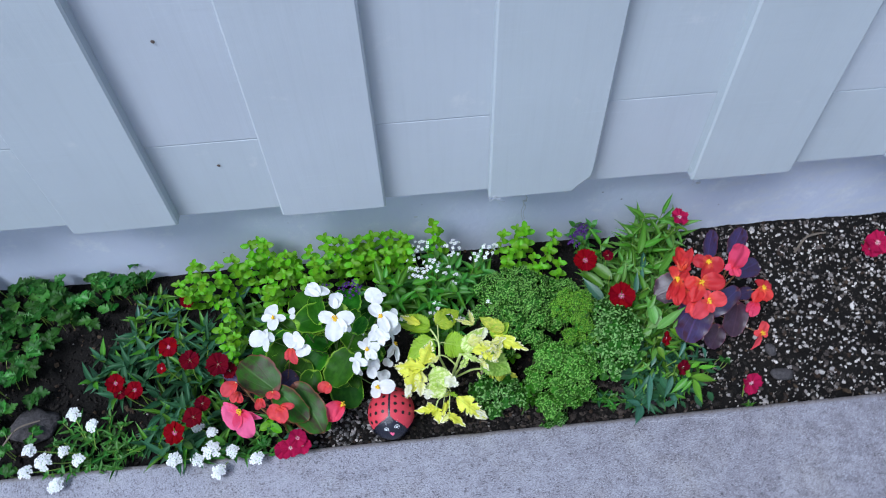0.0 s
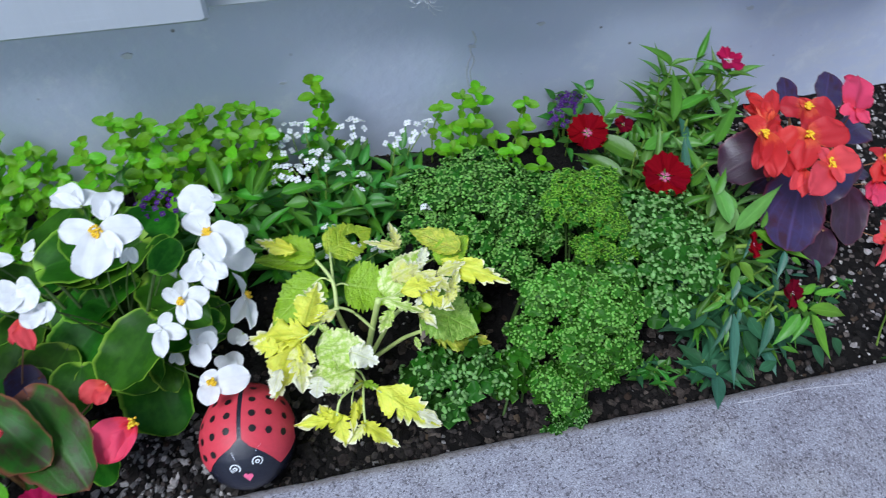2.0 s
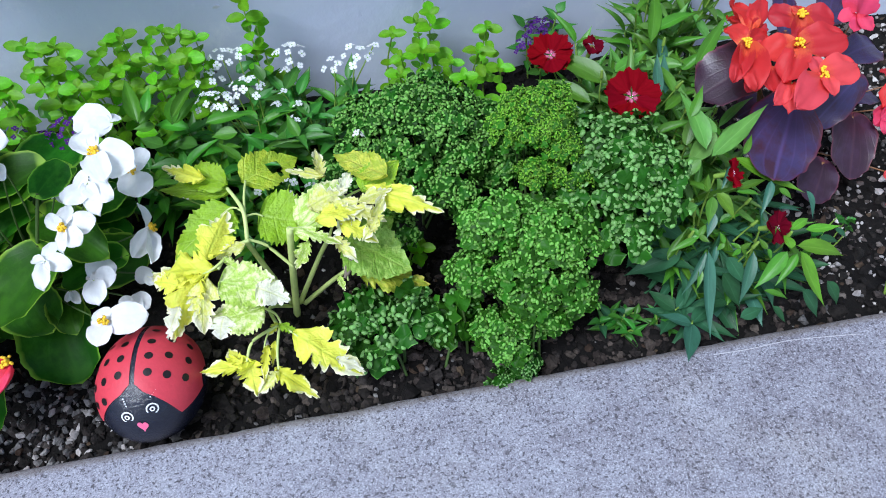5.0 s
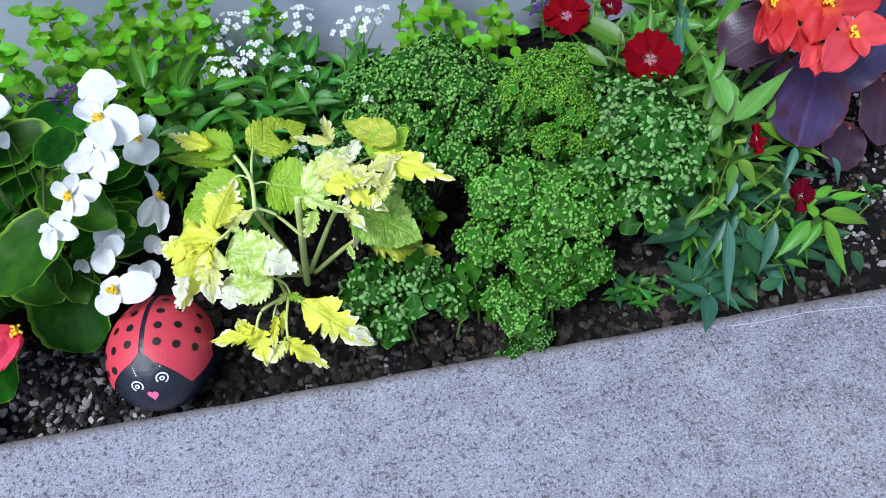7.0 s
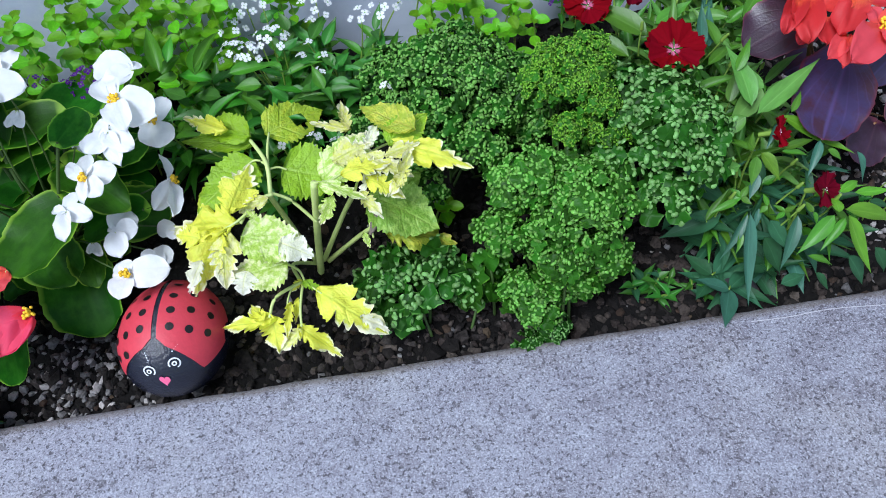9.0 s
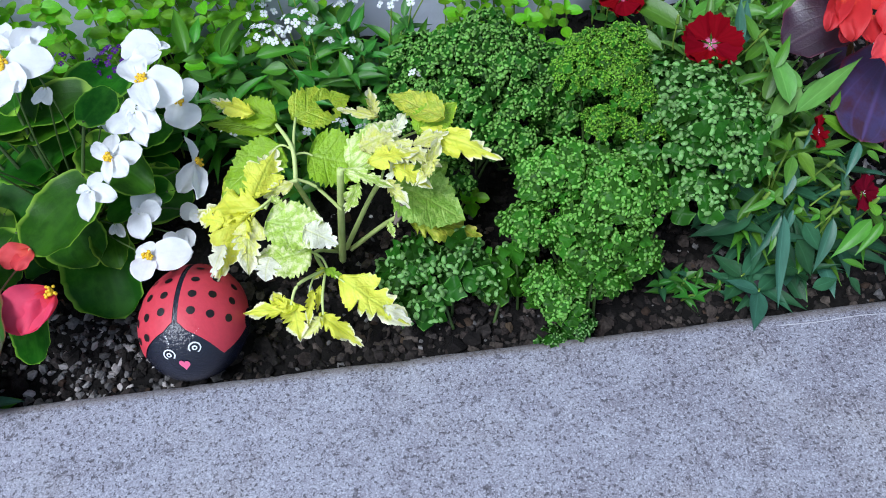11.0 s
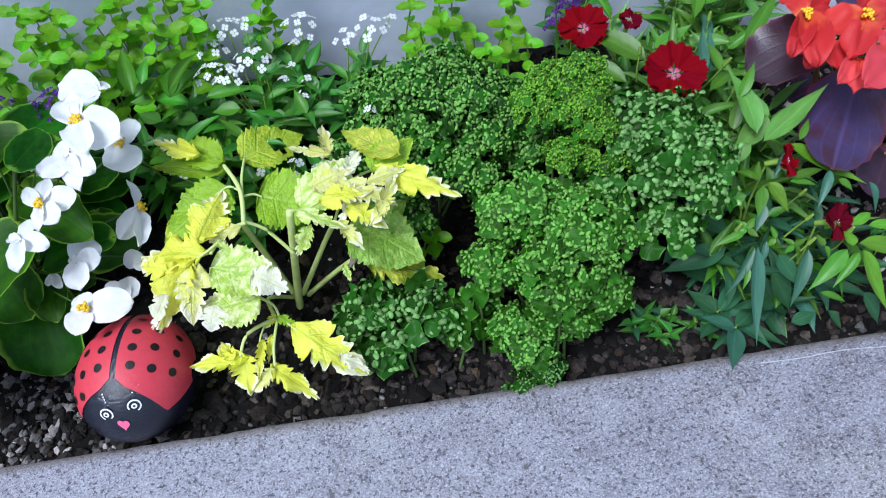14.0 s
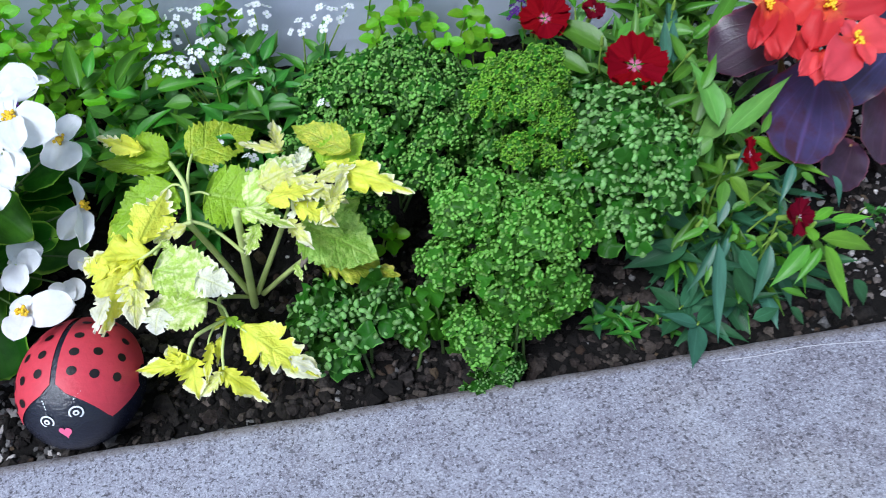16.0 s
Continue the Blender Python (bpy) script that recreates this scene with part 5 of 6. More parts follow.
# ---- parsley ----
def parsley(root, label, heads, curls, sheets, lobe, sheet, share, seed, stalk_every=3):
    """Fronds whose crowns are frilled leaf sheets, with the margins curled over into small pale kidney-shaped lobes."""
    root = Vector(root)
    p = thing("parsley", root, label, "parsley", "parsley plants")
    rng = np.random.RandomState(seed)
    rim, ring_n = 14, 10
    turn = np.arange(rim) * 6.2832 / rim
    q = np.arange(ring_n) * 6.2832 / ring_n
    bean = 1 - 0.48 * np.exp(-((q - 3.1416) / 0.75) ** 2)
    kidney = np.concatenate([np.stack([k * bean * np.cos(q) * 0.8 + 0.08, k * bean * np.sin(q), h * np.ones(ring_n)], 1) for k, h in ((1.0, 0.0), (0.62, 0.42))] + [np.array([[0.12, 0.0, 0.55]])])
    kidney_uv = np.concatenate([0.5 + 0.5 * k * np.stack([np.cos(q), np.sin(q)], 1) for k in (1.0, 0.62)] + [np.array([[0.5, 0.5]])]).tolist()
    kidney_faces = [f for j in range(ring_n) for f in ((j, (j + 1) % ring_n, ring_n + (j + 1) % ring_n, ring_n + j), (ring_n + j, ring_n + (j + 1) % ring_n, 2 * ring_n))]
    curl, flat = ([], [], []), ([], [], [])

    def frame_of(nrm, along):
        nrm = nrm / np.linalg.norm(nrm)
        u = along - nrm * along.dot(nrm)
        u /= max(1e-6, np.linalg.norm(u))
        return u, np.cross(nrm, u), nrm

    for hi, (hx, hy, hz, hr) in enumerate(heads):
        for k in range(max(7, int(3.8 * (hr / sheet) ** 2))):
            a = rng.uniform(0, 6.2832)
            polar = math.acos(1 - rng.uniform(0, 1) * 1.35)
            d = np.array([math.sin(polar) * math.cos(a), math.sin(polar) * math.sin(a), math.cos(polar)])
            lump = 1 + 0.34 * noise.noise(Vector(d * 2.6) + Vector((hi * 3.7, 0, 0))) + rng.uniform(-0.16, 0.06)
            c = np.array([hx, hy, hz]) + d * hr * lump * np.array([1, 1, 0.75 if d[2] > 0 else 1.5])
            c[2] = max(c[2], soil_z(c[0], c[1]) + 0.004)
            u, w, nrm = frame_of(d * 0.7 + rng.normal(0, 0.28, 3) + np.array([0, -0.15, 0.45]), rng.normal(0, 1, 3))
            s = sheet * rng.uniform(0.7, 1.25)
            r = s * (1 + 0.18 * np.sin(turn * 3 + k) + rng.uniform(-0.24, 0.24, rim))
            wave = s * (0.30 * np.sin(turn * 4 + k * 1.7) + rng.uniform(-0.22, 0.22, rim) - rng.uniform(-0.1, 0.35))
            edge = c + np.outer(r * np.cos(turn), u) + np.outer(r * np.sin(turn), w) + np.outer(wave, nrm)
            inner = c + np.outer(0.55 * r * np.cos(turn), u) + np.outer(0.55 * r * np.sin(turn), w) + np.outer(0.3 * wave, nrm)
            verts, uvs, faces = flat
            n = len(verts)
            verts.extend([c] + list(inner) + list(edge))
            uvs.append((0.5, 0.5))
            for f in (0.275, 0.5):
                uvs.extend([(0.5 + f * math.cos(t), 0.5 + f * math.sin(t)) for t in turn])
            for j in range(rim):
                j2 = (j + 1) % rim
                faces.extend([(n, n + 1 + j, n + 1 + j2), (n + 1 + j, n + 1 + rim + j, n + 1 + rim + j2, n + 1 + j2)])
            for j in range(rim):
                if rng.uniform() > share or d[2] < -0.05:
                    continue
                out = edge[j] - c
                b = frame_of(nrm + rng.normal(0, 0.35, 3) + np.array([0, -0.1, 0.3]), out + rng.normal(0, 0.5, 3) * s)
                z = lobe * rng.uniform(0.6, 1.2)
                at = edge[j] + nrm * lobe * 0.3 - out * rng.uniform(0.0, 0.35)
                verts, uvs, faces = curl
                n = len(verts)
                verts.extend(list(at + (kidney * z) @ np.array(b)))
                uvs.extend(kidney_uv)
                faces.extend([tuple(v + n for v in f) for f in kidney_faces])
        if hi % stalk_every == 0:
            end = Vector((hx, hy, hz))
            b = root + Vector((rng.uniform(-.015, .015), rng.uniform(-.015, .015), 0))
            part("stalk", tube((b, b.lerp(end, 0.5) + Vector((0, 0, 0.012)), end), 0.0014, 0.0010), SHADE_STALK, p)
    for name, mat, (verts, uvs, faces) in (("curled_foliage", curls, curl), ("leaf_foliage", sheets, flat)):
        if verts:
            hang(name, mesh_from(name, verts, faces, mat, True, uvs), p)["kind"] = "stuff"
    return p


def dome(cx, cy, cz, rx, ry, rz, count, r, seed):
    rng = random.Random(seed)
    out = []
    for k in range(count):
        q = (k + 0.5) / count
        a = k * 2.39996
        s = math.sqrt(q)
        out.append((cx + rx * s * math.cos(a) + rng.uniform(-.009, .009), cy + ry * s * math.sin(a) + rng.uniform(-.009, .009), cz + rz * math.sqrt(max(0, 1 - q)) - rz * 0.4 * q + rng.uniform(-.012, .006), r * rng.uniform(0.7, 1.25)))
    return out


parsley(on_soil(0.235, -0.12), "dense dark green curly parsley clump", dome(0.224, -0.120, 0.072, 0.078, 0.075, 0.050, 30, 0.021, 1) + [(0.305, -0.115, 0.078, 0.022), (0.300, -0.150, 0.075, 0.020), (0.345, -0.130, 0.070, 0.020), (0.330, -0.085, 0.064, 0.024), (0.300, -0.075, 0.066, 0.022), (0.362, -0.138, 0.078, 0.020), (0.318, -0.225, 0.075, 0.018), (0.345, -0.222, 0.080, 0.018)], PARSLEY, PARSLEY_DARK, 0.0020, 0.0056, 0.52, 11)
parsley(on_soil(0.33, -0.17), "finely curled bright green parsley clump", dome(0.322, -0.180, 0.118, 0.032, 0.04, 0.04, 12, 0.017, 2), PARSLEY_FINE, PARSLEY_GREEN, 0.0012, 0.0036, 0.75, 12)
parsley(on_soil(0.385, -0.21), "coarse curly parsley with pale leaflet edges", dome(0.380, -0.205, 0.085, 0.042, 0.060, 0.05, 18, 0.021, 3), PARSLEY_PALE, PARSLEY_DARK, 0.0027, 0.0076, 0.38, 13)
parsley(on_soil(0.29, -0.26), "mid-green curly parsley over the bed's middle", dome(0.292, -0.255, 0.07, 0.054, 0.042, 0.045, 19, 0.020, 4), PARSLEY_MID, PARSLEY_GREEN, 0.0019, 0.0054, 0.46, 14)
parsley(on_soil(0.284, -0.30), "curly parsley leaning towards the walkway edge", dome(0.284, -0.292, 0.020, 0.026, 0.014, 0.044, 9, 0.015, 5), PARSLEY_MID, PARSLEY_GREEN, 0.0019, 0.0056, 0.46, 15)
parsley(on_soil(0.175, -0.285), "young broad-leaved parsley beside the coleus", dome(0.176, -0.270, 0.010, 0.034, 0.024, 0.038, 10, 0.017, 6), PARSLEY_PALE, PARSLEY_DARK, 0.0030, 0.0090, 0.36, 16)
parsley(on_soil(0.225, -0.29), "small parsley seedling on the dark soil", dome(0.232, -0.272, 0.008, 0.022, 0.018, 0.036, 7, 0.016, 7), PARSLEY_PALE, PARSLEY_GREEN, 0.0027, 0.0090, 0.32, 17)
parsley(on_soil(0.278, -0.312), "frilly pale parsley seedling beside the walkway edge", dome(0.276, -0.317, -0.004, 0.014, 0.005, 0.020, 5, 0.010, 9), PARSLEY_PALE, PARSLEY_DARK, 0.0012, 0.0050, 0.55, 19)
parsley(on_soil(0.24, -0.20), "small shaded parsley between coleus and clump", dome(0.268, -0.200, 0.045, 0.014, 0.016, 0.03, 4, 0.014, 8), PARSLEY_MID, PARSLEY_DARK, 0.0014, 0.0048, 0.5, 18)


# ---- lime herb along the wall ----
def herb(stems, label, seed):
    first = Vector(stems[0])
    p = thing("oregano", on_soil(first.x, first.y), label, "herb", "lime green herbs")
    rng = random.Random(seed)
    for x, y, top in stems:
        foot = on_soil(x + rng.uniform(-.012, .012), min(0.06, y + rng.uniform(-.005, .02)))
        head = Vector((x, y, top))
        part("stem", tube((foot, foot.lerp(head, 0.55) + Vector((rng.uniform(-.006, .006), 0.004, 0)), head), 0.0011, 0.0007), STALK, p)
        count = max(2, int((top - foot.z) / 0.021))
        for k in range(count + 1):
            f = 0.25 + 0.75 * k / count
            c = foot.lerp(head, f)
            a = (k % 2) * 1.57 + rng.uniform(-.3, .3)
            big = (0.0185 if f < 0.95 else 0.0165) * rng.uniform(0.8, 1.15)
            for side in (0, math.pi):
                d = Vector((math.cos(a + side), math.sin(a + side) - 0.2, rng.uniform(-0.1, 0.35))).normalized()
                leaf(p, "oval", LIME, c, c + d * big, big * rng.uniform(0.60, 0.74), (rng.uniform(-.35, .35), rng.uniform(-0.9, -0.2), 1), cup=0.07, droop=0.1)
            if f > 0.95:
                for side in (1.57, 4.71):
                    d = Vector((math.cos(a + side), math.sin(a + side) - 0.1, rng.uniform(0.2, 0.8))).normalized()
                    leaf(p, "oval", LIME, c, c + d * big * 0.7, big * 0.5, (rng.uniform(-.5, .5), -0.6, 1), cup=0.12, droop=0.1)
    return p


herb([(-0.396, 0.001, 0.105), (-0.364, -0.029, 0.120), (-0.338, -0.001, 0.135), (-0.336, -0.012, 0.112), (-0.330, -0.054, 0.085), (-0.370, -0.024, 0.085), (-0.406, -0.020, 0.085), (-0.391, 0.026, 0.112), (-0.409, -0.031, 0.128)], "lime green oregano sprigs against the foundation", 1)
herb([(-0.312, 0.017, 0.128), (-0.306, 0.006, 0.105), (-0.280, 0.045, 0.130), (-0.261, 0.050, 0.137), (-0.245, 0.035, 0.141), (-0.281, 0.000, 0.128), (-0.273, 0.031, 0.105), (-0.223, 0.011, 0.120), (-0.241, -0.040, 0.128), (-0.243, -0.055, 0.105), (-0.229, -0.052, 0.120)], "lime green oregano sprigs against the foundation", 2)
herb([(-0.206, 0.013, 0.135), (-0.196, 0.020, 0.112), (-0.210, -0.030, 0.128), (-0.190, 0.003, 0.105), (-0.164, 0.029, 0.120), (-0.149, -0.012, 0.135), (-0.131, 0.045, 0.134), (-0.116, 0.041, 0.128), (-0.123, 0.020, 0.120), (-0.137, -0.019, 0.128), (-0.166, -0.050, 0.135)], "bushy lime green oregano behind the begonia", 3)
herb([(-0.100, 0.035, 0.136), (-0.087, 0.015, 0.135), (-0.070, 0.047, 0.112), (-0.050, 0.039, 0.128), (-0.039, 0.040, 0.135), (-0.064, 0.019, 0.105), (-0.041, 0.006, 0.120), (-0.030, -0.014, 0.105), (-0.109, 0.009, 0.105), (-0.079, -0.014, 0.120)], "bushy lime green oregano against the foundation", 4)
herb([(-0.019, 0.044, 0.120), (-0.001, 0.041, 0.135), (0.016, 0.035, 0.134), (0.030, 0.031, 0.128), (-0.013, -0.002, 0.135), (0.007, 0.014, 0.112), (0.024, 0.002, 0.128)], "bushy lime green oregano against the foundation", 5)
herb([(-0.318, -0.089, 0.085), (-0.332, -0.112, 0.085), (-0.305, -0.130, 0.085), (-0.316, -0.152, 0.085)], "tall lime green oregano sprigs among dianthus", 6)
herb([(0.083, 0.035, 0.160), (0.090, 0.037, 0.135)], "single tall lime green oregano sprig", 7)
herb([(0.226, 0.046, 0.095), (0.252, 0.050, 0.104), (0.265, 0.035, 0.121), (0.229, 0.004, 0.095), (0.253, 0.012, 0.095), (0.277, -0.016, 0.095), (0.285, -0.042, 0.095), (0.223, -0.025, 0.095)], "lime green oregano behind the parsley", 8)
herb([(0.327, 0.036, 0.095), (0.309, -0.004, 0.095), (0.323, -0.036, 0.095)], "lime green oregano behind the parsley", 9)
herb([(0.185, -0.185, 0.035), (0.213, -0.195, 0.03)], "low lime green oregano shoots under the coleus", 21)


# ---- alyssum ----
def alyssum(root, label, heads, me, leaves, length, material, spread, second=None, size=0.0043, rise=(0.01, 0.085), leaf_width=(0.0085, 0.0125)):
    root = Vector(root)
    p = thing("alyssum", root, label, "alyssum", "alyssum plants")
    rosette(p, root, leaves, length, leaf_width, "lance", material, spread, (0.0, 0.8), rise, second, 9, False, cup=0.07, droop=0.22)
    for at, r, count in heads:
        flower_head(p, at, r, count, me, size, root + (Vector(at) - root) * 0.3)
    return p


W, U = WHITE_FLORET_MESH, PURPLE_FLORET_MESH
alyssum(on_soil(0.075, -0.02), "white alyssum in bloom with narrow green leaves", [((0.050, 0.029, 0.108), 0.012, 8), ((0.066, 0.028, 0.108), 0.008, 5), ((0.036, 0.006, 0.100), 0.011, 6), ((0.038, -0.032, 0.100), 0.013, 10), ((0.073, -0.018, 0.100), 0.015, 13), ((0.052, -0.036, 0.100), 0.011, 6)], W, 150, (0.024, 0.044), DEEP, 0.06, FRESH, 0.0039)
alyssum(on_soil(0.14, -0.01), "white alyssum against the grey foundation", [((0.119, 0.015, 0.110), 0.015, 12), ((0.111, 0.000, 0.100), 0.004, 2), ((0.106, -0.021, 0.090), 0.003, 2), ((0.098, -0.030, 0.085), 0.003, 2), ((0.119, -0.036, 0.085), 0.003, 2), ((0.114, -0.054, 0.080), 0.005, 3), ((0.161, -0.016, 0.110), 0.009, 7), ((0.183, -0.002, 0.110), 0.013, 9), ((0.202, 0.007, 0.110), 0.005, 3), ((0.175, -0.122, 0.110), 0.004, 2)], W, 150, (0.024, 0.042), DEEP, 0.06, FRESH, 0.0039)
alyssum(on_soil(0.075, -0.10), "leafy alyssum with few flowers under the coleus", [((0.078, -0.085, 0.060), 0.008, 4), ((0.067, -0.103, 0.050), 0.009, 4), ((0.101, -0.109, 0.050), 0.009, 4), ((0.000, -0.105, 0.050), 0.008, 3), ((0.122, -0.119, 0.050), 0.006, 3)], W, 90, (0.022, 0.04), DEEP, 0.06, FRESH, rise=(0.0, 0.03))
leafy = alyssum(on_soil(0.0, -0.04), "leafy green alyssum not yet in bloom", [], W, 120, (0.028, 0.05), FRESH, 0.055, DEEP, rise=(0.01, 0.075))
leaf(leafy, "lance", FRESH, (-0.028, -0.049, 0.100), (-0.036, -0.013, 0.130), 0.015, (0.1, -.5, 1), cup=0.08, droop=0.15)
leaf(leafy, "lance", FRESH, (-0.031, -0.039, 0.090), (-0.012, -0.026, 0.100), 0.011, (0.1, -.5, 1), cup=0.08, droop=0.15)
leaf(leafy, "lance", FRESH, (0.004, -0.059, 0.100), (0.009, -0.027, 0.115), 0.014, (0.1, -.5, 1), cup=0.08, droop=0.15)
leaf(leafy, "lance", FRESH, (0.005, -0.059, 0.100), (0.032, -0.036, 0.115), 0.013, (0.1, -.5, 1), cup=0.08, droop=0.15)
leaf(leafy, "lance", FRESH, (-0.018, -0.039, 0.085), (-0.041, -0.033, 0.080), 0.011, (0.1, -.5, 1), cup=0.08, droop=0.15)
leaf(leafy, "lance", FRESH, (0.032, -0.051, 0.090), (0.076, -0.047, 0.095), 0.013, (0.1, -.5, 1), cup=0.08, droop=0.15)
leaf(leafy, "lance", FRESH, (0.015, -0.050, 0.085), (-0.023, -0.031, 0.085), 0.014, (0.1, -.5, 1), cup=0.08, droop=0.15)
leaf(leafy, "lance", FRESH, (0.059, -0.060, 0.080), (0.033, -0.058, 0.080), 0.014, (0.1, -.5, 1), cup=0.08, droop=0.15)
leaf(leafy, "lance", FRESH, (0.007, -0.063, 0.110), (0.031, -0.026, 0.125), 0.010, (0.1, -.5, 1), cup=0.08, droop=0.15)
leaf(leafy, "lance", FRESH, (-0.020, -0.043, 0.105), (-0.014, -0.023, 0.120), 0.010, (0.1, -.5, 1), cup=0.08, droop=0.15)
leaf(leafy, "lance", DEEP, (0.109, -0.017, 0.090), (0.127, 0.009, 0.105), 0.013, (0.1, -.5, 1), cup=0.08, droop=0.15)
leaf(leafy, "lance", DEEP, (0.121, -0.021, 0.085), (0.135, -0.001, 0.100), 0.011, (0.1, -.5, 1), cup=0.08, droop=0.15)
leaf(leafy, "lance", DEEP, (0.141, -0.063, 0.070), (0.117, -0.057, 0.070), 0.013, (0.1, -.5, 1), cup=0.08, droop=0.15)
leaf(leafy, "lance", DEEP, (0.104, -0.066, 0.070), (0.127, -0.042, 0.075), 0.013, (0.1, -.5, 1), cup=0.08, droop=0.15)
leaf(leafy, "lance", DEEP, (0.089, -0.045, 0.070), (0.098, -0.025, 0.080), 0.013, (0.1, -.5, 1), cup=0.08, droop=0.15)
leaf(leafy, "lance", DEEP, (0.165, -0.066, 0.070), (0.146, -0.067, 0.070), 0.012, (0.1, -.5, 1), cup=0.08, droop=0.15)
leaf(leafy, "lance", DEEP, (0.096, -0.055, 0.065), (0.077, -0.057, 0.060), 0.012, (0.1, -.5, 1), cup=0.08, droop=0.15)
leaf(leafy, "lance", DEEP, (0.130, -0.067, 0.060), (0.149, -0.063, 0.060), 0.011, (0.1, -.5, 1), cup=0.08, droop=0.15)
leaf(leafy, "lance", DEEP, (0.060, 0.029, 0.085), (0.079, 0.034, 0.095), 0.012, (0.1, -.5, 1), cup=0.08, droop=0.15)
leaf(leafy, "lance", DEEP, (0.087, 0.010, 0.085), (0.081, 0.021, 0.100), 0.011, (0.1, -.5, 1), cup=0.08, droop=0.15)
leaf(leafy, "lance", DEEP, (0.019, -0.058, 0.070), (-0.009, -0.041, 0.065), 0.015, (0.1, -.5, 1), cup=0.08, droop=0.15)
leaf(leafy, "lance", DEEP, (-0.014, -0.052, 0.070), (-0.041, -0.029, 0.065), 0.014, (0.1, -.5, 1), cup=0.08, droop=0.15)
leaf(leafy, "lance", DEEP, (-0.126, 0.019, 0.060), (-0.139, 0.046, 0.075), 0.016, (0.1, -.5, 1), cup=0.08, droop=0.15)
leaf(leafy, "lance", DEEP, (-0.147, 0.032, 0.060), (-0.129, 0.041, 0.070), 0.015, (0.1, -.5, 1), cup=0.08, droop=0.15)
leaf(leafy, "lance", DEEP, (-0.092, 0.017, 0.070), (-0.073, 0.026, 0.070), 0.013, (0.1, -.5, 1), cup=0.08, droop=0.15)
leaf(leafy, "lance", DEEP, (0.042, -0.057, 0.065), (0.061, -0.042, 0.060), 0.013, (0.1, -.5, 1), cup=0.08, droop=0.15)
leaf(leafy, "lance", DEEP, (0.126, -0.045, 0.075), (0.144, -0.032, 0.085), 0.011, (0.1, -.5, 1), cup=0.08, droop=0.15)
leaf(leafy, "lance", DEEP, (0.003, -0.049, 0.055), (0.027, -0.044, 0.050), 0.014, (0.1, -.5, 1), cup=0.08, droop=0.15)
alyssum(on_soil(-0.085, -0.055), "purple alyssum behind the white begonia", [((-0.083, -0.065, 0.115), 0.016, 24), ((-0.103, -0.067, 0.110), 0.010, 8), ((-0.133, -0.053, 0.110), 0.007, 5)], U, 60, (0.02, 0.034), DEEP, 0.045, size=0.0028)
alyssum(on_soil(0.39, 0.05), "purple alyssum against the foundation", [((0.394, 0.056, 0.075), 0.014, 24), ((0.373, 0.034, 0.070), 0.012, 18), ((0.386, 0.044, 0.073), 0.010, 12)], U, 40, (0.018, 0.03), DEEP, 0.03, size=0.0030)
alyssum(on_soil(-0.57, -0.30), "white alyssum spilling over the walkway edge", [((-0.605, -0.232, 0.030), 0.014, 12), ((-0.567, -0.257, 0.030), 0.012, 10), ((-0.669, -0.294, 0.030), 0.013, 12), ((-0.635, -0.320, 0.035), 0.017, 16), ((-0.666, -0.333, 0.030), 0.013, 10), ((-0.608, -0.300, 0.030), 0.010, 8),
                                                                                 ((-0.578, -0.319, 0.030), 0.012, 9), ((-0.616, -0.354, 0.012), 0.015, 14)], W, 330, (0.014, 0.028), DEEP, 0.085, SHADE, 0.0047, (0.0, 0.028), (0.004, 0.0075))
alyssum(on_soil(-0.31, -0.31), "white alyssum spilling over the walkway edge", [((-0.370, -0.284, 0.040), 0.010, 8), ((-0.344, -0.295, 0.040), 0.010, 8), ((-0.339, -0.331, 0.045), 0.018, 16), ((-0.407, -0.336, 0.030), 0.014, 12), ((-0.367, -0.340, 0.030), 0.012, 9), ((-0.307, -0.329, 0.030), 0.012, 9),
                                                                                  ((-0.266, -0.344, 0.020), 0.013, 11), ((-0.332, -0.360, 0.018), 0.014, 14)], W, 300, (0.014, 0.028), DEEP, 0.08, SHADE, 0.0047, (0.0, 0.032), (0.004, 0.0075))


# ---- dianthus ----
def dianthus(root, label, leaves, spread, length=(0.04, 0.075), rise=(0.0, 0.06), width=(0.007, 0.0115), second=BLUE_LANCE, mixed=0.3):
    p = thing("dianthus", root, label, "dianthus", "dianthus plants")
    rosette(p, root, leaves, length, width, "lance", LANCE, spread, (0.0, 1.2), rise, second, 10, True, mixed, cup=0.07, droop=0.25)
    return p


d1 = dianthus(on_soil(0.45, -0.06), "tall dianthus with a few dark red fringed flowers", 300, 0.080, (0.030, 0.060), (0.02, 0.100), (0.007, 0.0115), PALE_LANCE, 0.45)
dianthus_flower(d1, (0.414, -0.145, 0.128), 0.050, (-.05, -.45, 1), RED_FRINGE, 20, on_soil(0.44, -0.1))
dianthus_flower(d1, (0.370, -0.049, 0.112), 0.046, (-.2, -.3, 1), RED_FRINGE, 50, on_soil(0.41, -0.05))
dianthus_flower(d1, (0.416, -0.041, 0.110), 0.022, (.1, -.3, 1), MAROON_FRINGE, 10, on_soil(0.43, -0.05))
d1b = dianthus(on_soil(0.48, -0.14), "leafy dianthus between the parsley and begonia", 240, 0.066, (0.030, 0.060), (0.02, 0.085), (0.007, 0.0115), PALE_LANCE, 0.45)
d2 = dianthus(on_soil(0.492, -0.222), "spreading dianthus with small maroon flowers by the walkway", 230, 0.080, (0.026, 0.052), (0.0, 0.055), (0.006, 0.010), DULL_LANCE, 0.6)
dianthus_flower(d2, (0.503, -0.274, 0.078), 0.029, (.5, -.7, .8), MAROON_FRINGE, 10, on_soil(0.5, -0.26))
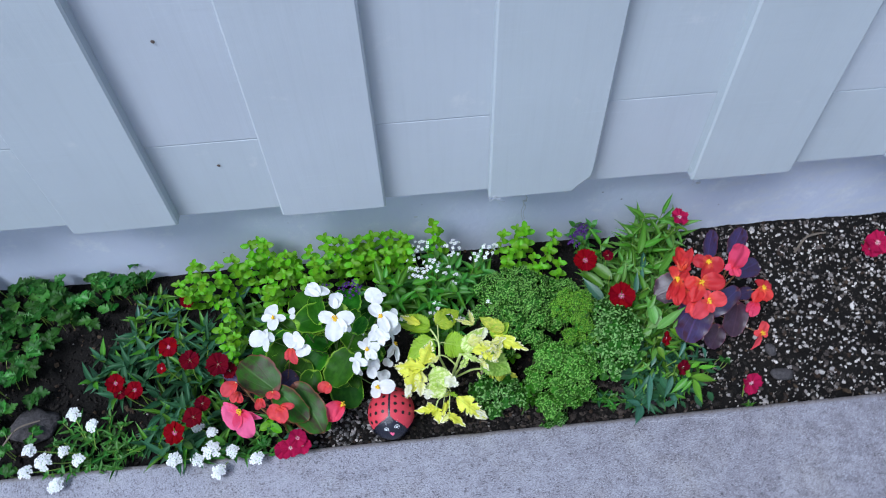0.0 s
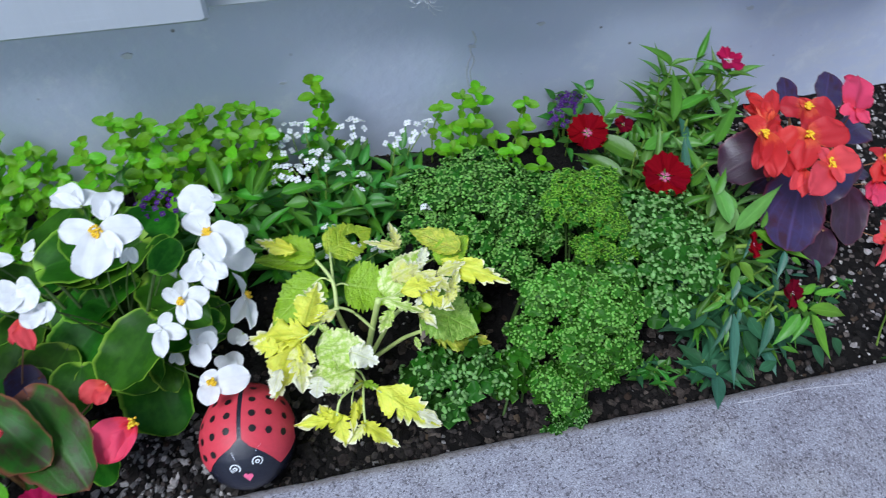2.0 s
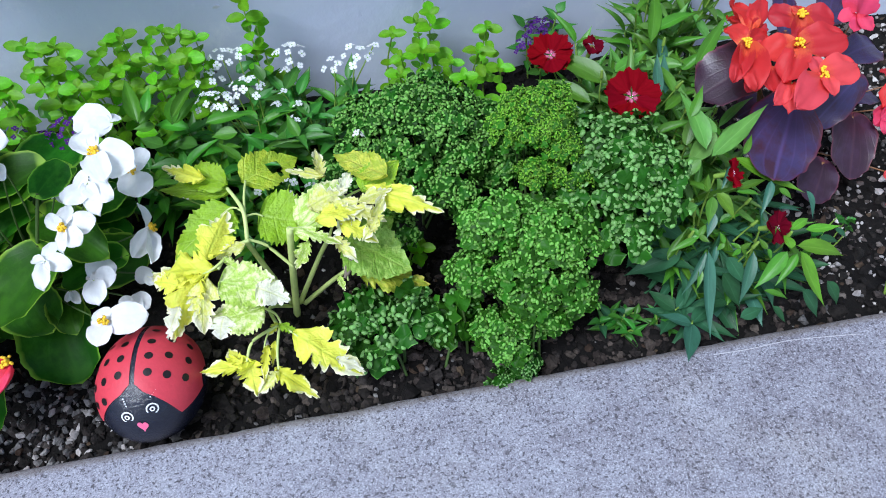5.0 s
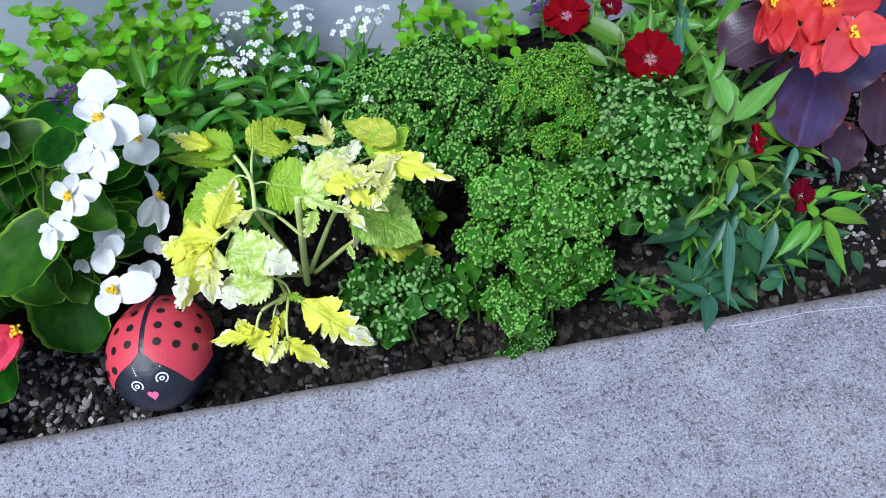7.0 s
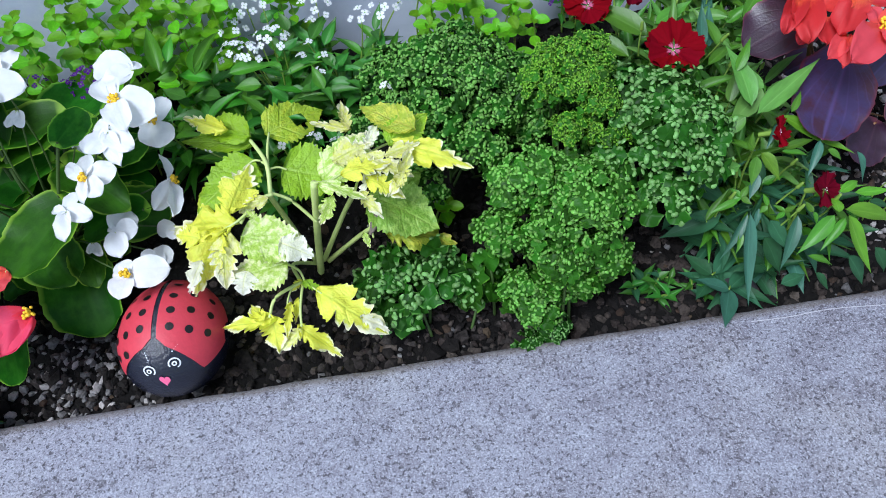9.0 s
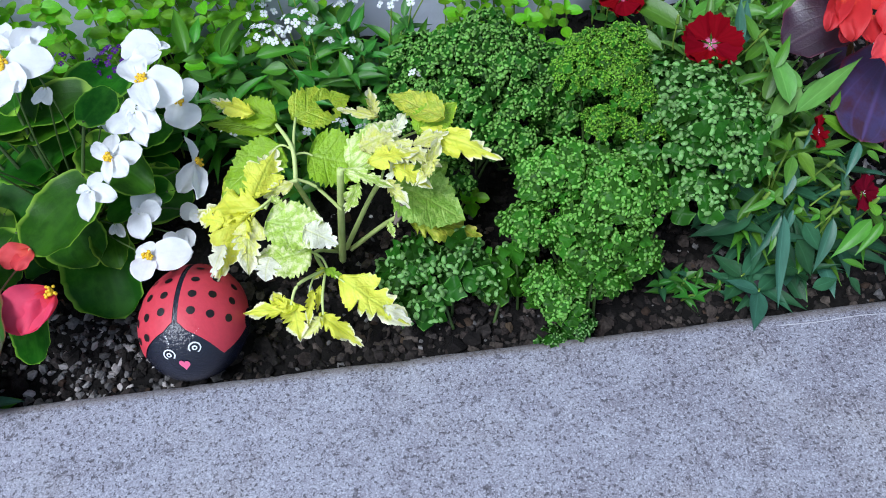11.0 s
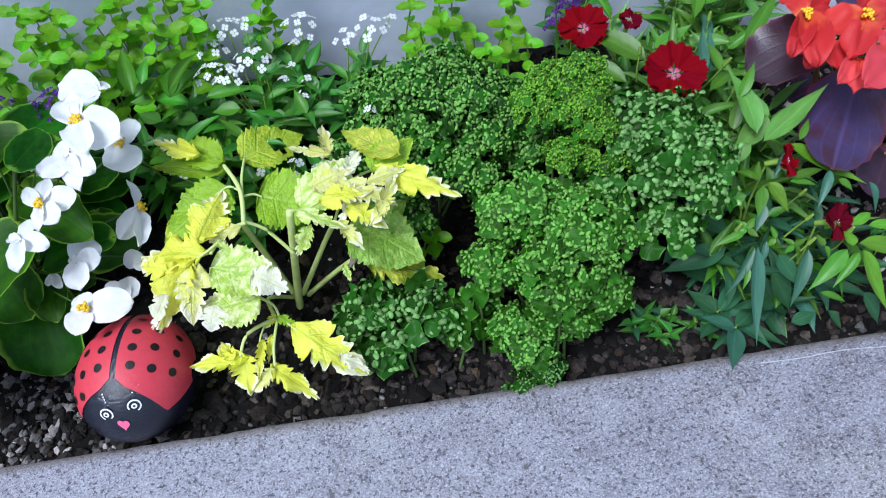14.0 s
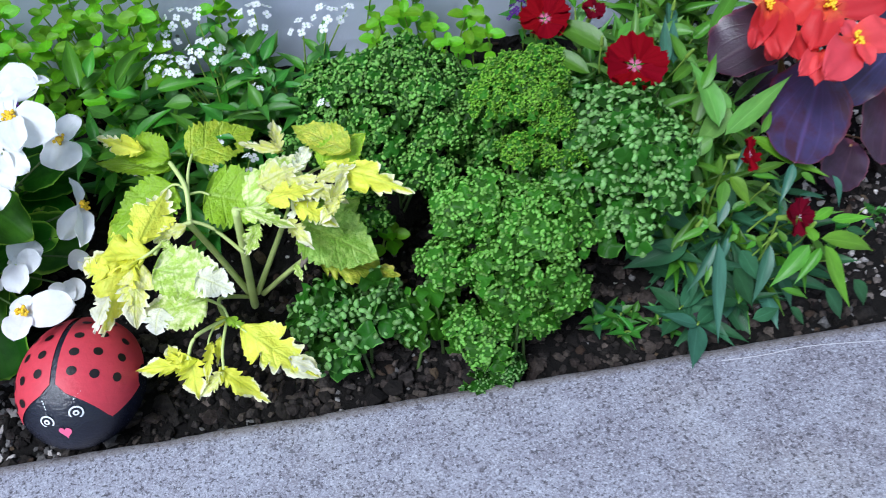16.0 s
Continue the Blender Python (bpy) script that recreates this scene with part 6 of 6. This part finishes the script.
dianthus_flower(d2, (0.482, -0.223, 0.096), 0.026, (.7, -.6, .7), RED_FRINGE, 40, on_soil(0.48, -0.22))
d3 = dianthus(on_soil(0.52, 0.02), "upright dianthus shoots against the foundation", 140, 0.05, (0.035, 0.06), (0.04, 0.13), (0.007, 0.0115), PALE_LANCE, 0.4)
dianthus_flower(d3, (0.571, 0.022, 0.130), 0.036, (.2, -.3, 1), MAGENTA_FRINGE, 10, on_soil(0.53, 0.02))
d4 = dianthus(on_soil(0.635, -0.315), "tiny dianthus seedling with one magenta flower", 5, 0.008, (0.008, 0.016), (0.0, 0.008), (0.003, 0.005), SHADE, 0.6)
dianthus_flower(d4, (0.631, -0.300, 0.040), 0.042, (.3, -.8, .7), MAGENTA_FRINGE, 15, on_soil(0.635, -0.3))
d5 = dianthus(on_soil(1.02, 0.0), "magenta dianthus on perlite-strewn soil", 14, 0.02, (0.02, 0.04), (0.0, 0.03))
dianthus_flower(d5, (0.990, -0.028, 0.050), 0.05, (0, -.4, 1), MAGENTA_FRINGE, 15, on_soil(1.02, 0.0))
dianthus_flower(d5, (0.977, -0.034, 0.040), 0.04, (0, -.4, 1), MAGENTA_FRINGE, 40, on_soil(1.02, 0.0))
# broad leaves that stand out from the clumps
def lance(plant, material, base, tip, width):
    leaf(plant, "lance", material, base, tip, width * 0.9, (RNG.uniform(-.2, .2), -.4, 1), cup=0.05, droop=0.14)


lance(d2, PALE_LANCE, (0.467, -0.198, 0.105), (0.461, -0.151, 0.135), 0.021)
lance(d2, PALE_LANCE, (0.468, -0.208, 0.105), (0.525, -0.179, 0.130), 0.018)
lance(d2, LANCE, (0.461, -0.205, 0.100), (0.432, -0.212, 0.085), 0.016)
lance(d2, BLUE_LANCE, (0.444, -0.138, 0.120), (0.453, -0.101, 0.140), 0.012)
lance(d2, LANCE, (0.460, -0.172, 0.120), (0.475, -0.155, 0.140), 0.010)
lance(d2, PALE_LANCE, (0.473, -0.146, 0.120), (0.501, -0.150, 0.120), 0.011)
lance(d2, PALE_LANCE, (0.481, -0.185, 0.100), (0.468, -0.162, 0.120), 0.021)
lance(d2, PALE_LANCE, (0.497, -0.189, 0.100), (0.517, -0.180, 0.120), 0.016)
lance(d2, PALE_LANCE, (0.484, -0.181, 0.105), (0.451, -0.203, 0.090), 0.021)
lance(d2, YOUNG_LANCE, (0.496, -0.202, 0.092), (0.550, -0.238, 0.075), 0.015)
lance(d2, LANCE, (0.499, -0.207, 0.100), (0.512, -0.193, 0.110), 0.007)
lance(d2, BLUE_LANCE, (0.482, -0.217, 0.100), (0.472, -0.234, 0.090), 0.006)
lance(d2, LANCE, (0.461, -0.230, 0.085), (0.444, -0.205, 0.085), 0.007)
lance(d2, LANCE, (0.459, -0.230, 0.085), (0.467, -0.213, 0.090), 0.007)
lance(d2, PALE_LANCE, (0.445, -0.243, 0.085), (0.424, -0.238, 0.070), 0.013)
lance(d2, YOUNG_LANCE, (0.467, -0.233, 0.085), (0.479, -0.256, 0.078), 0.014)
lance(d2, LANCE, (0.462, -0.236, 0.085), (0.455, -0.254, 0.070), 0.012)
lance(d2, BLUE_LANCE, (0.462, -0.247, 0.075), (0.452, -0.262, 0.062), 0.009)
lance(d2, LANCE, (0.485, -0.232, 0.085), (0.521, -0.224, 0.085), 0.008)
lance(d2, LANCE, (0.485, -0.233, 0.083), (0.510, -0.237, 0.080), 0.006)
lance(d2, BLUE_LANCE, (0.519, -0.229, 0.085), (0.504, -0.255, 0.075), 0.009)
lance(d2, LANCE, (0.525, -0.235, 0.080), (0.536, -0.244, 0.075), 0.007)
lance(d2, BLUE_LANCE, (0.551, -0.238, 0.075), (0.563, -0.256, 0.055), 0.008)
lance(d2, BLUE_LANCE, (0.517, -0.252, 0.075), (0.546, -0.253, 0.070), 0.004)
lance(d2, DULL_LANCE, (0.416, -0.217, 0.070), (0.418, -0.235, 0.050), 0.014)
lance(d2, DULL_LANCE, (0.418, -0.229, 0.055), (0.446, -0.250, 0.050), 0.020)
lance(d2, DULL_LANCE, (0.437, -0.256, 0.040), (0.386, -0.259, 0.025), 0.021)
lance(d2, DULL_LANCE, (0.405, -0.244, 0.045), (0.389, -0.252, 0.020), 0.012)
lance(d2, DULL_LANCE, (0.441, -0.258, 0.030), (0.436, -0.293, 0.008), 0.014)
lance(d2, LANCE, (0.441, -0.263, 0.066), (0.417, -0.267, 0.060), 0.007)
lance(d2, BLUE_LANCE, (0.446, -0.274, 0.060), (0.423, -0.299, 0.035), 0.008)
lance(d2, BLUE_LANCE, (0.447, -0.275, 0.062), (0.444, -0.327, 0.004), 0.013)
lance(d2, LANCE, (0.440, -0.283, 0.050), (0.434, -0.298, 0.040), 0.006)
lance(d2, BLUE_LANCE, (0.457, -0.270, 0.060), (0.451, -0.285, 0.050), 0.006)
lance(d2, DULL_LANCE, (0.471, -0.273, 0.045), (0.480, -0.298, 0.035), 0.017)
lance(d2, DULL_LANCE, (0.468, -0.279, 0.030), (0.483, -0.305, 0.012), 0.021)
lance(d2, BLUE_LANCE, (0.488, -0.279, 0.055), (0.473, -0.311, 0.025), 0.012)
lance(d2, LANCE, (0.511, -0.289, 0.062), (0.479, -0.309, 0.045), 0.014)
lance(d2, LANCE, (0.518, -0.293, 0.062), (0.496, -0.312, 0.050), 0.009)
lance(d2, YOUNG_LANCE, (0.519, -0.294, 0.066), (0.538, -0.328, 0.030), 0.017)
lance(d2, YOUNG_LANCE, (0.518, -0.289, 0.068), (0.569, -0.296, 0.055), 0.016)
lance(d2, YOUNG_LANCE, (0.510, -0.292, 0.070), (0.513, -0.275, 0.072), 0.011)
lance(d2, YOUNG_LANCE, (0.536, -0.272, 0.065), (0.573, -0.270, 0.060), 0.009)
lance(d2, YOUNG_LANCE, (0.520, -0.273, 0.070), (0.545, -0.262, 0.070), 0.009)
lance(d2, LANCE, (0.488, -0.309, 0.040), (0.512, -0.316, 0.032), 0.006)
lance(d2, DULL_LANCE, (0.503, -0.312, 0.016), (0.516, -0.325, 0.006), 0.008)
lance(d2, DULL_LANCE, (0.527, -0.309, 0.030), (0.545, -0.327, 0.008), 0.016)
lance(d2, DULL_LANCE, (0.552, -0.305, 0.030), (0.566, -0.320, 0.010), 0.013)
lance(d2, DULL_LANCE, (0.473, -0.315, 0.012), (0.498, -0.310, 0.014), 0.012)
lance(d2, DULL_LANCE, (0.514, -0.271, 0.040), (0.524, -0.285, 0.035), 0.012)
lance(d2, DULL_LANCE, (0.573, -0.266, 0.050), (0.589, -0.271, 0.040), 0.007)
lance(d2, DULL_LANCE, (0.555, -0.272, 0.050), (0.576, -0.276, 0.045), 0.008)
lance(d2, LANCE, (0.443, -0.262, 0.068), (0.437, -0.253, 0.072), 0.006)
lance(d2, LANCE, (0.443, -0.262, 0.068), (0.451, -0.255, 0.074), 0.006)
lance(d2, LANCE, (0.443, -0.262, 0.068), (0.433, -0.262, 0.066), 0.006)
lance(d2, LANCE, (0.443, -0.262, 0.068), (0.450, -0.269, 0.066), 0.006)
lance(d2, LANCE, (0.473, -0.280, 0.064), (0.467, -0.271, 0.066), 0.005)
lance(d2, LANCE, (0.473, -0.280, 0.064), (0.485, -0.276, 0.066), 0.005)
lance(d2, LANCE, (0.473, -0.280, 0.064), (0.482, -0.285, 0.056), 0.005)
lance(d2, LANCE, (0.473, -0.280, 0.064), (0.467, -0.281, 0.056), 0.005)
lance(d2, LANCE, (0.492, -0.287, 0.068), (0.488, -0.278, 0.072), 0.006)
lance(d2, LANCE, (0.492, -0.287, 0.068), (0.497, -0.294, 0.058), 0.006)
lance(d2, LANCE, (0.461, -0.273, 0.066), (0.462, -0.261, 0.070), 0.005)
lance(d2, LANCE, (0.461, -0.273, 0.066), (0.455, -0.275, 0.060), 0.005)
lance(d1, LANCE, (0.478, -0.041, 0.105), (0.505, 0.024, 0.135), 0.016)
lance(d1, LANCE, (0.414, -0.093, 0.105), (0.367, -0.045, 0.118), 0.026)
lance(d1, LANCE, (0.425, -0.082, 0.108), (0.459, -0.072, 0.122), 0.016)
lance(d1, LANCE, (0.400, -0.095, 0.085), (0.357, -0.051, 0.095), 0.019)
lance(d1, BLUE_LANCE, (0.397, -0.117, 0.070), (0.364, -0.066, 0.080), 0.022)
lance(d1, BLUE_LANCE, (0.488, -0.036, 0.105), (0.462, -0.112, 0.110), 0.012)
lance(d1, LANCE, (0.504, -0.090, 0.108), (0.552, -0.043, 0.130), 0.015)
lance(d1, PALE_LANCE, (0.490, -0.089, 0.110), (0.439, -0.066, 0.105), 0.015)
lance(d1, LANCE, (0.466, -0.128, 0.110), (0.463, -0.088, 0.122), 0.012)
lance(d1, BLUE_LANCE, (0.459, -0.123, 0.108), (0.474, -0.077, 0.120), 0.012)
lance(d1, LANCE, (0.486, -0.028, 0.110), (0.535, -0.017, 0.122), 0.014)
lance(d1, LANCE, (0.451, -0.143, 0.105), (0.485, -0.121, 0.115), 0.011)
rosette(d2, on_soil(0.47, -0.262), 56, (0.030, 0.052), (0.010, 0.017), "lance", DULL_LANCE, 0.055, (0.0, 0.5), (0.0, 0.018), BLUE_LANCE, 7, True, 0.25, cup=0.07, droop=0.25)
# unopened buds above the leaves
for plant, cx, cy, cz, spread, count in ((d1, 0.455, -0.09, 0.115, 0.05, 5), (d1b, 0.485, -0.16, 0.10, 0.04, 4), (d2, 0.475, -0.25, 0.065, 0.055, 7)):
    for k in range(count):
        a, q = k * 2.4, spread * math.sqrt((k + 0.5) / count)
        foot = Vector((cx + q * math.cos(a), cy + 0.8 * q * math.sin(a), cz - 0.03))
        head = foot + Vector((RNG.uniform(-.008, .008), RNG.uniform(-.012, .004), RNG.uniform(.022, .034)))
        bud = part("bud", tube((head, head.lerp(foot, -0.2), head + (head - foot) * 0.30), 0.0019, 0.0010, 6, 4), STALK, plant, "pale green closed flower bud")
        stalk(plant, foot, head, 0.0009, STALK, 0.0, "bud_stem")
sm = thing("dianthus", on_soil(0.378, -0.283), "small dianthus seedling at the walkway edge", "dianthus", "dianthus plants")
rosette(sm, on_soil(0.378, -0.283), 34, (0.013, 0.024), (0.005, 0.0075), "lance", DEEP, 0.022, (0.1, 0.9), (0.0, 0.014), DULL_LANCE, 6, True, 0.3, cup=0.15, droop=0.2)
rosette(sm, on_soil(0.419, -0.297), 14, (0.010, 0.017), (0.0035, 0.006), "lance", DEEP, 0.014, (0.1, 0.9), (0.0, 0.010), DULL_LANCE, 6, True, 0.4, cup=0.15, droop=0.2)

d6 = dianthus(on_soil(-0.40, -0.16), "dianthus with a spray of dark red flowers", 230, 0.10, (0.03, 0.055), (0.0, 0.06), (0.007, 0.012), DULL_LANCE, 0.8)
d7 = dianthus(on_soil(-0.40, -0.27), "dianthus with dark red flowers by the walkway", 170, 0.085, (0.03, 0.055), (0.0, 0.05), (0.007, 0.012), DULL_LANCE, 0.75)
for plant, at, size, mat in ((d6, (-0.403, -0.172, 0.140), 0.036, RED_FRINGE), (d6, (-0.370, -0.191, 0.120), 0.036, MAROON_FRINGE), (d6, (-0.319, -0.204, 0.120), 0.042, MAROON_FRINGE), (d6, (-0.414, -0.024, 0.060), 0.03, RED_FRINGE), (d6, (-0.426, -0.191, 0.100), 0.02, RED_FRINGE),
                             (d7, (-0.494, -0.223, 0.120), 0.034, RED_FRINGE), (d7, (-0.463, -0.234, 0.110), 0.032, RED_FRINGE), (d7, (-0.488, -0.236, 0.110), 0.024, MAROON_FRINGE), (d7, (-0.394, -0.307, 0.080), 0.040, RED_FRINGE), (d7, (-0.362, -0.286, 0.090), 0.036, MAROON_FRINGE),
                             (d7, (-0.349, -0.262, 0.090), 0.028, MAROON_FRINGE), (d7, (-0.303, -0.208, 0.100), 0.03, MAROON_FRINGE)):
    dianthus_flower(plant, at, size, (RNG.uniform(-.3, .3), -.35, 1), mat, RNG.uniform(0, 70), on_soil(at[0] + RNG.uniform(-.02, .02), at[1] + .02))
d8 = dianthus(on_soil(-0.20, -0.315), "low dianthus with magenta flowers under the begonia", 24, 0.03, (0.015, 0.03), (0.0, 0.03))
for at in ((-0.191, -0.321, 0.040), (-0.206, -0.332, 0.025), (-0.185, -0.330, 0.030), (-0.219, -0.332, 0.020)):
    dianthus_flower(d8, at, 0.034, (0, -.6, 1), MAGENTA_FRINGE, RNG.uniform(0, 70), on_soil(-0.2, -0.31))
dianthus(on_soil(-0.48, -0.03), "dark green dianthus tufts near the foundation", 80, 0.06, (0.025, 0.045), (0.0, 0.04), (0.006, 0.010))
dianthus(on_soil(-0.30, -0.06), "leafy green dianthus between oregano sprigs", 180, 0.085, (0.03, 0.05), (0.0, 0.05), (0.008, 0.012))
dianthus(on_soil(-0.53, -0.13), "blue-green dianthus leaves on bare soil", 130, 0.08, (0.03, 0.055), (0.0, 0.035), (0.008, 0.013), DULL_LANCE, 0.85)


# ---- lobed seedlings on bare soil ----
def lobed(root, label, count, spread, size):
    p = thing("columbine", root, label, "columbine", "lobed seedlings")
    for k in range(count):
        a = k * 2.4
        r = spread * math.sqrt((k + 0.5) / count)
        c = Vector(root) + Vector((math.cos(a) * r + RNG.uniform(-.02, .02), math.sin(a) * r + RNG.uniform(-.02, .02), RNG.uniform(0.015, 0.06)))
        stalk(p, Vector(root).lerp(on_soil(c.x, c.y), 0.7), c, 0.0008, STALK, 0.004, "leaf_stem")
        turn = RNG.uniform(0, 6.28)
        for j in (-1, 0, 1):
            b = turn + j * 0.95 + RNG.uniform(-.2, .2)
            s = size * RNG.uniform(0.8, 1.2)
            leaf(p, "ragged", SHADE if RNG.random() < 0.65 else DEEP, c, c + Vector((math.cos(b) * s, math.sin(b) * s, RNG.uniform(-.004, .008))), s * 0.9, (0, -.2, 1), ruffle=0.05)


lobed(on_soil(-0.74, 0.0), "green lobed columbine plant at the bed's end", 26, 0.10, 0.028)
lobed(on_soil(-0.78, -0.16), "green lobed columbine plant on bare soil", 24, 0.09, 0.026)
lobed(on_soil(-0.55, 0.04), "small lobed seedling beside the foundation", 12, 0.045, 0.022)
lobed(on_soil(-0.72, -0.29), "small lobed seedling at the walkway edge", 9, 0.05, 0.018)
lobed(on_soil(-0.84, 0.06), "green lobed columbine against the foundation", 12, 0.06, 0.026)
lobed(on_soil(-0.699, -0.004), "green lobed columbine on dark bare soil", 16, 0.07, 0.026)
lobed(on_soil(-0.610, 0.040), "small green lobed seedling near the foundation", 14, 0.05, 0.024)
lobed(on_soil(0.60, -0.245), "tiny seedling on perlite-strewn soil", 5, 0.016, 0.008)
lobed(on_soil(-0.235, -0.305), "small three-leaved seedling by the walkway", 3, 0.018, 0.016)


sp = thing("seedling", on_soil(-0.244, -0.286), "young seedling with rounded bright green leaves", "seedling")
for tip in ((-0.262, -0.295, 0.032), (-0.221, -0.303, 0.03), (-0.245, -0.276, 0.03)):
    leaf(sp, "oval", LIME, (-0.244, -0.286, 0.03), tip, 0.015, (0, -.3, 1), cup=0.08, droop=0.1)
stalk(sp, on_soil(-0.244, -0.286), (-0.244, -0.286, 0.03), 0.0009)


# ---- loose bits ----
def loose_stone(at, size, label):
    bm = bmesh.new()
    bmesh.ops.create_icosphere(bm, subdivisions=3, radius=1.0)
    for v in bm.verts:
        v.co *= 1 + 0.22 * noise.noise(v.co * 1.7 + Vector((at[0] * 30, 0, 0)))
        v.co = Vector((v.co.x * size[0], v.co.y * size[1], v.co.z * size[2])) + Vector(at)
    me = bpy.data.meshes.new("stone")
    bm.to_mesh(me)
    bm.free()
    me.materials.append(STONE)
    me.polygons.foreach_set("use_smooth", np.ones(len(me.polygons), dtype=bool))
    return tagged(new("stone", me), label, "stone")


loose_stone((0.450, -0.297, -0.015), (0.017, 0.011, 0.010), "grey stone half sunk in the soil")
loose_stone((0.714, -0.218, -0.004), (0.010, 0.014, 0.008), "dark grey stone on perlite-strewn soil")
loose_stone((0.718, -0.270, -0.005), (0.022, 0.013, 0.008), "dark grey stone on perlite-strewn soil")
loose_stone((-0.697, -0.228, -0.010), (0.045, 0.035, 0.016), "dark rounded stone at the walkway edge")


def twig(points, r, label):
    bm = tube(points, r, r * 0.6)
    me = bpy.data.meshes.new("twig")
    bm.to_mesh(me)
    bm.free()
    me.materials.append(DRY)
    return tagged(new("twig", me), label, "twig")


twig(((0.844, -0.003, 0.004), (0.880, 0.028, 0.012), (0.927, 0.038, 0.008)), 0.003, "curved dry stalk lying on the soil")
twig(((-0.732, -0.270, 0.010), (-0.709, -0.244, 0.020), (-0.674, -0.229, 0.015)), 0.0022, "curved dry stalk lying on the soil")


# ---- marks on the wall and the walkway ----
def strand(points, parent_name, label, r=0.00028):
    ob = thing(parent_name, points[0][0], label, "cobweb")
    for a, b in points:
        part("thread", tube((a, Vector(a).lerp(Vector(b), 0.5) + Vector((0, -0.002, -0.003)), b), r, r * 0.6, 4, 4), WEB, ob)
    return ob


def web(at, size, count, seed, label):
    rng = random.Random(seed)
    c = Vector(at)
    strand([(c + Vector((rng.uniform(-.2, .2) * size, 0, rng.uniform(-.2, .2) * size)), c + Vector((rng.uniform(-1, 1) * size, rng.uniform(-.2, .3) * size, rng.uniform(-1, .8) * size))) for _ in range(count)], "cobweb", label)


web((0.195, 0.0, 0.268), 0.022, 14, 1, "dusty white cobweb under the siding edge")
web((0.555, 0.005, 0.275), 0.03, 14, 2, "dusty white cobweb under the siding edge")
web((0.59, 0.06, 0.215), 0.04, 9, 3, "thin white cobweb on the grey foundation")
FOUND = bpy.data.objects["foundation"]
rngf = random.Random(21)
for fx, fz, fs in ((-0.1, 0.185, 0.008), (0.35, 0.17, 0.005), (0.27, 0.15, 0.005), (0.62, 0.16, 0.006), (0.75, 0.17, 0.007), (0.05, 0.13, 0.004)):
    ring = [(fx + fs * rngf.uniform(.5, 1.2) * math.cos(k * 0.7), 0.0805, fz + 0.6 * fs * rngf.uniform(.4, 1.2) * math.sin(k * 0.7)) for k in range(9)]
    hang("paint_flake", mesh_from("paint_flake", ring + [(x, 0.0835, z) for x, y, z in ring], [tuple(range(9))] + [(k, (k + 1) % 9, 9 + (k + 1) % 9, 9 + k) for k in range(9)], WEB, False), FOUND, None, "bare white patch")

part("paint_seam", tube(((0.269, 0.082, 0.170), (0.274, 0.082, 0.157), (0.268, 0.082, 0.145), (0.273, 0.082, 0.130), (0.269, 0.082, 0.114), (0.273, 0.082, 0.093)), 0.0013, 0.0009, 5, 10), WEB, FOUND, "ragged pale ridge of paint")
part("paint_drip", tube(((0.27, 0.082, 0.14), (0.265, 0.082, 0.11), (0.279, 0.082, 0.059)), 0.0012, 0.0007, 5, 4), WEB, FOUND, "thin pale drip of paint")

SLAB = bpy.data.objects["pavement"]
part("trowel_line", tube(((0.441, -0.339, 0.000), (0.473, -0.340, 0.000), (0.513, -0.339, 0.000), (0.574, -0.345, 0.000)), 0.0004, 0.0003, 5, 8), SCRATCH, SLAB, "pale scratched line in the concrete")
